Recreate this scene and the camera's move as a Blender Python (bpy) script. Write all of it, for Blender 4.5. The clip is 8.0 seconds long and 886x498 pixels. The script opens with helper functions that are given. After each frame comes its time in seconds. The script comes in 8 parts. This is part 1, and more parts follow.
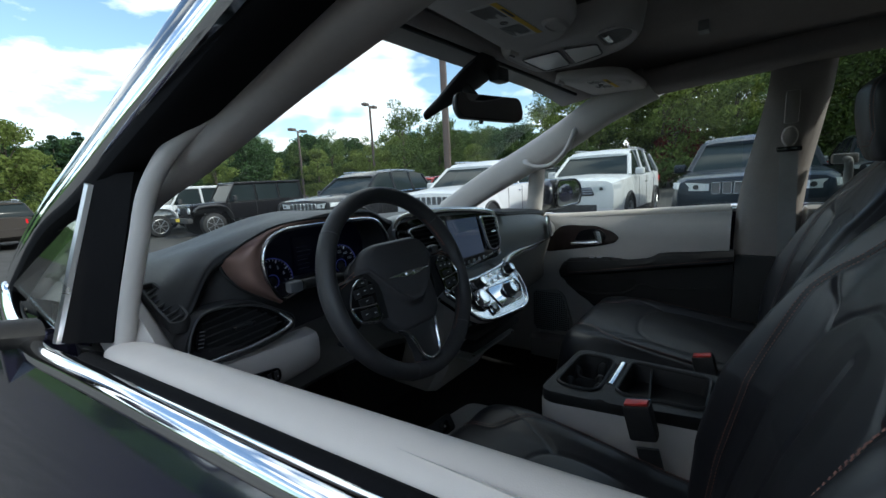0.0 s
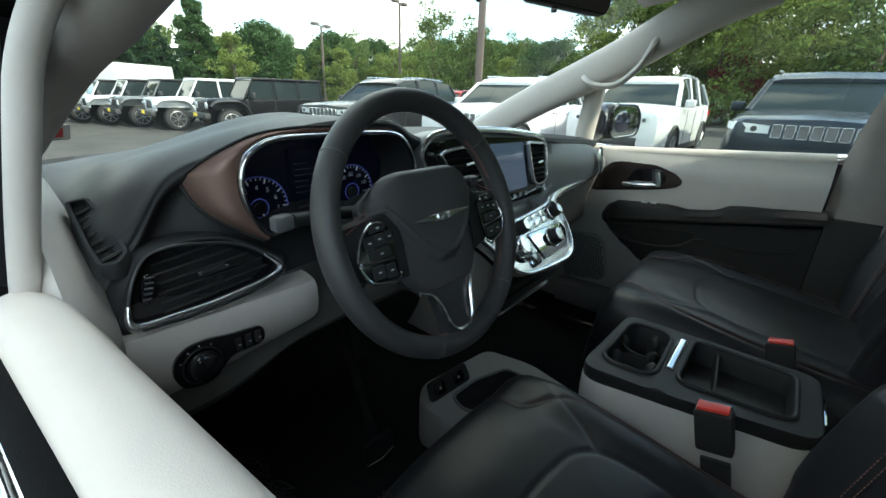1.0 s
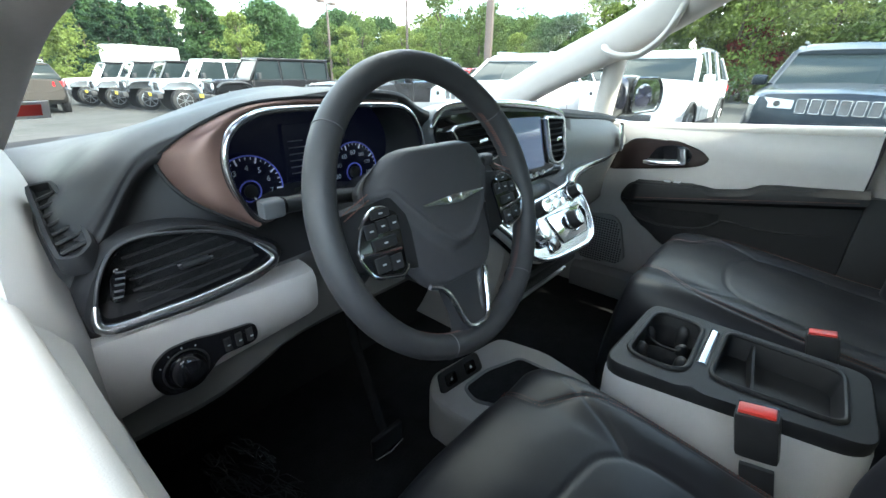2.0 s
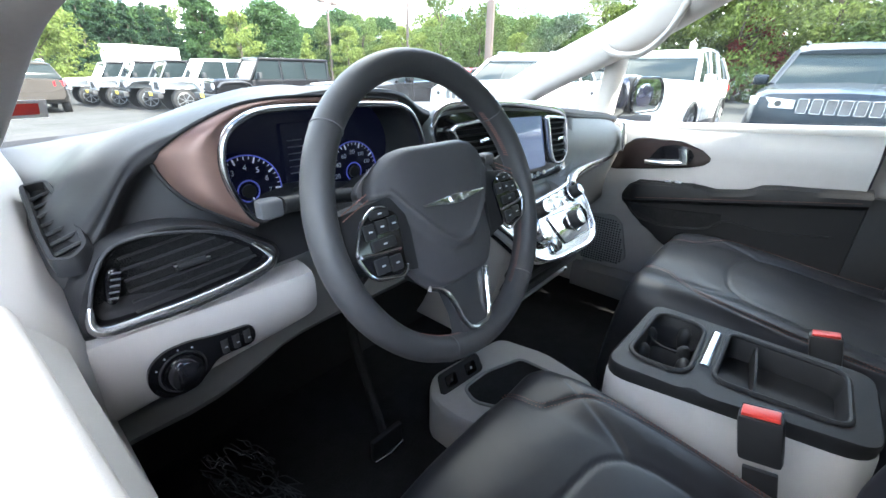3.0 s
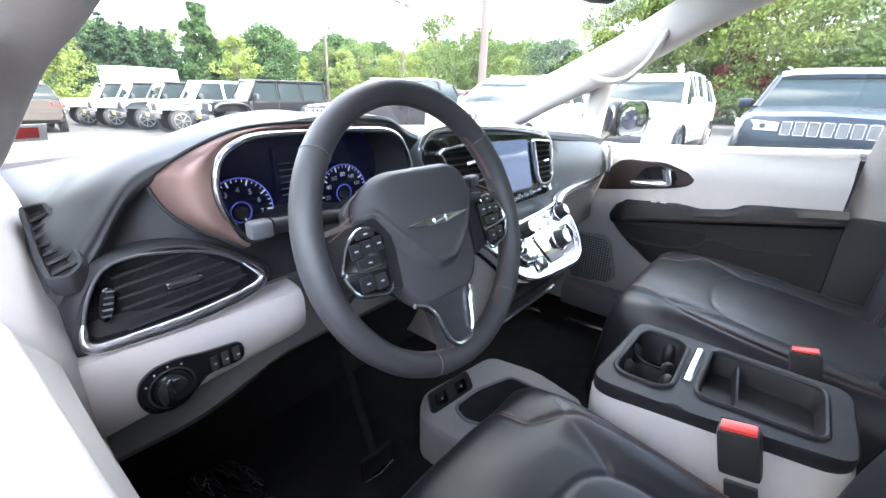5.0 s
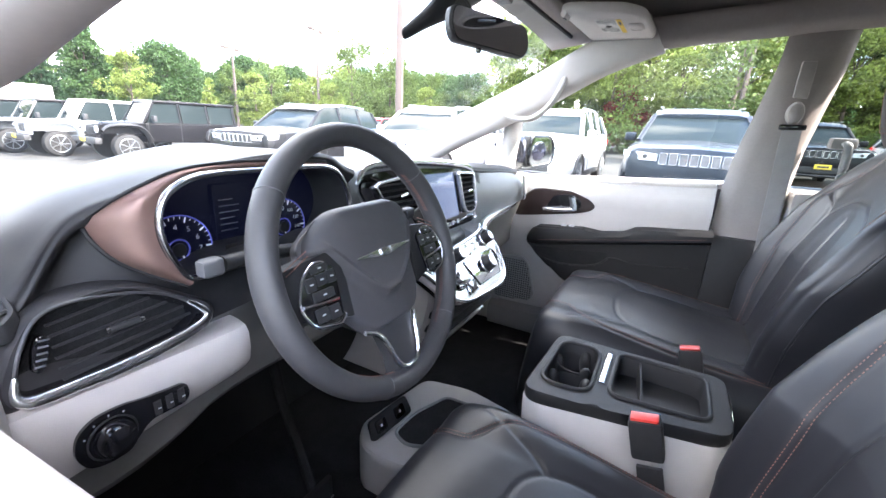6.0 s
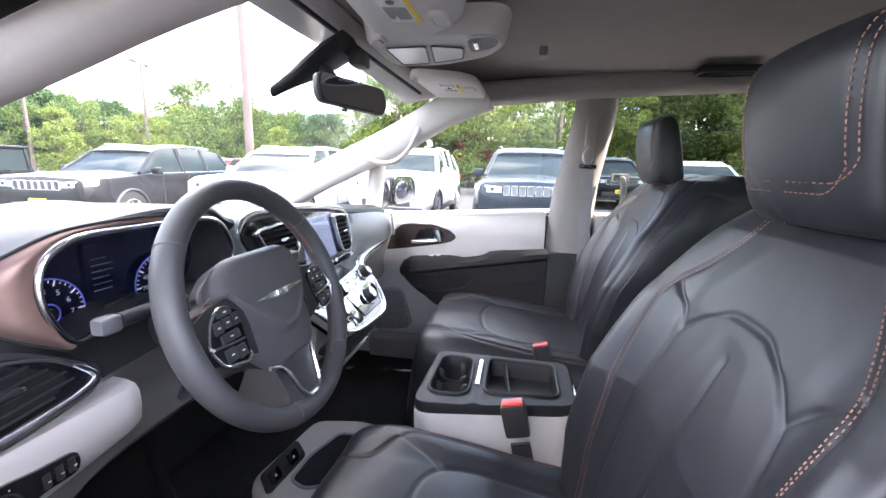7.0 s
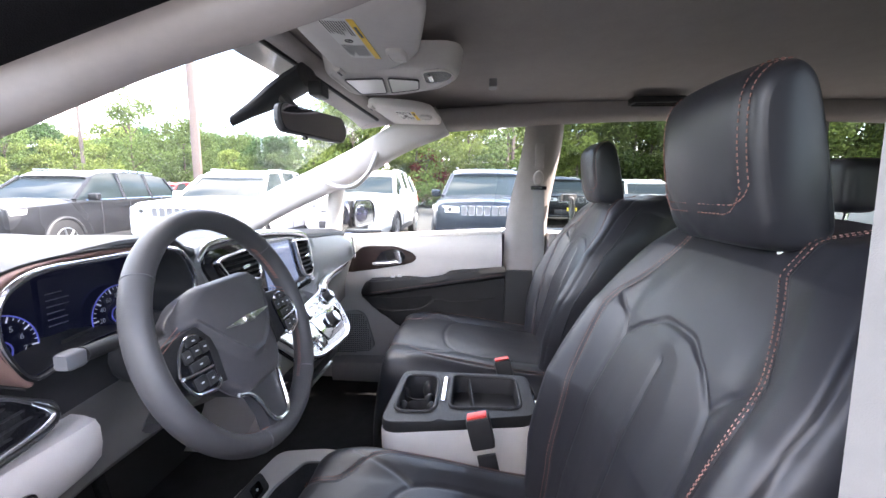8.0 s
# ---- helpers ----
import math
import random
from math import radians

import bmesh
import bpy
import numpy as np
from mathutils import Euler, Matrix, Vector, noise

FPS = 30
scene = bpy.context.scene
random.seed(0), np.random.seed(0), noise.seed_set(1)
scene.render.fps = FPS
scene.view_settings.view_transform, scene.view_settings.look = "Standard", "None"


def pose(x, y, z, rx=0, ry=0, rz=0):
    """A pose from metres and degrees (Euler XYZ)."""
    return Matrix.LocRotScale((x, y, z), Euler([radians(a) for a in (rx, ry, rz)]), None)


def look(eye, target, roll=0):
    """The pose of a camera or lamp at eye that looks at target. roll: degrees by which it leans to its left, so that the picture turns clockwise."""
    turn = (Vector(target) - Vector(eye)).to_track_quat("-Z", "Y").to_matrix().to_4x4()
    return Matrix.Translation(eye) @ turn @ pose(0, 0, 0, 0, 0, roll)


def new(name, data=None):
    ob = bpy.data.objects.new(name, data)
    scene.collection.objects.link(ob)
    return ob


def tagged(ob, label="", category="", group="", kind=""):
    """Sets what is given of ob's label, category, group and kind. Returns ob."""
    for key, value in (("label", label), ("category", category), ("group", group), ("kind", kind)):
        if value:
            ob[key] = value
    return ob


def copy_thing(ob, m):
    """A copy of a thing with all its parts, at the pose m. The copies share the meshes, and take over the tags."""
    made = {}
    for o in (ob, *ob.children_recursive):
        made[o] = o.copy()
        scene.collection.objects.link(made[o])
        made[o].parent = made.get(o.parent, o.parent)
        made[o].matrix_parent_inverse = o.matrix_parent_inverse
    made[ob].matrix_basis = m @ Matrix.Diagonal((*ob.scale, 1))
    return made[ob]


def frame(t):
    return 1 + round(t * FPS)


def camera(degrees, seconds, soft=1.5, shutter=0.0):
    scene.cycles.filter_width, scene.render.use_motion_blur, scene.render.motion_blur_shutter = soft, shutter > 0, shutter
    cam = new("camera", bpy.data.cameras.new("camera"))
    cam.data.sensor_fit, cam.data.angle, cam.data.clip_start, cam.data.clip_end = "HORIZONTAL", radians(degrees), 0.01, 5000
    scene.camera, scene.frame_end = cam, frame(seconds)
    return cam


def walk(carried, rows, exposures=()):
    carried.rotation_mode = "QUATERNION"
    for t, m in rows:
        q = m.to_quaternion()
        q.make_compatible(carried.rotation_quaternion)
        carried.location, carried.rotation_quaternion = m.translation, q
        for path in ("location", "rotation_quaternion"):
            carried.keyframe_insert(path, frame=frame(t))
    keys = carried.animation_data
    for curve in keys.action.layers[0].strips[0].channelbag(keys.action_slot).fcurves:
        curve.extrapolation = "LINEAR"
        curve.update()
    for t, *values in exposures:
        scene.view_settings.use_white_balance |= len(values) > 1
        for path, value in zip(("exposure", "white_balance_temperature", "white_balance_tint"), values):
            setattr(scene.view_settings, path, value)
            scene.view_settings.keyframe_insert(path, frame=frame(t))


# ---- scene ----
cam = camera(94.9, 8.0)
PATH = [
    (0, (-0.9953, -0.5051, 1.223), (0.5763, 0.6848, 0.889), -3.2),
    (0.5, (-0.9188, -0.4042, 1.221), (0.6037, 0.7896, 0.714), -0.3),
    (1, (-0.8538, -0.349, 1.21), (0.5871, 0.8434, 0.5), 1.8),
    (1.5, (-0.819, -0.3147, 1.197), (0.5706, 0.8861, 0.405), 1.1),
    (3, (-0.8045, -0.3022, 1.192), (0.5813, 0.9004, 0.397), 1.1),
    (3.5, (-0.8031, -0.3055, 1.193), (0.5896, 0.8958, 0.408), 1.5),
    (4, (-0.8037, -0.3084, 1.194), (0.5877, 0.9074, 0.428), 1.4),
    (5.5, (-0.8235, -0.3282, 1.208), (0.6829, 0.8167, 0.561), 2.0),
    (6, (-0.8608, -0.3264, 1.22), (0.8136, 0.5985, 0.638), 2.7),
    (6.5, (-0.9064, -0.3363, 1.232), (0.9197, 0.3178, 0.744), 2.2),
    (7, (-0.9669, -0.3446, 1.24), (0.9627, 0.0089, 0.85), 1.5),
    (7.5, (-0.9998, -0.3466, 1.248), (0.967, -0.1505, 0.944), 1.0),
    (8, (-1.0057, -0.3456, 1.249), (0.9669, -0.184, 0.96), 0.6),
]
EXPOSURES = [(0.0, 0.72, 6250, 2), (0.5, 1.02, 6250, -2), (1.0, 1.82, 6850, -7), (1.5, 2.62, 6600, -6), (2.2, 3.1, 6550, 0), (3.0, 3.55, 6500, 6), (3.5, 3.75, 6500, 9), (5.5, 3.92, 6650, 13), (6.5, 3.87, 6750, 17), (8.0, 3.83, 6850, 19)]
walk(cam, [(t, look(eye, target, roll)) for t, eye, target, roll in PATH], EXPOSURES)

# ---------------------------------------------------------------- world and sun
SUN_TO = Vector((0.085, -0.79, 0.61)).normalized()
world = bpy.data.worlds.new("sky")
scene.world = world
world.use_nodes = True
wn, wl = world.node_tree.nodes, world.node_tree.links
wn.clear()
w_out = wn.new("ShaderNodeOutputWorld")
w_bg = wn.new("ShaderNodeBackground")
w_bg.inputs["Strength"].default_value = 0.15
w_sky = wn.new("ShaderNodeTexSky")
w_sky.sky_type = "NISHITA"
w_sky.sun_disc = False
w_sky.sun_elevation = math.asin(SUN_TO.z)
w_sky.sun_rotation = math.atan2(SUN_TO.x, SUN_TO.y)
w_sky.ozone_density = 2.0
w_co = wn.new("ShaderNodeTexCoord")
w_map = wn.new("ShaderNodeMapping")
w_map.inputs["Scale"].default_value = (1.0, 1.0, 2.6)
w_noise = wn.new("ShaderNodeTexNoise")
w_noise.inputs["Scale"].default_value = 3.4
w_noise.inputs["Detail"].default_value = 7.0
w_noise.inputs["Roughness"].default_value = 0.52
w_ramp = wn.new("ShaderNodeValToRGB")
w_ramp.color_ramp.elements[0].position = 0.47
w_ramp.color_ramp.elements[1].position = 0.60
w_mix = wn.new("ShaderNodeMix")
w_mix.data_type = "RGBA"
w_mix.inputs["B"].default_value = (9.5, 9.6, 9.8, 1.0)
wl.new(w_co.outputs["Generated"], w_map.inputs["Vector"])
wl.new(w_map.outputs["Vector"], w_noise.inputs["Vector"])
wl.new(w_noise.outputs["Fac"], w_ramp.inputs["Fac"])
wl.new(w_ramp.outputs["Color"], w_mix.inputs["Factor"])
wl.new(w_sky.outputs["Color"], w_mix.inputs["A"])
wl.new(w_mix.outputs["Result"], w_bg.inputs["Color"])
wl.new(w_bg.outputs["Background"], w_out.inputs["Surface"])
sun = new("sun", bpy.data.lights.new("sun", "SUN"))
sun.data.energy, sun.data.angle, sun.data.color = 1.5, radians(0.8), (1.0, 0.95, 0.87)
sun.matrix_world = look(SUN_TO * 50, (0, 0, 0))

# ---------------------------------------------------------------- materials


def mat(name, color, rough=0.5, metal=0.0, var=0.12, scale=30.0, bump=0.0, bump_scale=400.0, coat=0.0, spec=0.5, emit=None, power=0.0, objvar=0.0):
    """A surface with mottling at two scales and fine relief."""
    m = bpy.data.materials.new(name)
    m.use_nodes = True
    n, l = m.node_tree.nodes, m.node_tree.links
    b = n["Principled BSDF"]
    b.inputs["Roughness"].default_value = rough
    b.inputs["Metallic"].default_value = metal
    b.inputs["Coat Weight"].default_value = coat
    b.inputs["Coat Roughness"].default_value = 0.05
    b.inputs["Specular IOR Level"].default_value = spec
    co = n.new("ShaderNodeTexCoord")
    n1 = n.new("ShaderNodeTexNoise")
    n1.inputs["Scale"].default_value = scale
    n1.inputs["Detail"].default_value = 6.0
    l.new(co.outputs["Object"], n1.inputs["Vector"])
    n2 = n.new("ShaderNodeTexNoise")
    n2.inputs["Scale"].default_value = scale * 0.13
    n2.inputs["Detail"].default_value = 2.0
    l.new(co.outputs["Object"], n2.inputs["Vector"])
    add = n.new("ShaderNodeMath")
    add.operation = "ADD"
    l.new(n1.outputs["Fac"], add.inputs[0])
    l.new(n2.outputs["Fac"], add.inputs[1])
    ramp = n.new("ShaderNodeMapRange")
    ramp.inputs["From Min"].default_value, ramp.inputs["From Max"].default_value = 0.6, 1.4
    ramp.inputs["To Min"].default_value, ramp.inputs["To Max"].default_value = 1 - var, 1 + var
    l.new(add.outputs[0], ramp.inputs["Value"])
    val = ramp.outputs["Result"]
    if objvar:
        info = n.new("ShaderNodeObjectInfo")
        r2 = n.new("ShaderNodeMapRange")
        r2.inputs["To Min"].default_value, r2.inputs["To Max"].default_value = 1 - objvar, 1 + objvar
        l.new(info.outputs["Random"], r2.inputs["Value"])
        mu = n.new("ShaderNodeMath")
        mu.operation = "MULTIPLY"
        l.new(val, mu.inputs[0])
        l.new(r2.outputs["Result"], mu.inputs[1])
        val = mu.outputs[0]
    hsv = n.new("ShaderNodeHueSaturation")
    hsv.inputs["Color"].default_value = (*color, 1.0)
    l.new(val, hsv.inputs["Value"])
    l.new(hsv.outputs["Color"], b.inputs["Base Color"])
    rr = n.new("ShaderNodeMapRange")
    rr.inputs["To Min"].default_value, rr.inputs["To Max"].default_value = max(0.0, rough - 0.06), min(1.0, rough + 0.06)
    l.new(n2.outputs["Fac"], rr.inputs["Value"])
    l.new(rr.outputs["Result"], b.inputs["Roughness"])
    if bump:
        v = n.new("ShaderNodeTexVoronoi")
        v.inputs["Scale"].default_value = bump_scale
        l.new(co.outputs["Object"], v.inputs["Vector"])
        bp = n.new("ShaderNodeBump")
        bp.inputs["Strength"].default_value = bump
        bp.inputs["Distance"].default_value = 0.002
        l.new(v.outputs["Distance"], bp.inputs["Height"])
        l.new(bp.outputs["Normal"], b.inputs["Normal"])
    if emit:
        b.inputs["Emission Color"].default_value = (*emit, 1.0)
        b.inputs["Emission Strength"].default_value = power
    return m


def glass(name, tint=(1, 1, 1), rough=0.0, haze=0.0):
    """Thin window glass: mostly clear, with a clean reflection."""
    m = bpy.data.materials.new(name)
    m.use_nodes = True
    n, l = m.node_tree.nodes, m.node_tree.links
    n.clear()
    out = n.new("ShaderNodeOutputMaterial")
    tr = n.new("ShaderNodeBsdfTransparent")
    tr.inputs["Color"].default_value = (*tint, 1)
    gl = n.new("ShaderNodeBsdfGlossy")
    gl.inputs["Roughness"].default_value = rough
    lw = n.new("ShaderNodeLayerWeight")
    pw = n.new("ShaderNodeMath")
    pw.operation, pw.inputs[1].default_value = "POWER", 4.0
    fr = n.new("ShaderNodeMapRange")
    fr.inputs["To Min"].default_value, fr.inputs["To Max"].default_value = 0.03, 0.55
    mx = n.new("ShaderNodeMixShader")
    l.new(lw.outputs["Facing"], pw.inputs[0])
    l.new(pw.outputs[0], fr.inputs["Value"])
    l.new(fr.outputs["Result"], mx.inputs[0])
    l.new(tr.outputs[0], mx.inputs[1])
    l.new(gl.outputs[0], mx.inputs[2])
    # translucent white mix stands in for glare veiling the outside view
    if haze:
        df = n.new("ShaderNodeBsdfTranslucent")
        df.inputs["Color"].default_value = (0.9, 0.92, 0.95, 1)
        co = n.new("ShaderNodeTexCoord")
        nz = n.new("ShaderNodeTexNoise")
        nz.inputs["Scale"].default_value = 5.0
        nz.inputs["Detail"].default_value = 5.0
        dr = n.new("ShaderNodeMapRange")
        dr.inputs["From Min"].default_value, dr.inputs["From Max"].default_value = 0.3, 0.7
        dr.inputs["To Min"].default_value, dr.inputs["To Max"].default_value = haze * 0.7, haze * 1.3
        m2 = n.new("ShaderNodeMixShader")
        l.new(co.outputs["Object"], nz.inputs["Vector"])
        l.new(nz.outputs["Fac"], dr.inputs["Value"])
        l.new(dr.outputs["Result"], m2.inputs[0])
        l.new(mx.outputs[0], m2.inputs[1])
        l.new(df.outputs[0], m2.inputs[2])
        l.new(m2.outputs[0], out.inputs["Surface"])
    else:
        l.new(mx.outputs[0], out.inputs["Surface"])
    return m


M_LEATHER = mat("black_leather", (0.0150, 0.0152, 0.0185), 0.40, var=0.10, scale=60, bump=0.07, bump_scale=1300, spec=0.45)
M_DASH = mat("dash_soft_black", (0.026, 0.026, 0.028), 0.52, var=0.10, scale=80, bump=0.15, bump_scale=1100, spec=0.3)
M_VINYL = mat("door_vinyl", (0.013, 0.013, 0.014), 0.55, var=0.10, scale=60, bump=0.12, bump_scale=1200, spec=0.3)
M_DASHGREY = mat("dash_grey", (0.22, 0.225, 0.225), 0.5, var=0.06, scale=80, bump=0.2, bump_scale=1100)
M_BLACKPL = mat("black_plastic", (0.024, 0.024, 0.025), 0.44, var=0.12, scale=80, bump=0.2, bump_scale=900, spec=0.3)
M_PIANO = mat("gloss_black", (0.008, 0.008, 0.01), 0.08, var=0.1, scale=10, coat=0.6)
M_BEIGE = mat("light_grey_trim", (0.475, 0.45, 0.43), 0.55, var=0.04, scale=40, bump=0.12, bump_scale=1000)
M_SILL = mat("sill_trim", (0.62, 0.565, 0.515), 0.5, var=0.03, scale=40, bump=0.1, bump_scale=1000)
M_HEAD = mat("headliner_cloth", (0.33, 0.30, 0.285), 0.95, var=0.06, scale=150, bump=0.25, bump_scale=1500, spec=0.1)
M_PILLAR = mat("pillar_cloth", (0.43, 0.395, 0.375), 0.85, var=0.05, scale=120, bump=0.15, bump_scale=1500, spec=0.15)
M_VISOR = mat("visor_vinyl", (0.62, 0.59, 0.565), 0.8, var=0.04, scale=80, bump=0.1, bump_scale=1200, spec=0.2)
M_CHROME = mat("chrome", (0.82, 0.83, 0.85), 0.07, 1.0, var=0.03, scale=8)
M_SATIN = mat("satin_silver", (0.72, 0.73, 0.75), 0.28, 1.0, var=0.04, scale=60)
M_SILVER = mat("brushed_chrome", (0.80, 0.81, 0.83), 0.20, 1.0, var=0.03, scale=30)
M_CAPGREY = mat("cap_grey", (0.09, 0.09, 0.095), 0.5, var=0.06, scale=60)
M_WING = mat("dash_wing_grey", (0.21, 0.215, 0.215), 0.45, var=0.05, scale=80, bump=0.2, bump_scale=1100)
M_SHIELD = mat("satin_panel", (0.66, 0.67, 0.69), 0.22, 1.0, var=0.04, scale=60)
M_KNEE_SHADE = mat("knee_grey_pillar_shade", (0.15, 0.145, 0.14), 0.6, var=0.06, scale=60, bump=0.15, bump_scale=1000)
M_KICK = mat("kick_grey", (0.27, 0.26, 0.25), 0.6, var=0.05, scale=60, bump=0.15, bump_scale=1000)
M_MESHGREY = mat("speaker_grey", (0.33, 0.32, 0.305), 0.6, var=0.06, scale=60)
M_STEEL = mat("dark_satin_grey", (0.06, 0.06, 0.063), 0.38, 0.3, var=0.06, scale=60)
M_COPPER = mat("copper_trim", (0.25, 0.155, 0.13), 0.46, 0.55, var=0.1, scale=50, bump=0.05, bump_scale=900)
M_FACE = mat("mirror_face", (0.62, 0.64, 0.67), 0.10, 1.0, var=0.03, scale=20)
M_RIMLEATHER = mat("rim_leather", (0.050, 0.049, 0.051), 0.50, var=0.10, scale=60, bump=0.10, bump_scale=1300, spec=0.4)
M_PAD = mat("pad_vinyl", (0.060, 0.057, 0.060), 0.52, var=0.08, scale=80, bump=0.22, bump_scale=1200, spec=0.35)
M_BEZEL = mat("brown_bezel", (0.036, 0.023, 0.021), 0.25, 0.15, var=0.1, scale=40, coat=0.3)
M_CARPET = mat("black_carpet", (0.024, 0.024, 0.025), 0.98, var=0.3, scale=200, bump=0.6, bump_scale=500, spec=0.1)
M_MAT = mat("rubber_mat", (0.020, 0.020, 0.021), 0.5, var=0.2, scale=40)
M_RED = mat("red_button", (0.62, 0.045, 0.035), 0.35, var=0.06, scale=30)
M_STITCH = mat("copper_thread", (0.20, 0.095, 0.075), 0.7, var=0.15, scale=400)
M_WEB = mat("belt_webbing", (0.30, 0.29, 0.285), 0.8, var=0.08, scale=300, bump=0.5, bump_scale=900)
# blue emission is the display's glow plus sky reflected in its glass
M_SCREEN = mat("display", (0.01, 0.012, 0.016), 0.06, var=0.05, scale=10, emit=(0.14, 0.20, 0.36), power=0.10, coat=1.0)
M_GAUGE = mat("gauge_face", (0.008, 0.009, 0.014), 0.2, var=0.1, scale=20, emit=(0.06, 0.08, 0.45), power=0.0012)
M_GLOW = mat("gauge_light", (0.1, 0.12, 0.5), 0.4, var=0.02, emit=(0.17, 0.20, 1.0), power=0.013)
M_WHITEMARK = mat("white_marking", (0.72, 0.74, 0.8), 0.5, var=0.03, emit=(0.7, 0.75, 1.0), power=0.018)
M_PRINT = mat("grey_print", (0.55, 0.56, 0.58), 0.6, var=0.05)
M_LABEL = mat("paper_label", (0.72, 0.71, 0.68), 0.7, var=0.03, scale=60)
M_YELLOW = mat("yellow_label", (0.78, 0.53, 0.05), 0.6, var=0.04, scale=60)
M_LENS = mat("frosted_lens", (0.62, 0.61, 0.59), 0.35, var=0.03, scale=60)
M_INK = mat("dark_ink", (0.06, 0.06, 0.06), 0.7, var=0.05)
M_NAVY = mat("van_paint", (0.012, 0.012, 0.03), 0.10, 0.2, var=0.15, scale=6, coat=0.7)
M_RUBBER = mat("black_rubber", (0.012, 0.012, 0.013), 0.65, var=0.15, scale=60, bump=0.2, bump_scale=500)
M_FELT = mat("window_felt", (0.007, 0.007, 0.008), 0.9, var=0.2, scale=120, bump=0.2, bump_scale=900, spec=0.08)
M_GLASS = glass("window_glass", (0.95, 0.97, 0.95), haze=0.003)
M_TINT = glass("tinted_glass", (0.33, 0.365, 0.34))
M_MIRROR = mat("mirror", (0.86, 0.88, 0.9), 0.01, 1.0, var=0.01, scale=3)
M_MIRDARK = mat("dimming_mirror", (0.50, 0.51, 0.53), 0.02, 1.0, var=0.01, scale=3)

# ---------------------------------------------------------------- mesh helpers


def part(name, bm, material, parent=None, label="", smooth=True):
    """Links a bmesh as one mesh object, under a thing or a part."""
    me = bpy.data.meshes.new(name)
    bmesh.ops.recalc_face_normals(bm, faces=bm.faces[:])
    bm.to_mesh(me)
    bm.free()
    if smooth:
        me.polygons.foreach_set("use_smooth", [True] * len(me.polygons))
        if smooth != 2:
            me.set_sharp_from_angle(angle=radians(38))
    me.materials.append(material)
    ob = new(name, me)
    if parent is not None:
        ob.parent = parent
    if label:
        ob["label"] = label
    return ob


def thing(name, label, category, group="", at=None, kind=""):
    ob = new(name)
    ob.empty_display_size = 0.1
    if at is not None:
        ob.matrix_basis = at
    return tagged(ob, label, category, group, kind)


def box(x0, x1, y0, y1, z0, z1, r=0.0, seg=2, bm=None, m=None):
    bm = bm or bmesh.new()
    mm = Matrix.Translation(((x0 + x1) / 2, (y0 + y1) / 2, (z0 + z1) / 2)) @ Matrix.Diagonal((abs(x1 - x0), abs(y1 - y0), abs(z1 - z0), 1))
    if m is not None:
        mm = m @ mm
    vs = bmesh.ops.create_cube(bm, size=1.0, matrix=mm)["verts"]
    if r > 0:
        es = list({e for v in vs for e in v.link_edges})
        bmesh.ops.bevel(bm, geom=es, offset=r, segments=seg, profile=0.6, affect="EDGES", clamp_overlap=True)
    return bm


def loft(rings, closed=True, caps=True, bm=None):
    bm = bm or bmesh.new()
    rows = [[bm.verts.new(p) for p in r] for r in rings]
    n = len(rows[0])
    for a, b in zip(rows, rows[1:]):
        for i in range(n if closed else n - 1):
            j = (i + 1) % n
            bm.faces.new((a[i], a[j], b[j], b[i]))
    if caps and closed:
        bm.faces.new(rows[0][::-1])
        bm.faces.new(rows[-1])
    return bm


def smooth_path(pts, n):
    """Catmull-Rom through pts, n steps a span."""
    pts = [Vector(p) for p in pts]
    out = []
    for i in range(len(pts) - 1):
        p0, p1, p2, p3 = pts[max(i - 1, 0)], pts[i], pts[i + 1], pts[min(i + 2, len(pts) - 1)]
        for k in range(n):
            t = k / n
            out.append(0.5 * ((2 * p1) + (p2 - p0) * t + (2 * p0 - 5 * p1 + 4 * p2 - p3) * t * t + (3 * p1 - p0 - 3 * p2 + p3) * t ** 3))
    out.append(pts[-1])
    return out


def tube(pts, r, n=8, closed=False, flat=1.0, up=Vector((0, 0, 1)), bm=None, taper=None):
    """A bar along pts; flat scales its section along the up direction."""
    pts = [Vector(p) for p in pts]
    rings = []
    k = len(pts)
    for i, p in enumerate(pts):
        a = pts[(i - 1) % k] if closed or i else p
        b = pts[(i + 1) % k] if closed or i < k - 1 else p
        d = (b - a).normalized()
        s = d.cross(up)
        if s.length < 1e-4:
            s = d.cross(Vector((1, 0, 0)))
        s.normalize()
        u = s.cross(d).normalized()
        rr = r if taper is None else r * taper(i / max(1, k - 1))
        rings.append([p + s * (math.cos(q) * rr) + u * (math.sin(q) * rr * flat) for q in (2 * math.pi * j / n for j in range(n))])
    if closed:
        rings.append(rings[0])
        bm = bm or bmesh.new()
        rows = [[bm.verts.new(p) for p in r_] for r_ in rings[:-1]]
        for i in range(k):
            a, b = rows[i], rows[(i + 1) % k]
            for j in range(n):
                bm.faces.new((a[j], a[(j + 1) % n], b[(j + 1) % n], b[j]))
        return bm
    return loft(rings, bm=bm)


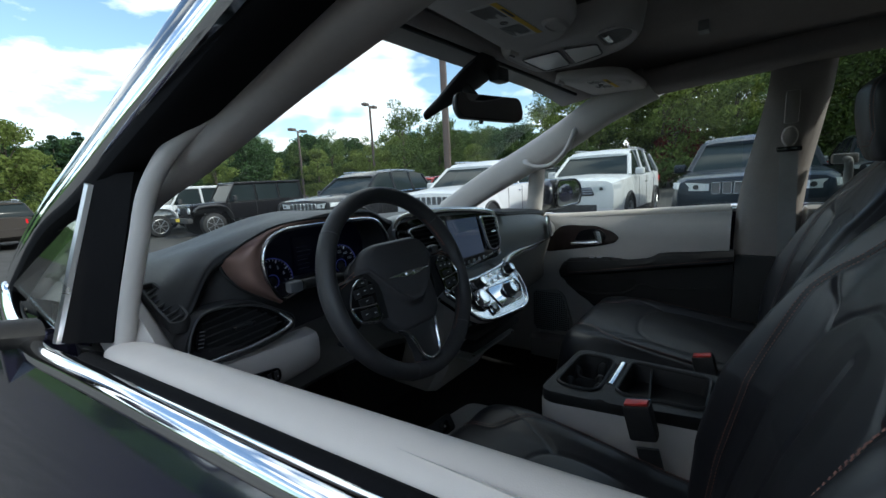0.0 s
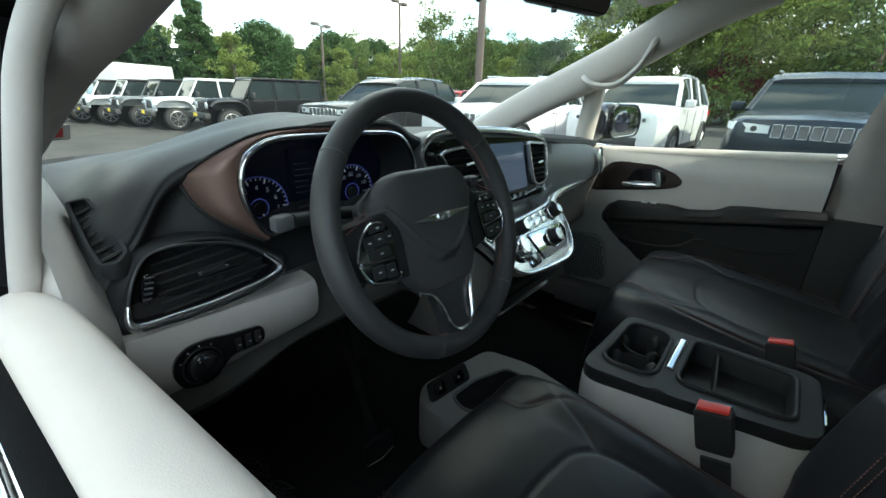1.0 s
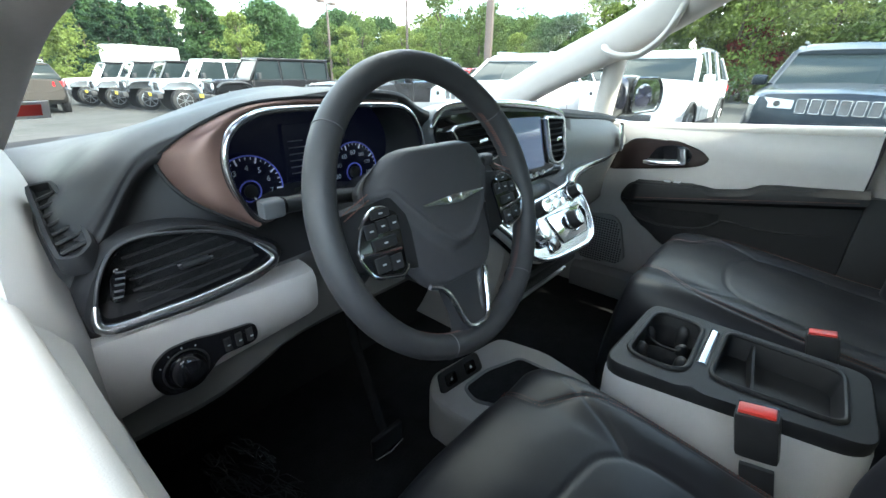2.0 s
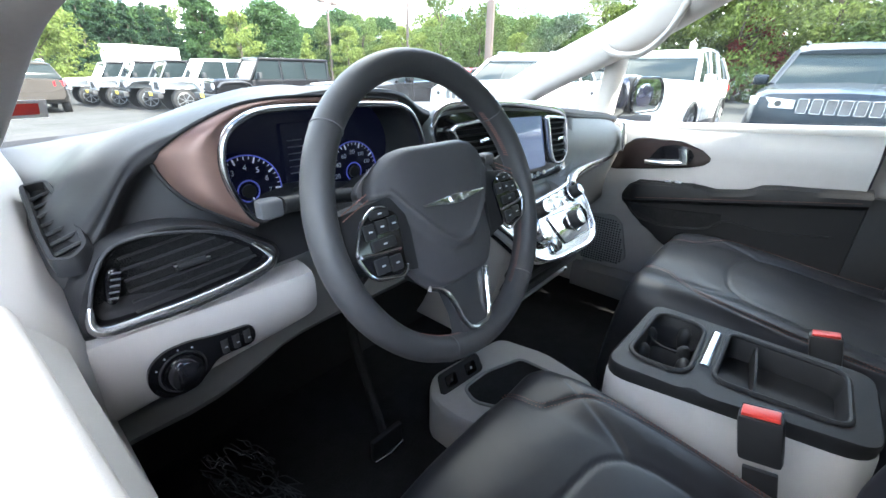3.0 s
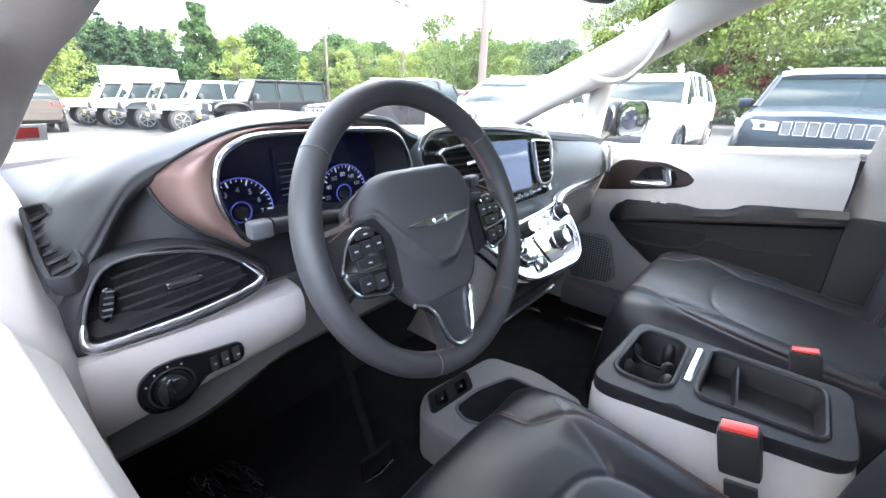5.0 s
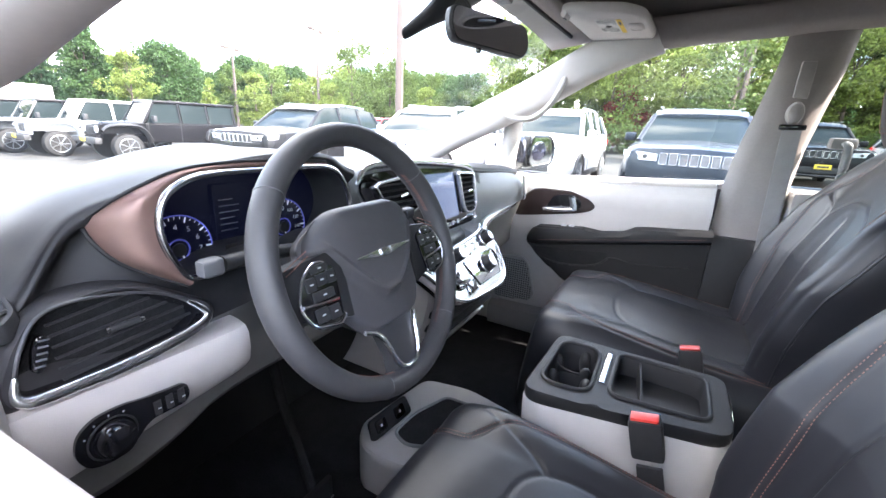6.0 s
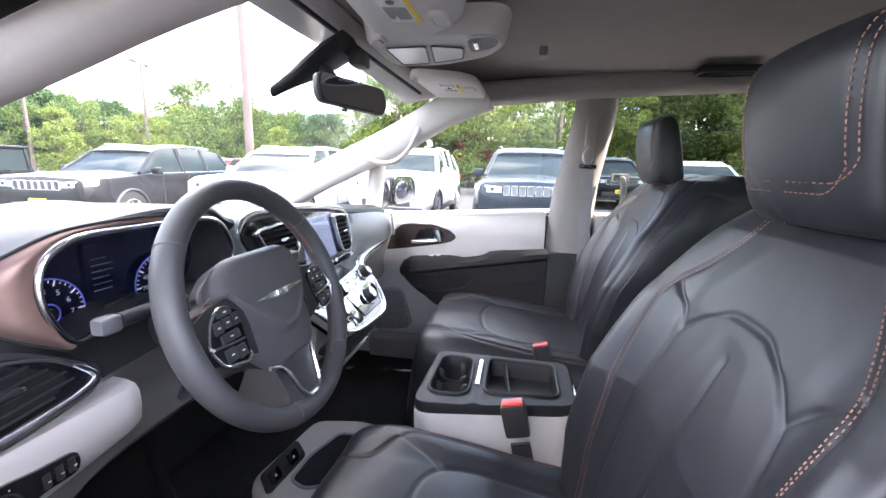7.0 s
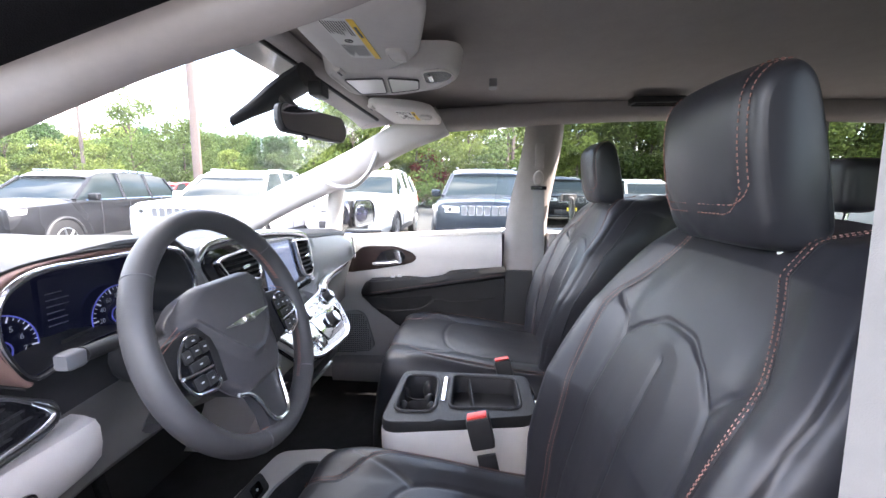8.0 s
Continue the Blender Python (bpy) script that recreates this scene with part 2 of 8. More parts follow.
def plate(poly, origin, ux, uy, thick, r=0.0, bm=None, seg=2):
    """A polygon in the plane (ux, uy) at origin, raised by thick along ux x uy, with softened front edges."""
    bm = bm or bmesh.new()
    o, ux, uy = Vector(origin), Vector(ux).normalized(), Vector(uy).normalized()
    nn = ux.cross(uy).normalized()
    lo = [bm.verts.new(o + ux * a + uy * b) for a, b in poly]
    hi = [bm.verts.new(o + ux * a + uy * b + nn * thick) for a, b in poly]
    k = len(poly)
    top = bm.faces.new(hi)
    bm.faces.new(lo[::-1])
    for i in range(k):
        bm.faces.new((lo[i], lo[(i + 1) % k], hi[(i + 1) % k], hi[i]))
    if r > 0:
        bmesh.ops.bevel(bm, geom=list(top.edges), offset=r, segments=seg, profile=0.6, affect="EDGES", clamp_overlap=True)
    return bm


def round_poly(poly, r, n=5):
    """The polygon with its corners rounded."""
    out = []
    k = len(poly)
    for i in range(k):
        p0, p, p1 = (Vector((*poly[(i + d) % k], 0)) for d in (-1, 0, 1))
        a, b = p0 - p, p1 - p
        ra = min(r, a.length * 0.45, b.length * 0.45)
        q0, q1 = p + a.normalized() * ra, p + b.normalized() * ra
        for j in range(n + 1):
            t = j / n
            q = q0 * (1 - t) ** 2 + p * (2 * t * (1 - t)) + q1 * t * t
            out.append((q.x, q.y))
    return out


def frame_ring(poly, inset, origin, ux, uy, thick, bm=None):
    """A flat ring: the polygon's border of the given width, raised by thick."""
    bm = bm or bmesh.new()
    o, ux, uy = Vector(origin), Vector(ux).normalized(), Vector(uy).normalized()
    nn = ux.cross(uy).normalized()
    k = len(poly)
    c = Vector((sum(p[0] for p in poly) / k, sum(p[1] for p in poly) / k))
    inner = []
    for i in range(k):
        a, b = Vector(poly[i - 1]), Vector(poly[(i + 1) % k])
        t = (b - a).normalized()
        nrm = Vector((-t.y, t.x))
        p = Vector(poly[i])
        if nrm.dot(c - p) < 0:
            nrm = -nrm
        inner.append(p + nrm * inset)
    def at(p, h):
        return bm.verts.new(o + ux * p[0] + uy * p[1] + nn * h)
    rows = [[at(p, 0) for p in poly], [at(p, thick * 0.75) for p in poly], [at(Vector(p) * 0.75 + q * 0.25, thick) for p, q in zip(poly, inner)], [at(Vector(p) * 0.25 + q * 0.75, thick) for p, q in zip(poly, inner)], [at(q, thick * 0.6) for q in inner], [at(q, 0) for q in inner]]
    for a, b in zip(rows, rows[1:]):
        for i in range(k):
            bm.faces.new((a[i], a[(i + 1) % k], b[(i + 1) % k], b[i]))
    return bm


def disc(origin, axis, r, h, n=24, r2=None, bm=None, dome=0.0):
    """A turned knob: a cylinder along axis with a softened rim."""
    axis = Vector(axis).normalized()
    s = axis.orthogonal().normalized()
    u = axis.cross(s)
    o = Vector(origin)
    r2 = r if r2 is None else r2
    rings = []
    for rr, hh in ((r, 0), (r2, h * 0.8), (r2 * 0.93, h * 0.96), (r2 * 0.8, h), (r2 * 0.4, h + dome)):
        rings.append([o + axis * hh + (s * math.cos(a) + u * math.sin(a)) * rr for a in (2 * math.pi * j / n for j in range(n))])
    return loft(rings, bm=bm)


def ring_bar(origin, axis, r, bar, n=40, flat=1.0, bm=None):
    axis = Vector(axis).normalized()
    s = axis.orthogonal().normalized()
    u = axis.cross(s)
    pts = [Vector(origin) + (s * math.cos(a) + u * math.sin(a)) * r for a in (2 * math.pi * j / n for j in range(n))]
    return tube(pts, bar, 8, closed=True, up=axis, flat=flat, bm=bm)


def grid(fn, nu, nv, bm=None):
    bm = bm or bmesh.new()
    rows = [[bm.verts.new(fn(i / (nu - 1), j / (nv - 1))) for i in range(nu)] for j in range(nv)]
    for a, b in zip(rows, rows[1:]):
        for i in range(nu - 1):
            bm.faces.new((a[i], a[i + 1], b[i + 1], b[i]))
    return bm


def inside(poly, x, y):
    c = False
    for (ax, ay), (bx, by) in zip(poly, poly[1:] + poly[:1]):
        if (ay > y) != (by > y) and x < (bx - ax) * (y - ay) / (by - ay) + ax:
            c = not c
    return c


def sstep(a, b, x):
    t = min(1.0, max(0.0, (x - a) / (b - a)))
    return t * t * (3 - 2 * t)


def lerp_table(tab, x):
    """Smooth interpolation in a table of (x, values...)."""
    if x <= tab[0][0]:
        return tab[0][1:]
    for a, b in zip(tab, tab[1:]):
        if x <= b[0]:
            t = (x - a[0]) / (b[0] - a[0])
            t = t * t * (3 - 2 * t) * 0.5 + t * 0.5
            return tuple(p + (q - p) * t for p, q in zip(a[1:], b[1:]))
    return tab[-1][1:]


def bars(rows, width, pitch, height, origin, ux, uy, gap=0.0, bm=None, seed=1):
    """Unreadable lines of print: plain bars of uneven length."""
    rnd = random.Random(seed)
    bm = bm or bmesh.new()
    for i in range(rows):
        wdt = width * rnd.uniform(0.6, 1.0)
        y = -i * pitch
        plate([(0, y), (wdt, y), (wdt, y + height), (0, y + height)], origin, ux, uy, 0.0006, bm=bm)
    return bm

# ---------------------------------------------------------------- ground
RISE, FALL = 0.002, 0.016


def ground_z(x, y):
    """The lot falls gently ahead of the van and is level beyond."""
    return -0.02 + RISE * min(60.0, max(-60.0, x)) - FALL * min(40.0, max(-4.0, y))


M_ASPHALT = mat("asphalt", (0.078, 0.077, 0.073), 0.95, var=0.25, scale=9.0, bump=0.5, bump_scale=60, spec=0.02)
XS, YS = (-1500, -60, 0, 60, 1500), (-1500, -4, 40, 1500)
bm = grid(lambda u, v: Vector((XS[round(u * 4)], YS[round(v * 3)], ground_z(XS[round(u * 4)], YS[round(v * 3)]))), 5, 4)
tagged(part("ground", bm, M_ASPHALT, smooth=False), "grey sun-bleached asphalt car park", "ground", kind="structure")

# ---------------------------------------------------------------- the van's shell
van = thing("minivan", "dark navy minivan with pale grey cabin, driver window down", "van", at=pose(0, 0, 0))

# window line of the front doors, as (y, z), from the front foot up and back
WIN_TOP = [(0.31, 1.075), (0.30, 1.234), (0.15, 1.311), (-0.03, 1.398), (-0.23, 1.472), (-0.42, 1.503), (-0.52, 1.500)]


def floor_pan():
    part("floor", box(-0.84, 0.84, -2.6, 0.75, 0.28, 0.33, 0.01), M_CARPET, van, "black carpet")
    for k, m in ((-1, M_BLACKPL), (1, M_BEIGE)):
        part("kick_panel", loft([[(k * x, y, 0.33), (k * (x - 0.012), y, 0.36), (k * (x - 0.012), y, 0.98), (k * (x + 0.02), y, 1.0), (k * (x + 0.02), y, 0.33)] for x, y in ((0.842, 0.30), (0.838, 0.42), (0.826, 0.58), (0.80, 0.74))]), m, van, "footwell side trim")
    part("firewall", loft([[(x, 0.62, 0.3), (x, 0.72, 0.3), (x, 0.95, 1.02), (x, 0.80, 1.02)] for x in (-0.84, 0.84)]), M_BLACKPL, van, "black bulkhead under the dash")


def windshield():
    top = lambda u: Vector((-0.68 + 1.38 * u, 0.075 + 0.05 * (1 - (2 * u - 1) ** 2), 1.530 + 0.03 * (1 - (2 * u - 1) ** 2)))
    low = lambda u: Vector((-0.80 + 1.60 * u, 0.76 + 0.22 * (1 - (2 * u - 1) ** 2), 1.075))
    bm = grid(lambda u, v: low(u).lerp(top(u), v) + Vector((0, 0.035, 0.02)) * math.sin(math.pi * v), 24, 12)
    g = part("windshield", bm, M_GLASS, van, "clear laminated windshield")
    g.visible_shadow = False
    rim = [top(i / 20) + Vector((0, -0.004, 0.0)) for i in range(21)]
    part("windshield_seal", tube(rim, 0.006, 8), M_RUBBER, van)


def section_loft(name, path, sec, material, label=""):
    """A trim bar: the closed section sec(t), in metres, is moved along path."""
    pts = smooth_path(path, 6)
    rings = []
    for i, p in enumerate(pts):
        rings.append([p + Vector(q) for q in sec(i / (len(pts) - 1))])
    return part(name, loft(rings), material, van, label)


def oval(wx, wy, wz, cx=0.0, cy=0.0, cz=0.0, n=16, e=0.7):
    out = []
    for j in range(n):
        a = 2 * math.pi * j / n
        c, s = math.cos(a), math.sin(a)
        out.append((cx + wx * math.copysign(abs(c) ** e, c), cy + wy * math.copysign(abs(s) ** e, s), cz + wz * math.copysign(abs(s) ** e, s)))
    return out


def pillars():
    # front pillars: pale inner trim, black frame, bright outer strip
    for s in (-1, 1):
        if s < 0:
            inner = [(-0.825, 0.80, 1.02), (-0.798, 0.50, 1.122), (-0.764, 0.25, 1.228), (-0.742, 0.15, 1.266), (-0.724, 0.05, 1.307), (-0.686, -0.05, 1.364), (-0.668, -0.15, 1.402), (-0.64, -0.24, 1.445), (-0.60, -0.34, 1.515)]
            sec = lambda t: oval(0.030 + 0.012 * sstep(0.35, 0.8, t), 0.02, 0.024)
        else:
            inner = [(0.79, 0.80, 1.05), (0.782, 0.55, 1.185), (0.772, 0.30, 1.300), (0.760, 0.15, 1.372), (0.740, -0.02, 1.462), (0.70, -0.20, 1.525)]
            sec = lambda t: oval(0.045, 0.03, 0.056)
        section_loft("pillar_trim", inner, sec, M_PILLAR if s < 0 else M_BEIGE, "pale grey front pillar trim")
        k = s * 1.0
        tail = [(k * 0.80, -0.75, 1.555), (k * 0.79, -1.3, 1.58), (k * 0.79, -2.3, 1.56)]
        if s < 0:
            outer = [(-0.870, 0.79, 1.045), (-0.858, 0.66, 1.112), (-0.842, 0.47, 1.190), (-0.826, 0.28, 1.254), (-0.810, 0.10, 1.318), (-0.793, -0.10, 1.385), (-0.778, -0.30, 1.452), (-0.772, -0.48, 1.512)] + tail
            black = [(-0.850, 0.80, 1.02), (-0.828, 0.47, 1.165), (-0.806, 0.28, 1.226), (-0.784, 0.10, 1.294), (-0.756, -0.10, 1.374), (-0.728, -0.30, 1.452), (-0.722, -0.48, 1.520)] + tail
            section_loft("window_frame", black, lambda t: oval(0.034, 0.010, 0.014), M_FELT, "black window frame")
            section_loft("chrome_strip", outer, lambda t: oval(0.010, 0.006, 0.015, n=10), M_CHROME, "bright chrome window strip")
            section_loft("roof_side", [(p[0] + 0.034, p[1] + 0.02, p[2] + 0.022) for p in outer], lambda t: oval(0.034, 0.012 + 0.01 * t, 0.016 + 0.02 * t), M_NAVY, "dark navy painted roof side")
        else:
            outer = [(0.90, 0.72, 1.06), (0.895, 0.50, 1.18), (0.885, 0.30, 1.28), (0.875, 0.15, 1.35), (0.865, -0.03, 1.435), (0.85, -0.23, 1.505), (0.83, -0.42, 1.54)] + tail
            section_loft("window_frame", [(p[0] - 0.020, p[1], p[2] + 0.030) for p in outer], lambda t: oval(0.030, 0.015, 0.012), M_RUBBER, "black window frame")
            section_loft("chrome_strip", [(p[0] + 0.012, p[1] + 0.02, p[2] + 0.012) for p in outer], lambda t: oval(0.012, 0.008, 0.014, n=10), M_CHROME, "bright chrome window strip")
            section_loft("roof_side", [(p[0] - 0.015, p[1] + 0.03, p[2] + 0.060) for p in outer], lambda t: oval(0.045, 0.015 + 0.01 * t, 0.022 + 0.02 * t), M_NAVY, "dark navy painted roof side")
        # inner trim over the side windows
        rail = [(k * 0.70, -0.20, 1.525), (k * 0.735, -0.45, 1.548), (k * 0.735, -0.9, 1.570), (k * 0.735, -1.5, 1.575), (k * 0.72, -2.4, 1.54)]
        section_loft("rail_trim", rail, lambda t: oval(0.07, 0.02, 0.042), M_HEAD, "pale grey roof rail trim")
        # door pillar behind the front door
        rings = []
        for t in [i / 10 for i in range(11)]:
            z = 0.34 + 1.22 * t
            back = 0.07 if s < 0 else 0.0
            y0 = (-0.47 - 0.075 * sstep(0.55, 1.0, t)) if s > 0 else (-0.562 + 0.008 * sstep(0.4, 0.8, t))
            y1 = -0.655 - 0.05 * sstep(0.6, 1.0, t) - back
            xi, xo = k * ((0.80 if s > 0 else 0.745) - (0.055 if s > 0 else 0.01) * sstep(0.6, 1.0, t)), k * (0.90 - 0.07 * sstep(0.6, 1, t))
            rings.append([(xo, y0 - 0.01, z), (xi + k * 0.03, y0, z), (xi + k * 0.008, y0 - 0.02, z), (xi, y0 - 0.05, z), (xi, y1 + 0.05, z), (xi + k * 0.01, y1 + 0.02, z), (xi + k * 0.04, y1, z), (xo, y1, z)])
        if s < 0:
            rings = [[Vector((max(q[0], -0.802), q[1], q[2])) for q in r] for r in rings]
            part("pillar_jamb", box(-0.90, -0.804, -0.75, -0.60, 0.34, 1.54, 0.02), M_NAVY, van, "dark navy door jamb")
        # driver's pillar gets the darker knee grey, shade put into its colour
        part("door_pillar", loft(rings), M_KNEE_SHADE if s < 0 else M_HEAD, van, "grey door pillar trim, colour darkened for shade on the driver side")
        part("pillar_base", box(k * 0.775, k * 0.80, -0.68, -0.475 if s > 0 else -0.575, 0.34, 0.90, 0.012), M_BLACKPL, van, "black lower pillar trim")
        # rear side wall, window and rear corner
        part("rear_side", box(k * 0.80, k * 0.945, -2.62, -0.66, 0.30, 1.068, 0.02), M_BEIGE, van, "pale grey rear side trim")
        part("rear_side_skin", box(k * 0.948, k * 1.0, -2.66, -0.62, 0.22, 1.072, 0.02, 3), M_NAVY, van, "dark navy painted side")
        part("rear_pillar", box(k * 0.76, k * 0.815, -1.72, -1.62, 1.06, 1.56, 0.015), M_HEAD, van)
        part("rear_corner", box(k * 0.74, k * 0.80, -2.60, -2.42, 1.06, 1.56, 0.02), M_HEAD, van)
        part("rear_quarter", loft([[(k * 0.80, y0, z), (k * x1, y0, z), (k * x1, -2.68, z), (k * 0.80, -2.68, z)] for z, x1, y0 in ((1.05, 0.955, -2.40), (1.30, 0.92, -2.46), (1.57, 0.85, -2.54))]), M_NAVY, van, "dark navy rear corner")
        w = part("rear_window", grid(lambda u, v: Vector((k * (0.89 - 0.07 * v), -0.67 - 1.8 * u, 1.06 + 0.49 * v)), 2, 2), M_TINT, van, "tinted rear side glass")
        w.visible_shadow = False


def roof():
    def skin(lift, inset):
        def f(u, v):
            x = (2 * u - 1) * (0.79 - inset)
            y = 0.16 - 2.80 * v
            h = 1.555 + 0.035 * sstep(0.0, 0.15, v) - 0.06 * sstep(0.8, 1.0, v)
            return Vector((x, y + 0.05 * (1 - (2 * u - 1) ** 2) * (1 - v), h - 0.05 * (2 * u - 1) ** 4 + lift - 0.03 * (1 - sstep(0, 0.12, v))))
        return f
    bm = grid(skin(0.03, 0.0), 16, 20)
    bm2 = grid(skin(0.055, 0.0), 16, 20)
    part("roof_skin", bm2, M_NAVY, van, "dark navy painted roof")
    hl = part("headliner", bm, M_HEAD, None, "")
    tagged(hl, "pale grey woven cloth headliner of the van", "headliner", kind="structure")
    # front edge of the cloth
    part("header_trim", tube([(-0.62 + 1.24 * i / 16, 0.034 + 0.05 * (1 - (2 * i / 16 - 1) ** 2), 1.540 + 0.03 * (1 - (2 * i / 16 - 1) ** 2)) for i in range(17)], 0.030, 12, flat=0.6), M_HEAD, van, "pale grey header trim")
    part("tail_wall", box(-0.82, 0.82, -2.68, -2.60, 0.30, 1.05, 0.02), M_BEIGE, van)
    part("tail_top", box(-0.82, 0.82, -2.68, -2.60, 1.45, 1.57, 0.02), M_HEAD, van)
    g = part("tail_glass", box(-0.80, 0.80, -2.65, -2.645, 1.05, 1.45), M_TINT, van, "tinted tailgate glass")
    g.visible_shadow = False


def nose():
    """Bonnet and scuttle in front of the windshield."""
    bm = grid(lambda u, v: Vector(((2 * u - 1) * (0.90 - 0.12 * v * v), 1.03 + 0.85 * v - 0.12 * (2 * u - 1) ** 2, 1.015 - 0.10 * v - 0.16 * v ** 3 - 0.07 * (2 * u - 1) ** 4)), 18, 12)
    part("bonnet", bm, M_NAVY, van, "dark navy painted bonnet")
    part("cowl", loft([[(x, 0.78 + 0.20 * (1 - (x / 0.85) ** 2), 1.06), (x, 1.08, 1.012), (x, 1.08, 0.98), (x, 0.7, 0.98)] for x in [-0.85 + 0.17 * i for i in range(11)]]), M_BLACKPL, van, "black plastic scuttle")
    for s in (-1, 1):
        part("fender", loft([[(s * 0.86, y, 1.0 - 0.12 * t), (s * 0.96, y, 0.96 - 0.12 * t), (s * 1.0, y, 0.85 - 0.1 * t), (s * 1.0, y, 0.3), (s * 0.8, y, 0.3)] for t, y in [(i / 6, 0.6 + 1.25 * i / 6) for i in range(7)]]), M_NAVY, van, "dark navy front wing")
    part("front_bumper", box(-0.95, 0.95, 1.80, 2.02, 0.12, 0.74, 0.08, 3), M_NAVY, van)
    part("tail_panel", box(-0.97, 0.97, -2.95, -2.69, 0.15, 1.05, 0.08, 3), M_NAVY, van)
    part("front_panel", loft([[(x, 1.78 - 0.10 * (x / 0.8) ** 2, 0.50), (x, 1.86 - 0.12 * (x / 0.8) ** 2, 0.60), (x, 1.85 - 0.12 * (x / 0.8) ** 2, 0.72), (x, 1.76 - 0.12 * (x / 0.8) ** 2, 0.79), (x, 1.5, 0.79), (x, 1.5, 0.50)] for x in [-0.84 + 0.14 * i for i in range(13)]]), M_NAVY, van, "dark navy nose panel")
    part("front_grille", box(-0.42, 0.42, 1.82, 1.875, 0.62, 0.71, 0.02), M_BLACKPL, van, "black front grille")
    for s in (-1, 1):
        part("headlight", loft([[(s * x, y, z), (s * x, y, z + h), (s * x, y - 0.08, z + h + 0.02), (s * x, y - 0.08, z)] for x, y, z, h in ((0.46, 1.85, 0.63, 0.07), (0.68, 1.80, 0.64, 0.09), (0.86, 1.70, 0.67, 0.10))]), M_LENS, van, "clear headlight")
    for s in (-1, 1):
        for y in (1.25, -1.85):
            t = part("wheel", disc((s * 0.80, y, ground_z(0, y) + 0.35), (s, 0, 0), 0.35, 0.21, 32, r2=0.35), M_RUBBER, van, "black tyre")
            part("rim", disc((s * 0.92, y, ground_z(0, y) + 0.35), (s, 0, 0), 0.24, 0.10, 24), M_SATIN, t)


floor_pan()
windshield()
pillars()
roof()
nose()

stk = thing("windshield_sticker", "red paper sticker with white border on the windshield", "sticker")
so, sux, suz = Vector((-0.724, 0.690, 1.124)), Vector((1, 0.20, 0)).normalized(), Vector((0, -0.62, 0.50)).normalized()
part("border", plate([(-0.038, -0.024), (0.024, -0.024), (0.024, 0.024), (-0.038, 0.024)], so, sux, suz, 0.0006), M_LABEL, stk, "white border", smooth=False)
part("red_panel", plate([(-0.034, -0.014), (0.013, -0.014), (0.013, 0.016), (-0.034, 0.016)], so + sux.cross(suz) * 0.0008, sux, suz, 0.0006), M_RED, stk, "red panel", smooth=False)

# ---------------------------------------------------------------- front doors


def door_window(d, s):
    X = lambda x: s * x
    # divider between the quarter light and the drop glass
    if s < 0:
        rings = []
        for i in range(9):
            z = 1.030 + 0.225 * i / 8
            f, r = Vector((-0.884 + 0.275 * (z - 1.05), 0.240 - 0.21 * (z - 1.05), z)), Vector((-0.846 + 0.20 * (z - 1.05), 0.172 - 0.21 * (z - 1.05), z))
            n = Vector((0.022, 0.012, 0))
            rings.append([f, f + n * 0.2 + Vector((0.002, 0.004, 0)), f + n, r + n, r + n * 0.2, r])
        part("divider_bar", loft(rings), M_FELT, d, "black window divider")
        part("divider_edge", tube([(-0.890, 0.252, 1.03), (-0.861, 0.229, 1.14), (-0.832, 0.207, 1.243)], 0.0075, 8), M_SATIN, d, "thin bright edge")
        part("post_trim", tube(smooth_path([(-0.843, 0.154, 1.025), (-0.831, 0.140, 1.09), (-0.815, 0.123, 1.165), (-0.800, 0.113, 1.225), (-0.779, 0.085, 1.275), (-0.752, 0.030, 1.318), (-0.722, -0.06, 1.366)], 4), 0.0115, 12), M_BEIGE, d, "pale grey window post trim")
        g = part("quarter_glass", loft([[(-0.872, 0.72, 1.06), (-0.876, 0.72, 1.06), (-0.888, 0.26, 1.04), (-0.884, 0.26, 1.04)], [(-0.838, 0.47, 1.165), (-0.842, 0.47, 1.165), (-0.846, 0.225, 1.20), (-0.842, 0.225, 1.20)]]), M_GLASS, d, "small fixed quarter glass")
        g.visible_shadow = False
    else:
        part("divider_bar", tube([(0.850, 0.325, 1.05), (0.840, 0.31, 1.16), (0.820, 0.29, 1.27)], 0.037, 10), M_BEIGE, d, "window divider bar")
    if s > 0:
        g = part("window_glass", loft([[(0.862, 0.30, 1.05), (0.866, 0.30, 1.05), (0.866, -0.48, 1.08), (0.862, -0.48, 1.08)], [(0.845, 0.27, 1.24), (0.849, 0.27, 1.24), (0.825, -0.48, 1.30), (0.821, -0.48, 1.30)], [(0.81, -0.12, 1.45), (0.814, -0.12, 1.45), (0.80, -0.50, 1.51), (0.796, -0.50, 1.51)]]), M_GLASS, d, "closed clear side window")
        g.visible_shadow = False


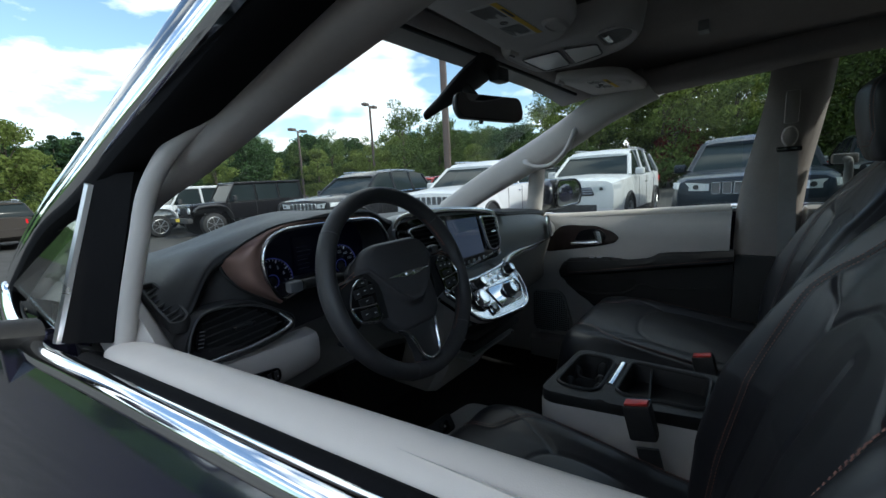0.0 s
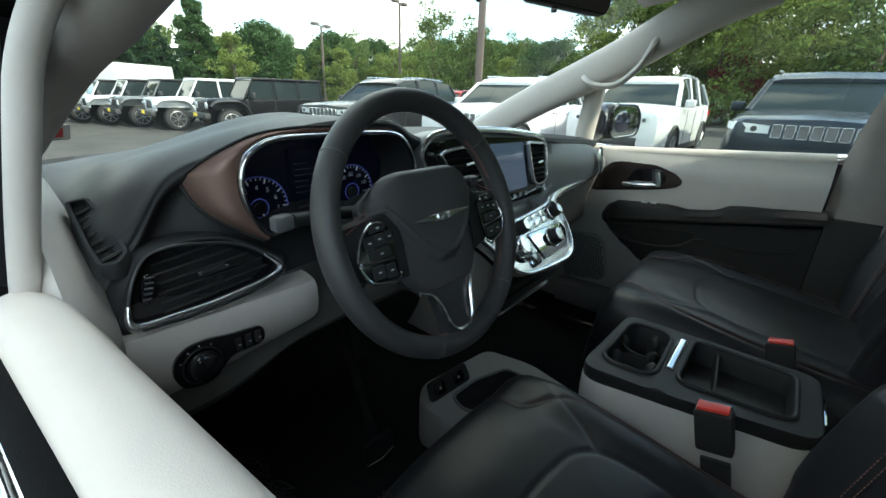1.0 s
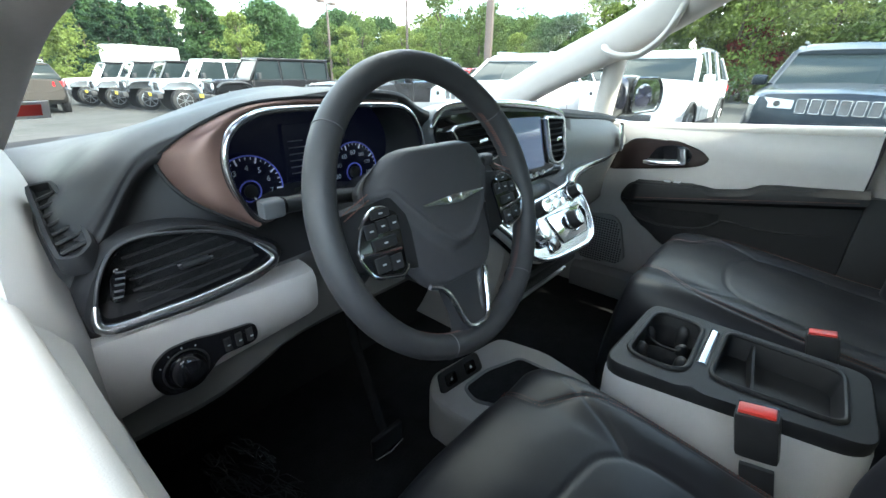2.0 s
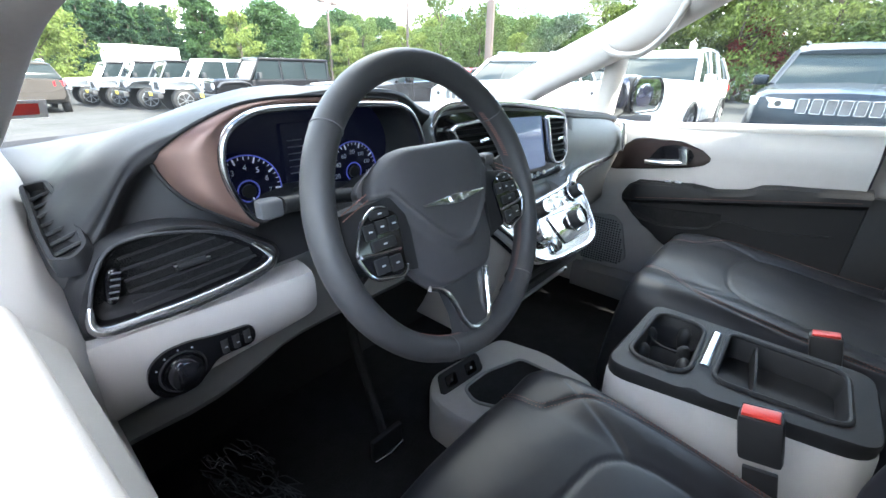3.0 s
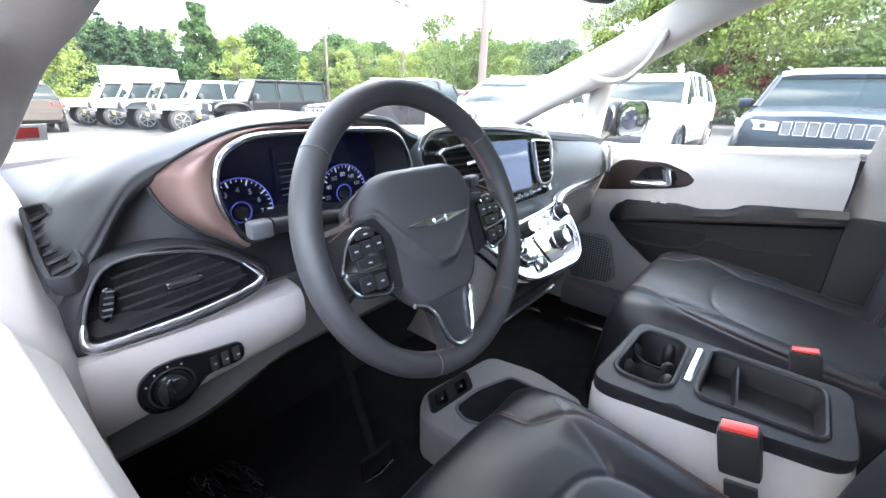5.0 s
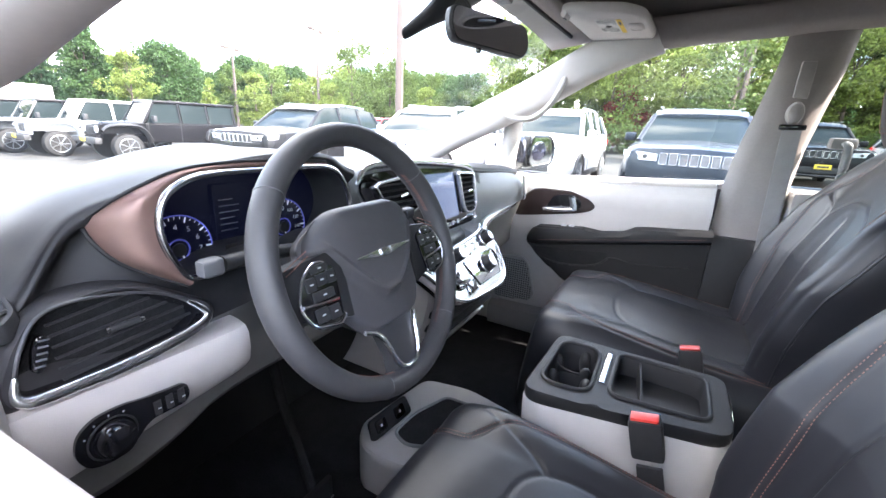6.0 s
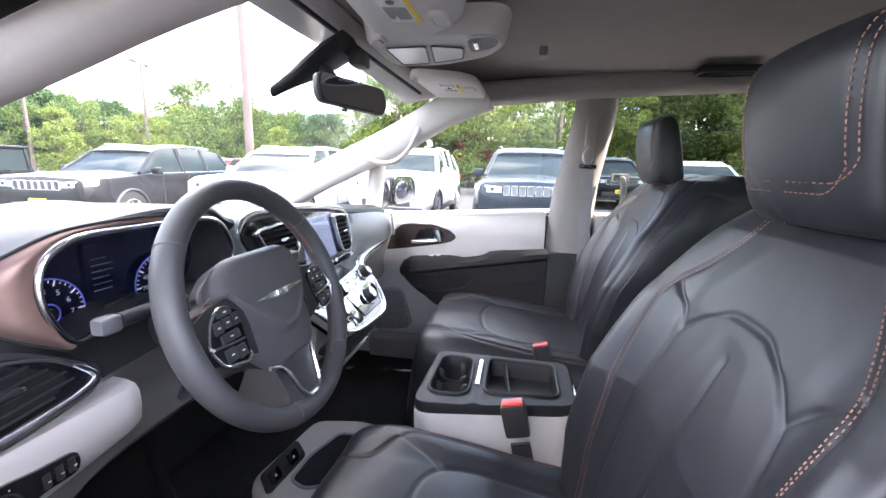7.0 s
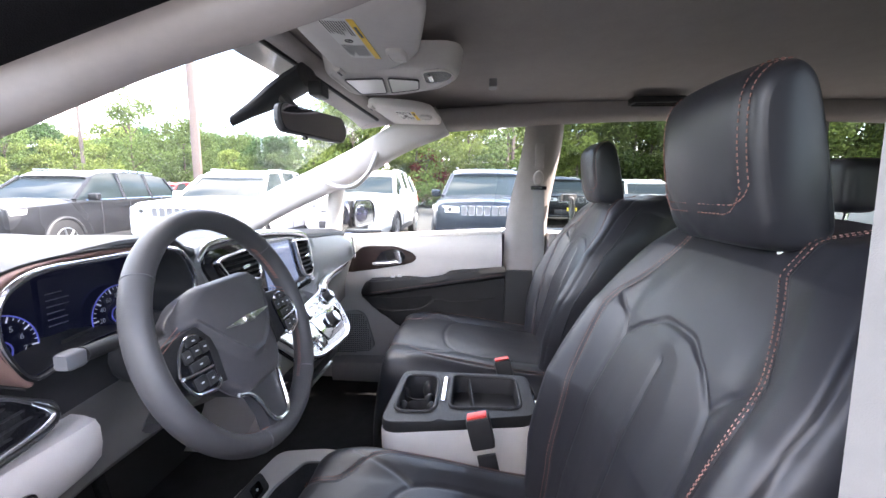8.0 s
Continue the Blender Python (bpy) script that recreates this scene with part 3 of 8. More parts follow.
def front_door(s):
    """A front door: s -1 is the driver's. Inner trim, sill, armrest, pocket, outer skin."""
    d = thing("front_door", ("driver" if s < 0 else "passenger") + " door with pale grey and black trim, " + ("window fully down" if s < 0 else "window closed"), "car door", "front doors")
    X = lambda x: s * x

    def inner(u, v):
        y = 0.34 - 0.80 * u
        z = 0.36 + (1.035 - 0.060 * min(y, 0.1) - 0.36) * v
        x = 0.835 - 0.05 * math.exp(-((z - 0.80 - 0.11 * u) / 0.12) ** 2) - 0.024 * math.exp(-((z - 0.985) / 0.05) ** 2) + 0.005 * sstep(0.99, 1.04, z) + 0.02 * sstep(0.6, 0.4, z)
        return Vector((X(x), y, z))
    bm = grid(inner, 26, 30)
    part("trim_panel", bm, M_BEIGE, d, "pale grey moulded door panel")
    # rolled top of the trim
    y_front, y_back = (0.150, -0.60) if s < 0 else (0.34, -0.455)
    top = [(X(0.856), y_front + (y_back - y_front) * i / 24, 1.036 - 0.060 * (y_front + (y_back - y_front) * i / 24)) for i in range(25)]
    if s < 0:
        edge = lambda y, dx, dz: (-(0.841 + 0.068 * y + dx), y, 1.029 - 0.030 * y + dz)
        part("sill", tube([edge(p[1], 0.0, 0.0) for p in top], 0.0285, 18, flat=0.60, taper=lambda q: min(1.0, 0.55 + 8 * q)), M_SILL, d, "pale grey rolled sill")
        part("belt_seal", tube([edge(p[1], 0.033, 0.002) for p in top], 0.010, 10, flat=0.9), M_FELT, d, "black window seal")
        run = smooth_path([edge(-0.60, 0.046, -0.004), edge(-0.3, 0.046, -0.004), edge(0.0, 0.047, -0.004), edge(0.15, 0.049, -0.004), (-0.909, 0.28, 1.016), (-0.905, 0.44, 1.018), (-0.892, 0.63, 1.022), (-0.878, 0.75, 1.031), (-0.870, 0.79, 1.048)], 5)
        part("belt_strip", tube(run, 0.0155, 12, flat=0.9), M_CHROME, d, "bright chrome belt strip")
    else:
        part("sill", tube([(0.852, p[1], p[2] - 0.004) for p in top], 0.0295, 18, flat=0.66, taper=lambda q: min(1.0, 0.72 + 6 * q)), M_SILL, d, "pale grey rolled sill")
        part("belt_seal", tube([(0.874, p[1], p[2] - 0.006) for p in top], 0.013, 10, flat=0.7), M_RUBBER, d, "black window seal")
        part("belt_strip", tube([(0.909, 0.62 - 1.22 * i / 24, 1.030 - 0.060 * (0.62 - 1.22 * i / 24) * (0.4 if i < 8 else 1.0)) for i in range(25)], 0.020, 12, flat=0.85), M_CHROME, d, "bright chrome belt strip")
    # outer skin
    def skin(u, v):
        y = 0.60 - 1.10 * u
        z = 0.25 + (0.765 - 0.060 * y) * v
        x = (0.885 + 0.06 * y if s < 0 else 0.93) + (0.105 if s < 0 else 0.0675) * math.sin(math.pi * min(1, (1 - v) * 1.25 + 0.02)) ** 0.7
        return Vector((X(x), y, z))
    part("outer_skin", grid(skin, 14, 22), M_NAVY, d, "dark navy glossy paint")
    part("hinge_edge", box(X(0.84), X(0.94), 0.335, 0.36, 0.36, 1.03, 0.006), M_NAVY, d)
    if s < 0:
        door_window(d, s)
        return d
    # armrest and black middle panel
    TOP = [(-0.176, 0.792), (-0.168, 0.812), (-0.150, 0.828), (-0.125, 0.840), (0.060, 0.858), (0.085, 0.857), (0.112, 0.853), (0.190, 0.864), (0.215, 0.876), (0.235, 0.889), (0.30, 0.897), (0.475, 0.912)]
    arm = []
    for i in range(41):
        a = -0.176 + 0.651 * i / 40
        zt = lerp_table(TOP, a)[0]
        t = (a + 0.176) / 0.651
        zl = 0.770 + 0.112 * t
        w = 0.050 * sstep(-0.02, 0.10, t)
        arm.append([(X(0.815), -a, zt + 0.002), (X(0.795 - w * 0.5), -a, zt + 0.002), (X(0.790 - w * 0.9), -a, zt - 0.004), (X(0.786 - w), -a, (zt * 0.6 + zl * 0.4)), (X(0.786 - w), -a, zl), (X(0.790 - w * 0.9), -a, zl - 0.004), (X(0.800 - w * 0.3), -a, zl - 0.020), (X(0.815), -a, zl - 0.024)])
    part("armrest", loft(arm), M_VINYL, d, "black padded armrest with copper stitching")
    st = bmesh.new()
    for i in range(96):
        t = 0.10 + 0.88 * i / 96
        y, z = 0.176 - 0.651 * t, 0.770 + 0.112 * t
        w = 0.050 * sstep(-0.02, 0.10, t)
        tube([(X(0.7852 - w), y + 0.002, z + 0.0085), (X(0.7852 - w), y - 0.002, z + 0.0090)], 0.0009, 4, bm=st)
    part("stitching", st, M_STITCH, d, "copper thread")
    # black panel below: a slab, a dark plate for the pocket's shade, a crease
    edge = [(-0.172, 0.752, 0.765), (-0.13, 0.708, 0.777), (-0.075, 0.668, 0.788), (0.0, 0.618, 0.80), (0.10, 0.575, 0.82), (0.25, 0.548, 0.845), (0.40, 0.540, 0.87), (0.475, 0.545, 0.885)]
    slab = []
    for i in range(31):
        a = -0.172 + 0.647 * i / 30
        zb, zt = lerp_table(edge, a)
        e = sstep(0.0, 0.06, a + 0.172)
        slab.append([(X(0.820), -a, zt), (X(0.792 - 0.006 * e), -a, zt), (X(0.788 - 0.010 * e), -a, zt * 0.6 + zb * 0.4), (X(0.786 - 0.016 * e), -a, zt * 0.3 + zb * 0.7), (X(0.790 - 0.014 * e), -a, zb + 0.010), (X(0.800 - 0.006 * e), -a, zb), (X(0.825), -a, zb - 0.004)])
    part("lower_panel", loft(slab), M_VINYL, d, "black vinyl lower panel")
    lip = smooth_path([(X(0.772), -a, z) for a, z in ((-0.140, 0.738), (-0.115, 0.716), (-0.085, 0.705), (-0.035, 0.698), (0.035, 0.702), (0.090, 0.711), (0.130, 0.728), (0.155, 0.752))], 5)
    part("pocket_shade", plate([(-p.y, p.z) for p in lip] + [(0.150, 0.775), (0.0, 0.760), (-0.138, 0.752)], (X(0.7765), 0, 0), (0, -1, 0), (0, 0, 1), 0.003), M_CARPET, d, "flat dark plate for the shaded door pocket", smooth=False)
    part("pocket_lip", tube(lip, 0.0040, 8), M_BLACKPL, d, "black door pocket lip")
    part("panel_crease", tube(smooth_path([(X(0.772), -a, z) for a, z in ((0.155, 0.755), (0.19, 0.758), (0.24, 0.750), (0.33, 0.756), (0.43, 0.772))], 5), 0.0028, 6), M_BLACKPL, d)
    part("map_bin", loft([[(X(0.79), y, 0.36), (X(0.745), y, 0.37), (X(0.74), y, 0.44 + 0.02 * t), (X(0.75), y, 0.46 + 0.02 * t), (X(0.79), y, 0.46 + 0.02 * t)] for t, y in [(i / 8, 0.0 - 0.45 * i / 8) for i in range(9)]]), M_BLACKPL, d, "black map bin")
    # window switch plate, let into the armrest's top
    sw = [Vector((X(0.772), 0.125, 0.846)), Vector((X(0.772), -0.055, 0.862))]
    sp = part("switch_plate", loft([[p + Vector((0.022, 0, 0.0)), p + Vector((-0.022, 0, -0.001)), p + Vector((-0.026, 0, -0.008)), p + Vector((0.026, 0, -0.008))] for p in (sw[0], sw[0].lerp(sw[1], 0.5), sw[1])]), M_VINYL, d, "gloss black switch plate")
    for q in (0.55, 0.72):
        c = sw[0].lerp(sw[1], q)
        part("window_switch", box(c.x - 0.010, c.x + 0.010, c.y - 0.010, c.y + 0.010, c.z, c.z + 0.005, 0.002), M_SATIN, sp)
    # handle bezel
    poly = round_poly([(-0.256, -0.012), (-0.244, 0.012), (-0.205, 0.055), (-0.171, 0.085), (-0.129, 0.093), (-0.017, 0.090), (0.054, 0.066), (0.081, 0.043), (0.062, 0.024), (0.017, 0.010), (-0.10, -0.010), (-0.225, -0.030), (-0.250, -0.026)], 0.014)
    uy, uz = Vector((0, -1, 0)), Vector((0, 0, 1))
    bz = part("handle_bezel", plate(poly, (X(0.812), 0, 0.9), uy, uz, 0.020 * s, 0.004), M_BEZEL, d, "dark brown gloss handle surround")
    part("bezel_lip", tube([Vector((X(0.795), 0, 0.9)) + uy * a + uz * b for a, b in poly], 0.0030, 6, closed=True), M_PIANO, bz)
    part("bezel_dish", plate(round_poly([(-0.120, 0.006), (-0.085, 0.068), (-0.035, 0.080), (0.005, 0.078), (0.030, 0.050), (0.016, 0.018), (-0.05, 0.004)], 0.014), (X(0.7925), 0, 0.9), uy, uz, 0.0025 * s, 0.001), M_PIANO, bz, "black sunk dish")
    hp = smooth_path([(X(0.788), 0.118, 0.912), (X(0.776), 0.090, 0.914), (X(0.772), 0.040, 0.919), (X(0.774), -0.006, 0.926)], 5)
    part("door_handle", tube(hp, 0.0092, 12, flat=0.9), M_SILVER, d, "chrome pull handle")
    part("lock_lever", loft([[(X(0.785), y - 0.014, z), (X(0.768), y - 0.013, z), (X(0.764), y, z), (X(0.768), y + 0.013, z), (X(0.785), y + 0.014, z)] for y, z in ((-0.004, 0.922), (-0.002, 0.940), (0.004, 0.958), (0.008, 0.972))]), M_SILVER, d, "chrome lock lever")
    # loudspeaker grille, forward and low
    gp = round_poly([(-0.320, -0.200), (-0.310, -0.182), (-0.200, -0.168), (-0.165, -0.195), (-0.125, -0.340), (-0.150, -0.368), (-0.300, -0.382), (-0.320, -0.360)], 0.02)
    sg = part("speaker_grille", plate(gp, (X(0.826), 0, 0.85), (0, -1, 0), (0, 0, 1), 0.016 * s, 0.004), M_MESHGREY, d, "grey speaker mesh")
    gb = bmesh.new()
    for i in range(19):
        for j in range(17):
            a, b = -0.312 + 0.0105 * j, -0.190 - 0.0102 * i
            if inside(gp, a - 0.004, b) and inside(gp, a + 0.006, b):
                box(X(0.8096), X(0.8080), -a - 0.0030, -a + 0.0030, 0.85 + b - 0.0026, 0.85 + b + 0.0026, bm=gb)
    part("speaker_holes", gb, M_BLACKPL, sg)
    bulge = []
    for i in range(17):
        a = -0.330 + 0.40 * i / 16
        t = i / 16
        zt, zb = 0.440 + 0.012 * t, 0.335
        bulge.append([(X(0.84), -a, zt + 0.004), (X(0.806), -a, zt), (X(0.790), -a, zt - 0.014), (X(0.786), -a, (zt + zb) / 2), (X(0.795), -a, zb), (X(0.84), -a, zb)])
    part("kick_trim", loft(bulge), M_KICK, d, "mid grey lower door trim")
    door_window(d, s)
    return d


front_door(-1)
front_door(1)


def door_mirror(s):
    m = thing("door_mirror", "dark navy door mirror with reflecting glass", "mirror", "door mirrors")
    y0 = 0.27
    shell = []
    for i in range(13):
        t = i / 12
        w = max(0.05, math.sin(math.pi * (0.10 + 0.86 * t))) ** 0.4
        x = s * (0.985 + 0.285 * t)
        shell.append([(x, y0 + 0.075 + 0.085 * w * math.copysign(abs(math.cos(a)) ** 0.8, math.cos(a)) - 0.03 * t, 1.118 + (0.088 - 0.012 * t) * w * math.copysign(abs(math.sin(a)) ** 0.75, math.sin(a))) for a in (2 * math.pi * j / 24 for j in range(24))])
    part("housing", loft(shell), M_NAVY, m, "dark navy housing")
    part("stalk", tube([(s * 0.90, y0 + 0.08, 1.030), (s * 0.96, y0 + 0.07, 1.045), (s * 1.02, y0 + 0.06, 1.065)], 0.036, 12, flat=0.6), M_BLACKPL, m, "black foot")
    poly = round_poly([(-0.125, -0.070), (0.105, -0.064), (0.132, -0.02), (0.122, 0.045), (0.075, 0.076), (-0.105, 0.074), (-0.130, 0.03)], 0.035)
    o = (s * 1.125, y0 - 0.012, 1.118)
    ux, uz = (1, -0.18 * s, 0), (0, 0.02, 1)
    part("mirror_rim", frame_ring(poly, 0.010, o, ux, uz, 0.012), M_PIANO, m, "gloss black rim")
    part("mirror_glass", plate([(a * 0.93, b * 0.93) for a, b in poly], o, ux, uz, 0.006), M_MIRROR, m, "mirror glass", smooth=False)
    part("mirror_back", plate([(a * 1.0, b * 1.0) for a, b in poly], (o[0], o[1] + 0.04, o[2]), ux, uz, 0.036), M_BLACKPL, m)


door_mirror(1)
door_mirror(-1)

# ---------------------------------------------------------------- dashboard
dash = thing("dashboard", "black and pale grey van dashboard with copper and chrome trim", "dashboard")

# (x, knee y, knee z, lip y, lip z, brow y, brow z, top z, back y)
DASH = [
    (-0.82, 0.17, 0.80, 0.160, 0.955, 0.180, 0.995, 1.030, 0.72),
    (-0.79, 0.17, 0.80, 0.148, 0.960, 0.160, 1.012, 1.058, 0.75),
    (-0.755, 0.17, 0.80, 0.147, 0.965, 0.166, 1.050, 1.086, 0.78),
    (-0.70, 0.17, 0.80, 0.152, 0.965, 0.195, 1.108, 1.121, 0.82),
    (-0.64, 0.175, 0.81, 0.158, 0.965, 0.178, 1.136, 1.142, 0.88),
    (-0.58, 0.19, 0.82, 0.165, 0.965, 0.168, 1.157, 1.158, 0.91),
    (-0.50, 0.20, 0.82, 0.175, 0.965, 0.166, 1.168, 1.170, 0.94),
    (-0.44, 0.20, 0.82, 0.180, 0.965, 0.166, 1.170, 1.172, 0.95),
    (-0.36, 0.20, 0.82, 0.185, 0.965, 0.170, 1.163, 1.166, 0.97),
    (-0.30, 0.20, 0.82, 0.190, 0.965, 0.190, 1.138, 1.148, 0.98),
    (-0.22, 0.20, 0.80, 0.195, 0.965, 0.205, 1.118, 1.128, 0.99),
    (-0.05, 0.20, 0.80, 0.205, 0.960, 0.215, 1.115, 1.125, 0.99),
    (0.20, 0.20, 0.80, 0.195, 0.960, 0.205, 1.105, 1.118, 0.98),
    (0.35, 0.22, 0.76, 0.185, 0.945, 0.205, 1.090, 1.105, 0.95),
    (0.60, 0.24, 0.74, 0.195, 0.935, 0.225, 1.070, 1.085, 0.86),
    (0.82, 0.26, 0.74, 0.225, 0.930, 0.260, 1.050, 1.065, 0.74),
]
# mouth of the instrument hood, (x, z)
MOUTH = [(-0.634, 1.092), (-0.628, 1.124), (-0.608, 1.142), (-0.575, 1.151), (-0.50, 1.152), (-0.42, 1.151), (-0.370, 1.145), (-0.343, 1.122), (-0.329, 1.086), (-0.337, 1.052), (-0.37, 1.022), (-0.43, 1.030), (-0.50, 1.043), (-0.560, 1.038), (-0.603, 1.028), (-0.624, 1.055)]
MOUTH = [(p.x, p.y) for p in smooth_path([(a, b, 0) for a, b in MOUTH[-1:] + MOUTH + MOUTH[:2]], 6)[6:-6]][:-1]


def dash_profile(x):
    """The dash's section at x, by a cubic through the table."""
    k = max(i for i in range(len(DASH) - 1) if i == 0 or DASH[i][0] <= x)
    p = [DASH[min(max(k + d, 0), len(DASH) - 1)] for d in (-1, 0, 1, 2)]
    h = p[2][0] - p[1][0]
    t = (x - p[1][0]) / h
    out = []
    for c in range(1, 9):
        m0 = (p[2][c] - p[0][c]) / max(1e-6, p[2][0] - p[0][0]) * h
        m1 = (p[3][c] - p[1][c]) / max(1e-6, p[3][0] - p[1][0]) * h
        out.append(p[1][c] * (2 * t ** 3 - 3 * t * t + 1) + m0 * (t ** 3 - 2 * t * t + t) + p[2][c] * (3 * t * t - 2 * t ** 3) + m1 * (t ** 3 - t * t))
    return out


def dash_upper():
    def f(u, v):
        x = -0.82 + 1.64 * u
        ky, kz, ly, lz, by, bz, tz, back = dash_profile(x)
        L = sstep(-0.34, -0.66, x)
        pts = [(ly, lz), (ly + 0.025, lz + 0.04), (by + 0.012, bz - 0.035), (by - 0.002, bz - 0.010), (by, bz - 0.001), (by + 0.012, bz + (tz - bz) * 0.4 + 0.001), (by + 0.08, tz), (by + 0.22, tz - 0.003 - 0.020 * L), (by + 0.40, tz - 0.012 - 0.040 * L), (back, 1.055)]
        q = v * (len(pts) - 1)
        i = min(int(q), len(pts) - 2)
        t = q - i
        p0, p1, p2, p3 = pts[max(i - 1, 0)], pts[i], pts[i + 1], pts[min(i + 2, len(pts) - 1)]
        c = [0.5 * (2 * b + (d - a) * t + (2 * a - 5 * b + 4 * d - e) * t * t + (3 * b - a - 3 * d + e) * t ** 3) for a, b, d, e in zip(p0, p1, p2, p3)]
        return Vector((x, c[0], c[1]))
    bm = grid(f, 200, 80)
    cx, cz = -0.48, 1.09
    hole = [(cx + (a - cx) * 1.01, cz + (b - cz) * 1.01) for a, b in MOUTH]
    bmesh.ops.delete(bm, geom=[q for q in bm.faces if q.calc_center_median().y < 0.26 and inside(hole, q.calc_center_median().x, q.calc_center_median().z)], context="FACES")
    part("upper_pad", bm, M_DASH, dash, "soft black upper dash")

    def low(u, v):
        x = -0.82 + 1.64 * u
        ky, kz, ly, lz, by, bz, tz, back = dash_profile(x)
        pts = [(ky + 0.30, kz - 0.08), (ky + 0.10, kz - 0.04), (ky, kz), (ly + 0.03, (kz + lz) / 2), (ly, lz)]
        q = v * 4
        i = min(int(q), 3)
        t = q - i
        return Vector((x, pts[i][0] * (1 - t) + pts[i + 1][0] * t, pts[i][1] * (1 - t) + pts[i + 1][1] * t))
    part("knee_pad", grid(low, 50, 16), M_KNEE_SHADE, dash, "dark grey lower dash")


def slats(poly_w, poly_h, o, ux, uz, n, parent, nn, tilt=0.004):
    bm = bmesh.new()
    for i in range(n):
        b = -poly_h / 2 + poly_h * (i + 0.5) / n
        plate([(-poly_w / 2, b - 0.0012), (poly_w / 2, b - 0.0012), (poly_w / 2, b + 0.0012), (-poly_w / 2, b + 0.0012)], Vector(o) - Vector(nn) * 0.012, ux, uz, 0.012, bm=bm)
    return part("slats", bm, M_BLACKPL, parent)


def driver_side_panel():
    """Lamp-switch panel, big outer vent with its chrome sweep, and side demister vent."""
    # pale lower panel with the lamp switch
    rings = []
    for i in range(25):
        t = i / 24
        x = -0.805 + 0.246 * t
        y = 0.113 + 0.014 * t
        e = max(0.0, (t - 0.88) / 0.12)
        zt = 0.968 - 0.012 * t
        zb = 0.872 + 0.016 * t
        y += 0.004 * e ** 3
        rings.append([(x, y + 0.08, zt + 0.004), (x, y + 0.020, zt + 0.001), (x, y + 0.006, zt - 0.003), (x, y, zt - 0.012), (x, y - 0.001, zt * 0.5 + zb * 0.5), (x, y + 0.003, zb + 0.014), (x, y + 0.012, zb + 0.003), (x, y + 0.030, zb), (x, y + 0.11, zb)])
    p = part("switch_panel", loft(rings), M_BEIGE, dash, "pale grey lower driver panel")
    o = Vector((-0.728, 0.1145, 0.916))
    ux, uz = Vector((0.998, 0.058, 0.0)), Vector((0, 0.03, 0.99))
    poly = round_poly([(-0.032, -0.007), (-0.024, -0.028), (0.002, -0.034), (0.020, -0.024), (0.034, -0.011), (0.077, -0.014), (0.078, 0.010), (0.034, 0.016), (0.012, 0.022), (-0.012, 0.022), (-0.027, 0.012)], 0.010)
    part("switch_bezel", plate(poly, o, ux, uz, 0.004, 0.001), M_PIANO, p, "gloss black switch surround")
    nn = ux.cross(uz).normalized()
    part("lamp_switch", disc(o - uz * 0.007 + nn * 0.003, nn, 0.0190, 0.016, 36, r2=0.0160, dome=0.002), M_PIANO, p, "gloss black lamp knob")
    part("switch_ring", ring_bar(o - uz * 0.007 + nn * 0.0045, nn, 0.0215, 0.0010, 36), M_BLACKPL, p)
    mk = bmesh.new()
    for a in (60, 90, 120, 150):
        d = ux * math.cos(radians(a)) + uz * math.sin(radians(a))
        tube([o - uz * 0.007 + d * 0.0245 + nn * 0.0042, o - uz * 0.007 + d * 0.0260 + nn * 0.0042], 0.0007, 4, bm=mk)
    part("switch_marks", mk, M_PRINT, p)
    for k in range(3):
        part("dimmer_wheel", tube([o + ux * (0.043 + 0.0125 * k) + uz * -0.009 + nn * 0.003, o + ux * (0.043 + 0.0125 * k) + uz * 0.007 + nn * 0.003], 0.0042, 10), M_BLACKPL, p)
        part("dimmer_mark", box(o.x + 0.0415 + 0.0125 * k, o.x + 0.0445 + 0.0125 * k, o.y - 0.0062, o.y - 0.0055, o.z - 0.001, o.z + 0.0002), M_PRINT, p)
    # outer vent: dark pod, slats, tab and chrome sweep
    o = Vector((-0.695, 0.137, 1.008))
    ux, uz = Vector((1.0, 0.02, 0.0)).normalized(), Vector((0.0, 0.25, 0.97)).normalized()
    nn = ux.cross(uz).normalized()
    base = [(-0.085, -0.036), (-0.088, -0.020), (-0.074, 0.010), (-0.054, 0.035), (-0.004, 0.040), (0.030, 0.032), (0.086, -0.006), (0.088, -0.020), (0.060, -0.033), (-0.020, -0.039)]
    poly = round_poly(base, 0.016, 6)
    at = lambda a, b, h=0.0, k=1.0: o + ux * (a * k) + uz * (b * k) + nn * h
    v = part("side_vent", loft([[at(a, b, -0.050, 1.30) for a, b in poly], [at(a, b, -0.020, 1.21) for a, b in poly], [at(a, b, -0.006, 1.13) for a, b in poly], [at(a, b, 0.0005, 1.06) for a, b in poly], [at(a, b, 0.0, 1.0) for a, b in poly]], caps=False), M_DASH, dash, "black vent pod")
    part("vent_well", loft([[at(a, b, 0.0005, 0.97) for a, b in poly], [at(a, b, -0.004, 0.93) for a, b in poly], [at(a, b, -0.034, 0.88) for a, b in poly]], caps=False), M_PIANO, v, "gloss black vent mouth")
    part("vent_throat", plate([(a * 0.92, b * 0.92) for a, b in poly], o - nn * 0.032, ux, uz, 0.003), M_CARPET, v)
    for i in range(6):
        b = -0.028 + 0.0108 * i
        r = 0.074 - max(0, b + 0.010) * 1.45 - max(0, -b - 0.020) * 3.0
        part("slat", tube([at(-0.050, b - 0.004, -0.012), at(r, b + 0.004, -0.012)], 0.0022, 8, flat=0.5, up=Vector((0, -0.10, 0.99))), M_RUBBER, v)
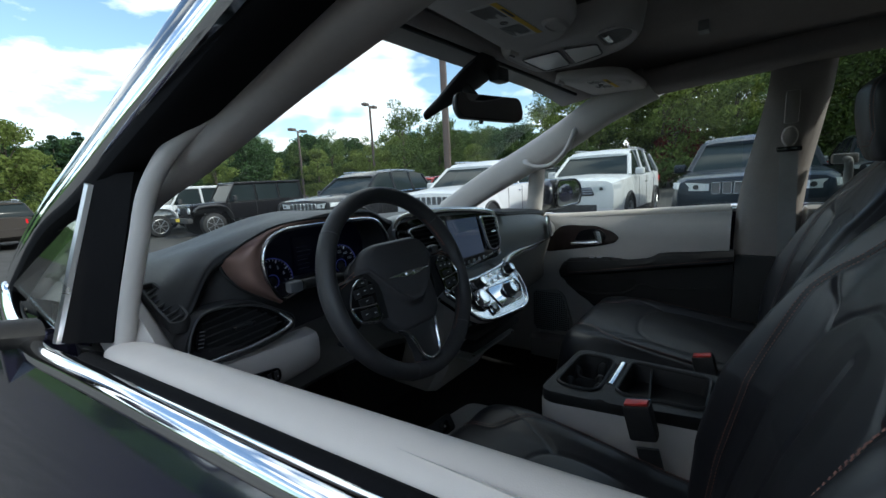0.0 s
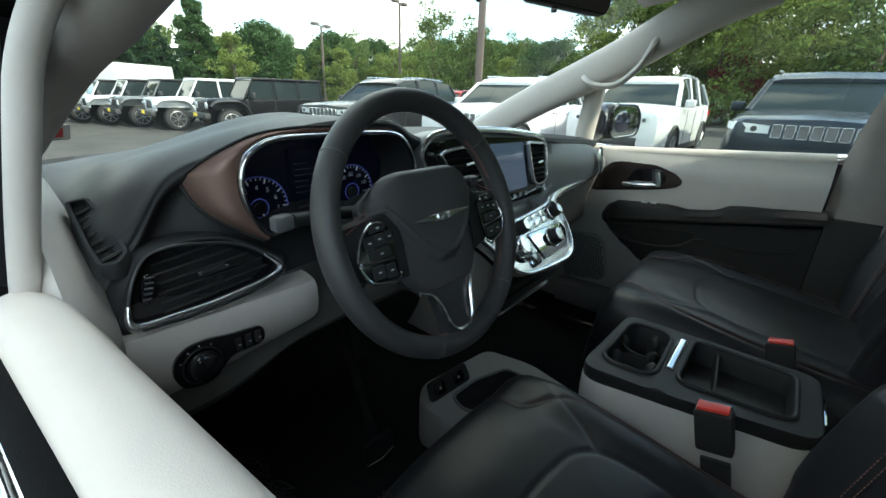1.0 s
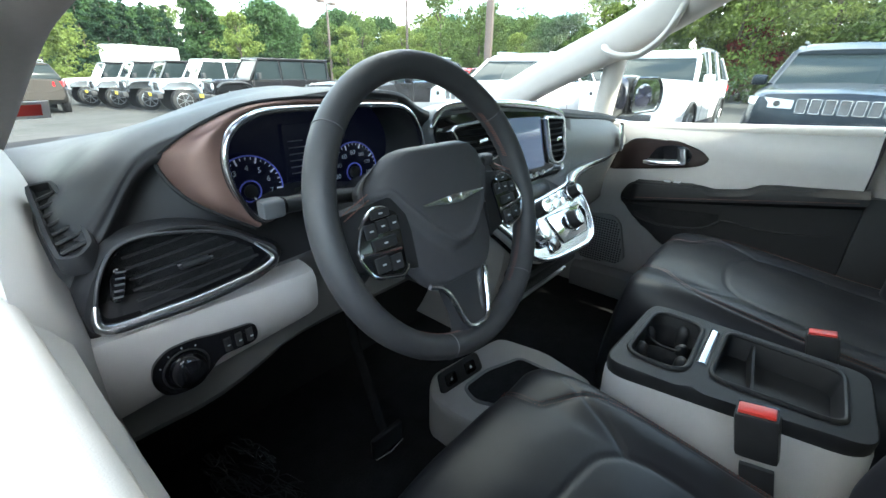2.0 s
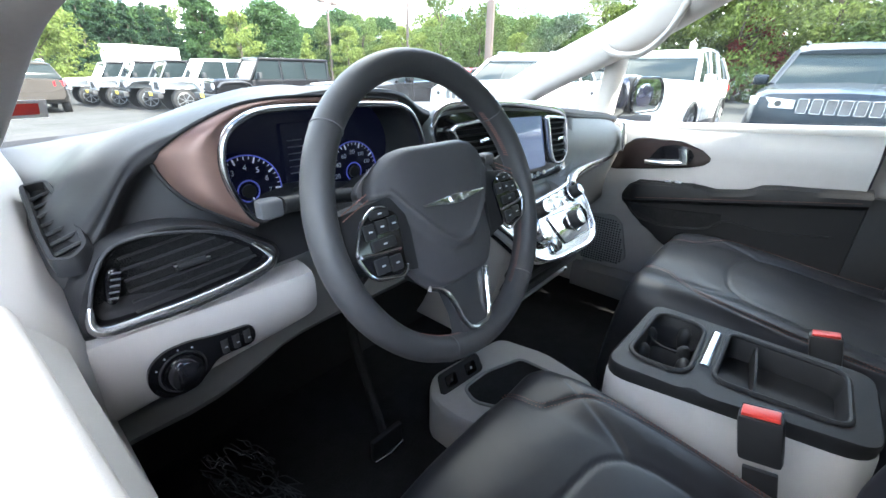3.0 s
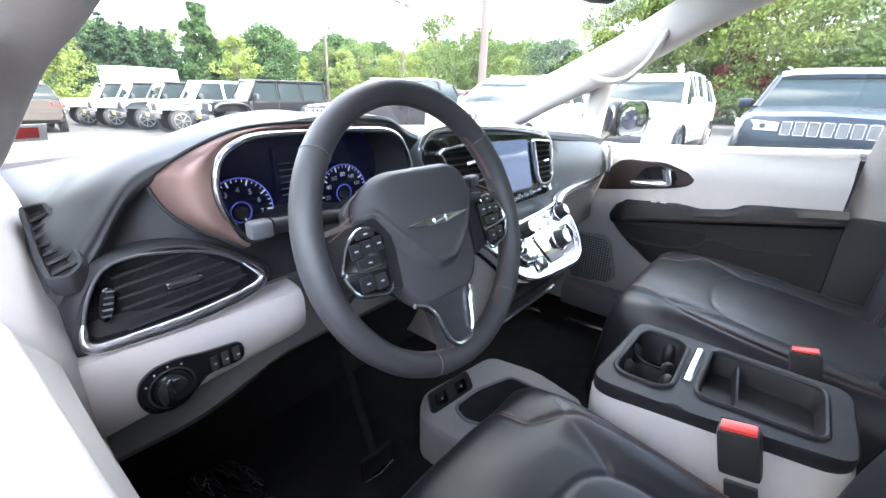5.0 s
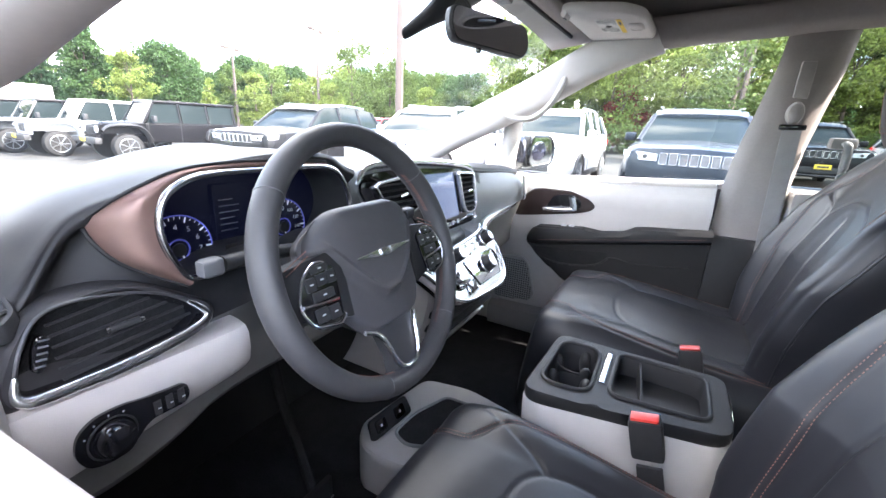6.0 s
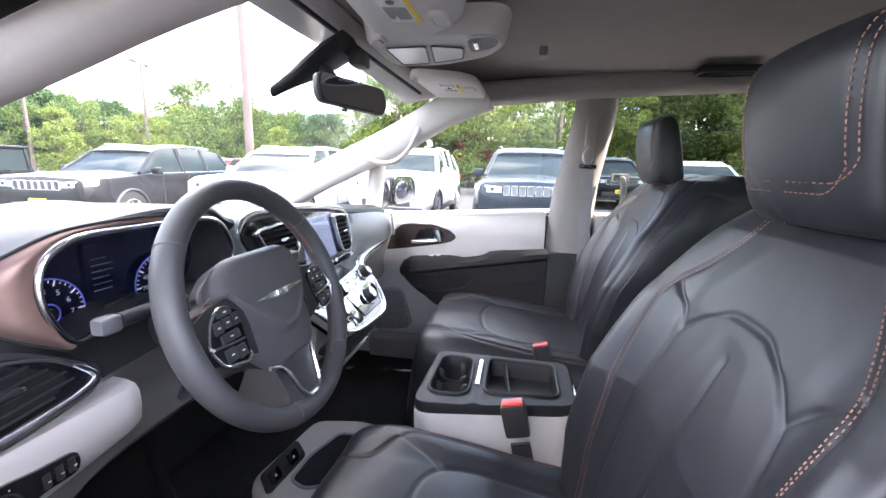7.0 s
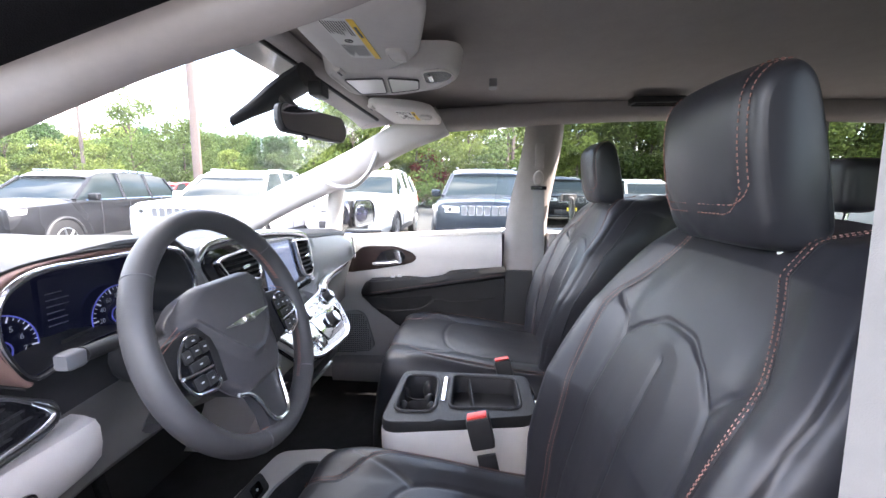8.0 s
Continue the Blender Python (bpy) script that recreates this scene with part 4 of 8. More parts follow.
    tab = part("vent_tab", tube([at(-0.008, 0.000, -0.004), at(0.020, 0.001, -0.004)], 0.0036, 10), M_BLACKPL, v, "vent tab with bright ends")
    for a in (-0.011, 0.020):
        part("tab_end", disc(at(a, 0.0005, -0.004), ux, 0.0040, 0.004, 12), M_CHROME, tab)
    wp = [(-0.070, -0.013), (-0.066, 0.004), (-0.060, 0.016), (-0.052, 0.014), (-0.056, -0.004), (-0.064, -0.018)]
    wh = part("vent_wheel", plate(round_poly(wp[::-1], 0.004), at(0, 0, -0.010), ux, uz, 0.007, 0.002), M_PIANO, v, "gloss black thumbwheel")
    for i in range(5):
        q = Vector((-0.0665 + 0.0020 * i, -0.0105 + 0.0055 * i))
        part("wheel_rib", tube([at(q.x - 0.001, q.y, -0.0028), at(q.x + 0.0065, q.y - 0.001, -0.0028)], 0.0010, 6), M_CAPGREY, wh)
    sweep = smooth_path([at(a, b, 0.0015) for a, b in ((-0.082, -0.012), (-0.0855, -0.026), (-0.083, -0.0335), (-0.074, -0.0375), (-0.045, -0.0385), (-0.004, -0.0385), (0.032, -0.0355), (0.062, -0.0315), (0.079, -0.0265), (0.086, -0.019), (0.081, -0.009), (0.068, 0.004))], 6)
    part("chrome_sweep", tube(sweep, 0.0072, 12, taper=lambda q: 0.30 + 0.70 * math.sin(math.pi * min(1, max(0, q))) ** 0.7), M_SILVER, v, "bright chrome vent sweep")
    thin = smooth_path([at(a, b, 0.001) for a, b in ((-0.082, -0.012), (-0.073, 0.010), (-0.057, 0.032), (-0.034, 0.0385), (-0.004, 0.0355), (0.025, 0.029), (0.050, 0.018), (0.068, 0.004))], 6)
    part("vent_lip", tube(thin, 0.0017, 8), M_STEEL, v, "dark satin lip")
    # side demister: a slotted oblong sunk in the dash's shoulder
    a0, a1 = Vector((-0.773, 0.262, 1.080)), Vector((-0.775, 0.142, 1.040))
    o = (a0 + a1) / 2
    ux = (a1 - a0).normalized()
    nn = Vector((-0.15, -0.31, 0.94))
    nn = (nn - ux * nn.dot(ux)).normalized()
    uz = nn.cross(ux)
    poly = round_poly([(-0.062, -0.011), (-0.062, 0.008), (0.020, 0.013), (0.050, 0.012), (0.064, 0.001), (0.058, -0.012), (0.020, -0.013)], 0.007)
    g = part("demister_vent", plate(poly, o - nn * 0.010, ux, uz, 0.008), M_CARPET, dash, "black slotted demister vent")
    part("vent_rim", frame_ring([(a * 1.10, b * 1.28) for a, b in poly], 0.0065, o - nn * 0.014, ux, uz, 0.019), M_DASH, g)
    for i in range(7):
        a = -0.046 + 0.0155 * i
        part("slat", tube([o + ux * (a + 0.005) + uz * -0.010 + nn * 0.001, o + ux * (a - 0.003) + uz * (0.008 + 0.0006 * i) + nn * 0.001], 0.0026, 6, flat=0.7), M_BLACKPL, g)
    # pale end trim between the dash and the door
    edge = [(-0.787, 0.72, 1.07), (-0.787, 0.45, 1.095), (-0.7885, 0.30, 1.082), (-0.789, 0.25, 1.061), (-0.789, 0.20, 1.038), (-0.791, 0.15, 1.010), (-0.793, 0.12, 0.985), (-0.797, 0.10, 0.94), (-0.800, 0.10, 0.86)]
    rows = [[Vector(p) + Vector(d) for d in ((0.012, 0.05, -0.035), (0.004, 0.006, -0.004), (-0.004, -0.006, 0.006), (-0.016, -0.030, 0.016), (-0.034, -0.070, 0.014), (-0.045, -0.075, -0.02), (-0.05, 0.05, -0.06))] for p in smooth_path(edge, 4)]
    part("corner_trim", loft(rows), M_BEIGE, dash, "pale grey corner trim")


def cluster():
    """Instrument hood: copper cheek, chrome ring, dark lens with two lit dials."""
    o = Vector((-0.48, 0.158, 1.09))
    ux, uz = Vector((1, 0, 0)), Vector((0, 0, 1))
    nn = Vector((0, -1, 0))
    poly = [(a - o.x, b - o.z) for a, b in MOUTH]
    c = part("instrument_panel", plate([(a * 0.97, b * 0.97) for a, b in poly], o - nn * 0.085, ux, uz, 0.004), M_GAUGE, dash, "dark instrument cluster with blue-lit dials")
    part("hood_wall", loft([[o + ux * a * k + uz * b * k - nn * d for a, b in poly] for k, d in ((1.012, 0.0), (0.985, 0.004), (0.97, 0.03), (0.955, 0.09))], caps=False), M_BLACKPL, c, "black hood lining")
    part("chrome_ring", tube([o + ux * a + uz * b for a, b in poly], 0.0042, 10, closed=True, up=Vector((0, 1, 0)), flat=1.3), M_SILVER, c, "bright chrome ring")
    for cx, cz, nums in ((-0.583, 1.046, ("1", "2", "3", "4", "5", "6", "7")), (-0.415, 1.046, ("20", "40", "60", "80", "100", "120", "140"))):
        oc = Vector((cx, 0.232, cz))
        part("dial", disc(oc, nn, 0.046, 0.003, 36), M_GAUGE, c)
        part("dial_ring", ring_bar(oc + nn * 0.004, nn, 0.046, 0.0009, 44), M_GLOW, c, "blue glowing ring")
        tk = bmesh.new()
        for i in range(29):
            a = radians(220 - 260 * i / 28)
            dirv = ux * math.cos(a) + uz * math.sin(a)
            r0 = 0.041 if i % 4 else 0.037
            tube([oc + dirv * r0 + nn * 0.005, oc + dirv * 0.0445 + nn * 0.005], 0.0005 if i % 4 else 0.0011, 4, bm=tk)
        part("dial_marks", tk, M_WHITEMARK, c)
        a = radians(292 if cx < -0.5 else 285)
        dirv = ux * math.cos(a) + uz * math.sin(a)
        part("needle", tube([oc + nn * 0.007, oc + dirv * 0.040 + nn * 0.007], 0.0012, 5), M_WHITEMARK, c)
        part("dial_hub", disc(oc + nn * 0.005, nn, 0.009, 0.004, 20), M_BLACKPL, c)
        part("hub_ring", ring_bar(oc + nn * 0.006, nn, 0.014, 0.0010, 28), M_GLOW, c)
        for i, tx in enumerate(nums):
            a = radians(220 - 260 * (i + 1) / 8)
            cu = bpy.data.curves.new("dial_number", "FONT")
            cu.body, cu.size, cu.align_x, cu.align_y, cu.extrude = tx, 0.010 if len(tx) < 3 else 0.008, "CENTER", "CENTER", 0.0002
            t = new("dial_number", cu)
            p = oc + (ux * math.cos(a) + uz * math.sin(a)) * 0.030 + nn * 0.0045
            t.matrix_basis = Matrix.Translation(p) @ Matrix((ux, uz, nn)).transposed().to_4x4()
            cu.materials.append(M_PRINT)
            t.parent = c
    part("info_display", plate(round_poly([(-0.045, -0.045), (0.010, -0.045), (0.010, 0.035), (-0.045, 0.035)], 0.004), o - nn * 0.078, ux, uz, 0.002), M_GAUGE, c, "dim information display")
    part("display_text", bars(6, 0.034, 0.009, 0.0014, o + ux * -0.038 + uz * 0.012 - nn * 0.0755, ux, uz), M_CAPGREY, c)
    # copper cheek round the hood's mouth
    inn = smooth_path([(-0.38, 0.157, 1.153), (-0.50, 0.157, 1.157), (-0.580, 0.157, 1.156), (-0.616, 0.157, 1.143), (-0.634, 0.157, 1.122), (-0.639, 0.157, 1.092), (-0.630, 0.157, 1.058), (-0.606, 0.157, 1.024)], 5)
    out = smooth_path([(-0.38, 0.160, 1.156), (-0.50, 0.160, 1.164), (-0.592, 0.162, 1.160), (-0.642, 0.170, 1.143), (-0.676, 0.186, 1.120), (-0.688, 0.196, 1.100), (-0.668, 0.180, 1.060), (-0.612, 0.162, 1.019)], 5)
    n = len(inn)

    def cheek(u, v):
        q = v * (n - 1)
        i = min(int(q), n - 2)
        a, b = inn[i].lerp(inn[i + 1], q - i), out[i].lerp(out[i + 1], q - i)
        p = a.lerp(b, u)
        return p + Vector((0, -0.010 * math.sin(math.pi * u) * min(1, (b - a).length / 0.04) + 0.004 * u ** 4, 0))
    part("copper_cheek", grid(cheek, 16, 60), M_COPPER, dash, "brushed copper cheek trim")
    part("cheek_seam", tube(out, 0.0022, 6), M_RUBBER, dash, "black seam round the cheek")


def centre_stack():
    """Touch display with a vent on either side, and the silver climate panel below."""
    o = Vector((0.005, 0.172, 1.045))
    ux, uz = Vector((1.0, 0.0, 0.0)), Vector((0, 0.12, 0.99)).normalized()
    nn = ux.cross(uz).normalized()
    pod = round_poly([(-0.292, 0.060), (-0.275, 0.092), (-0.225, 0.101), (-0.137, 0.102), (0.020, 0.094), (0.178, 0.074), (0.212, 0.045), (0.225, -0.045), (0.195, -0.095), (0.10, -0.106), (0.0, -0.104), (-0.12, -0.070), (-0.20, -0.030), (-0.272, 0.005)], 0.02)
    pd = part("stack_pod", plate(pod, o - nn * 0.055, ux, uz, 0.052, 0.010, seg=3), M_WING, dash, "grey centre stack")
    band = smooth_path([o + ux * a + uz * b + nn * 0.001 for a, b in ((-0.290, 0.062), (-0.262, 0.090), (-0.19, 0.096), (-0.06, 0.093), (0.07, 0.082), (0.168, 0.067), (0.202, 0.044), (0.212, -0.02))], 6)
    part("stack_edge", tube(band, 0.0085, 10, up=nn, flat=0.6, taper=lambda q: 0.45 + 0.55 * math.sin(math.pi * q) ** 0.5), M_SILVER, pd, "satin silver edge")
    lip = smooth_path([o + ux * a + uz * b - nn * h for a, b, h in ((-0.25, -0.005, 0.012), (-0.17, -0.062, 0.010), (-0.08, -0.098, 0.006), (0.03, -0.115, 0.004), (0.14, -0.116, 0.004), (0.215, -0.092, 0.008), (0.246, -0.035, 0.012), (0.248, 0.045, 0.020))], 6)
    part("stack_lip", tube(lip, 0.020, 14, up=nn, flat=0.8), M_WING, pd, "smooth grey lower lip")
    gloss = round_poly([(-0.286, 0.052), (-0.268, 0.079), (-0.205, 0.083), (-0.08, 0.079), (0.075, 0.070), (0.182, 0.060), (0.196, 0.034), (0.202, -0.045), (0.186, -0.084), (0.0, -0.086), (-0.085, -0.074), (-0.120, -0.022), (-0.20, -0.020), (-0.258, 0.004)], 0.014)
    part("display_frame", plate(gloss, o - nn * 0.004, ux, uz, 0.007, 0.002), M_PIANO, pd, "gloss black display frame")
    part("display_glass", plate(round_poly([(-0.078, 0.064), (0.076, 0.060), (0.098, -0.056), (-0.068, -0.054)][::-1], 0.004), o + nn * 0.003, ux, uz, 0.0015), M_SCREEN, pd, "glossy lit touch display, reflected sky in its glow")
    ic = bmesh.new()
    for i in range(6):
        a = -0.058 + 0.029 * i
        plate([(a, -0.076), (a + 0.011, -0.076), (a + 0.011, -0.066), (a, -0.066)], o + nn * 0.003, ux, uz, 0.0012, bm=ic)
    part("display_icons", ic, M_PRINT, pd)
    part("tune_knob", disc(o + ux * 0.178 - uz * 0.068 + nn * 0.003, nn, 0.010, 0.010, 18), M_CHROME, pd, "small chrome knob")
    vents = ([(-0.256, 0.055), (-0.243, 0.064), (-0.15, 0.070), (-0.098, 0.067), (-0.102, 0.000), (-0.120, -0.012), (-0.195, -0.014), (-0.218, 0.000)],
             [(0.086, 0.061), (0.172, 0.054), (0.184, 0.043), (0.194, -0.036), (0.180, -0.054), (0.15, -0.059), (0.122, -0.053), (0.108, -0.028)])
    for pl, z0, z1, n, tabx in ((vents[0], -0.003, 0.060, 5, -0.165), (vents[1], -0.046, 0.048, 7, 0.150)):
        pr = round_poly(pl, 0.012)
        # flat black plate stands in for the shaded opening, no hole behind it
        vt = part("centre_vent", plate(pr[::-1], o + nn * 0.003, ux, uz, 0.001), M_CARPET, pd, "black centre vent, its shaded opening a flat plate")
        part("vent_rim", frame_ring(pr, 0.0075, o + nn * 0.003, ux, uz, 0.013), M_SILVER, vt, "chrome vent rim")
        for i in range(n):
            b = z0 + (z1 - z0) * (i + 0.5) / n
            xs = [p[0] + (q[0] - p[0]) * (b - p[1]) / (q[1] - p[1]) for p, q in zip(pl, pl[1:] + pl[:1]) if (p[1] - b) * (q[1] - b) < 0]
            part("slat", tube([o + ux * (min(xs) + 0.007) + uz * (b + 0.001) + nn * 0.008, o + ux * (max(xs) - 0.007) + uz * (b - 0.001) + nn * 0.008], 0.0042, 6, flat=0.45), M_BLACKPL, vt)
        zc = (z0 + z1) / 2
        part("vent_tab", tube([o + ux * (tabx - 0.013) + uz * zc + nn * 0.014, o + ux * (tabx + 0.013) + uz * (zc + 0.002) + nn * 0.014], 0.0042, 8), M_SILVER, vt)
    # climate and gear panel: a silver shield
    o = Vector((0.0, 0.055, 0.905))
    ux, uz = Vector((0.995, 0.10, 0)).normalized(), Vector((0, 0.62, 0.78)).normalized()
    nn = ux.cross(uz).normalized()
    sh = round_poly([(-0.245, 0.064), (-0.217, 0.030), (-0.182, -0.030), (-0.145, -0.050), (-0.10, -0.060), (-0.01, -0.073), (0.060, -0.081), (0.108, -0.075), (0.142, -0.044), (0.160, 0.0), (0.156, 0.036), (0.130, 0.062), (0.06, 0.058), (-0.085, 0.058), (-0.16, 0.066)][::-1], 0.02)
    cp = part("climate_panel", plate(sh, o - nn * 0.03, ux, uz, 0.03, 0.004), M_SHIELD, dash, "satin silver climate panel with knobs")
    part("panel_rim", tube([o + ux * a + uz * b + nn * 0.001 for a, b in sh], 0.0058, 10, closed=True, up=nn), M_SILVER, cp, "chrome rim")
    part("panel_skirt", loft([[o + ux * (a * k) + uz * (b * k) - nn * d for a, b in sh] for k, d in ((1.0, 0.004), (1.02, 0.012), (0.97, 0.034))], caps=False), M_BEIGE, cp, "pale grey panel edge")
    face = [(-0.065, 0.020), (0.120, 0.004), (0.132, -0.020), (0.092, -0.058), (-0.045, -0.047)]
    part("panel_face", plate(round_poly(face[::-1], 0.008), o, ux, uz, 0.0025, 0.001), M_FACE, cp, "mirror-bright lower face")
    part("face_seam", tube([o + ux * a + uz * b + nn * 0.0025 for a, b in round_poly(face, 0.008)], 0.0012, 6, closed=True), M_PIANO, cp)
    for a, b, r, h, m in ((-0.091, 0.040, 0.0165, 0.026, M_BLACKPL), (0.108, 0.036, 0.0165, 0.026, M_BLACKPL), (0.040, -0.018, 0.0215, 0.024, M_BLACKPL), (-0.128, 0.004, 0.027, 0.022, M_CHROME)):
        k = part("control_knob", disc(o + ux * a + uz * b, nn, r, h, 30, r2=r * 0.9), m, cp, "ribbed black knob" if m is M_BLACKPL else "chrome rotary gear knob")
        part("knob_cap", disc(o + ux * a + uz * b + nn * (h - 0.0015), nn, r * 0.74, 0.003, 24), M_SILVER, k)
        part("knob_ring", ring_bar(o + ux * a + uz * b + nn * 0.003, nn, r * 1.12, 0.0022, 30), M_CHROME if m is M_BLACKPL else M_PIANO, k)
    for i in range(3):
        for j in range(2):
            a = -0.050 + 0.042 * i
            bt = part("climate_button", plate(round_poly([(0, 0), (0.037, -0.001), (0.037, 0.014), (0, 0.015)], 0.003), o + ux * a + uz * (0.042 - 0.019 * j), ux, uz, 0.005, 0.0015), M_SATIN, cp)
            part("button_mark", plate([(0.014, 0.006), (0.023, 0.006), (0.023, 0.0085), (0.014, 0.0085)], o + ux * a + uz * (0.042 - 0.019 * j) + nn * 0.005, ux, uz, 0.0005), M_INK, bt, smooth=False)
    part("start_button", plate(round_poly([(-0.019, -0.011), (0.019, -0.013), (0.019, 0.011), (-0.019, 0.013)], 0.008), o + ux * -0.088 + uz * -0.036, ux, uz, 0.007, 0.002), M_PIANO, cp)
    part("start_ring", tube([o + ux * (-0.088 + a) + uz * (b - 0.036) + nn * 0.004 for a, b in round_poly([(-0.021, -0.013), (0.021, -0.015), (0.021, 0.013), (-0.021, 0.015)], 0.009)], 0.0016, 6, closed=True), M_CHROME, cp)
    # gear indicator strip left of the shield, pale fairing and slots below
    ts = part("gear_strip", plate(round_poly([(-0.235, 0.066), (-0.205, 0.040), (-0.168, 0.052), (-0.185, 0.078), (-0.222, 0.086)][::-1], 0.006), o + nn * 0.002, ux, uz, 0.006, 0.002), M_PIANO, dash, "gloss black gear indicator")
    mk = bmesh.new()
    for i in range(4):
        plate([(-0.214 + 0.010 * i, 0.060), (-0.208 + 0.010 * i, 0.0605), (-0.208 + 0.010 * i, 0.0675), (-0.214 + 0.010 * i, 0.067)], o + nn * 0.008, ux, uz, 0.0005, bm=mk)
    part("gear_marks", mk, M_WHITEMARK, ts, smooth=False)
    rings = []
    for i in range(8):
        t = i / 7
        z = 0.915 - 0.30 * t
        wl, wr = 0.215 - 0.060 * t, 0.135 - 0.030 * t
        y = 0.065 + 0.025 * t + 0.10 * t * t
        rings.append([(-wl, y + 0.16, z), (-wl, y + 0.03, z), (-wl * 0.88, y + 0.008, z), (wr * 0.85, y + 0.005, z), (wr, y + 0.02, z), (wr, y + 0.16, z)])
    part("stack_fairing", loft(rings), M_BEIGE, dash, "pale grey stack fairing")
    for k, m in enumerate((M_BLACKPL, M_BLACKPL, M_SATIN)):
        z = 0.822 - 0.042 * k
        part("stack_shelf", box(-0.15 + 0.01 * k, 0.150 - 0.012 * k, 0.048 + 0.014 * k, 0.10 + 0.016 * k, z - (0.020 if k < 2 else 0.008), z, 0.006), m, dash, "black storage slot lip" if k < 2 else "bright slot edge")


def far_end():
    def wing(u, v):
        x = 0.20 + 0.60 * u
        yb = 0.165 + 0.045 * u * u
        zt = 1.108 - 0.045 * u - 0.030 * u ** 4
        zb = 0.950 - 0.006 * u
        z = zb + (zt - zb) * v
        return Vector((x, yb + 0.055 * v ** 3 - 0.012 * math.sin(math.pi * v), z))
    part("passenger_wing", grid(wing, 30, 18), M_WING, dash, "smooth grey passenger dash face")
    part("glove_panel", loft([[(x, 0.27 + 0.02 * t, 0.925), (x, 0.30 + 0.02 * t, 0.86), (x, 0.36, 0.74), (x, 0.42, 0.70), (x, 0.44, 0.925)] for t, x in [(i / 6, 0.16 + 0.60 * i / 6) for i in range(7)]]), M_BEIGE, dash, "pale grey glove box")
    band = smooth_path([(0.118, 0.098, 0.946), (0.20, 0.128, 0.953), (0.33, 0.155, 0.951), (0.50, 0.182, 0.942), (0.66, 0.208, 0.940), (0.765, 0.232, 0.945)], 6)
    part("silver_band", tube(band, 0.0165, 12, flat=1.0, taper=lambda q: 1.0 - 0.35 * q), M_SILVER, dash, "bright silver band")
    part("under_wing", loft([[p + Vector((0, 0.010, -0.008)), p + Vector((0, 0.05, -0.030)), p + Vector((0, 0.14, -0.030)), p + Vector((0, 0.10, 0.02))] for p in band]), M_WING, dash, "smooth grey dash underside")
    g = part("end_vent", plate(round_poly([(-0.022, -0.04), (0.022, -0.035), (0.022, 0.04), (-0.022, 0.045)], 0.008), (0.655, 0.176, 1.004), (0.95, 0.25, 0), (0, 0.15, 0.98), 0.006, 0.001), M_BLACKPL, dash, "black end vent")
    part("vent_rim", frame_ring(round_poly([(-0.026, -0.045), (0.026, -0.04), (0.026, 0.045), (-0.026, 0.05)], 0.009), 0.005, (0.655, 0.176, 1.004), (0.95, 0.25, 0), (0, 0.15, 0.98), 0.009), M_CHROME, g)


dash_upper()
driver_side_panel()
cluster()
centre_stack()
far_end()


def wiper_stalk(s):
    st = thing("column_stalk", "black column stalk with pale grey end cap", "stalk", "column stalks")
    p = smooth_path([(-0.44 + s * 0.06, 0.105, 1.050), (-0.44 + s * 0.12, 0.092, 1.060), (-0.44 + s * 0.172, 0.086, 1.064)], 6)
    part("arm", tube(p, 0.0090, 14, flat=1.0), M_BLACKPL, st)
    cap = [(q, 0.086, 1.064) for q in (-0.44 + s * 0.174, -0.44 + s * 0.177, -0.44 + s * 0.192, -0.44 + s * 0.196)]
    part("end_cap", loft([[(x, y + k * a, z + k * b) for a, b in round_poly([(-0.009, -0.0095), (0.009, -0.0095), (0.009, 0.0095), (-0.009, 0.0095)], 0.004, 3)] for (x, y, z), k in zip(cap, (0.9, 1.0, 1.0, 0.85))]), M_CAPGREY, st, "grey ribbed end cap")


wiper_stalk(-1)
wiper_stalk(1)
col = thing("steering_column", "black steering column shroud under the dash", "steering column")
part("shroud", loft([[(-0.44 + r * math.cos(a) * 1.0, y, 1.015 - 0.12 * (0.25 - y) + r * 0.8 * math.sin(a)) for a in (2 * math.pi * j / 16 for j in range(16))] for y, r in ((0.05, 0.050), (0.09, 0.060), (0.13, 0.066), (0.165, 0.066))]), M_BLACKPL, col)
part("tilt_lever", tube([(-0.50, 0.09, 0.955), (-0.545, 0.07, 0.945), (-0.56, 0.06, 0.945)], 0.010, 8, flat=0.6), M_BLACKPL, col)


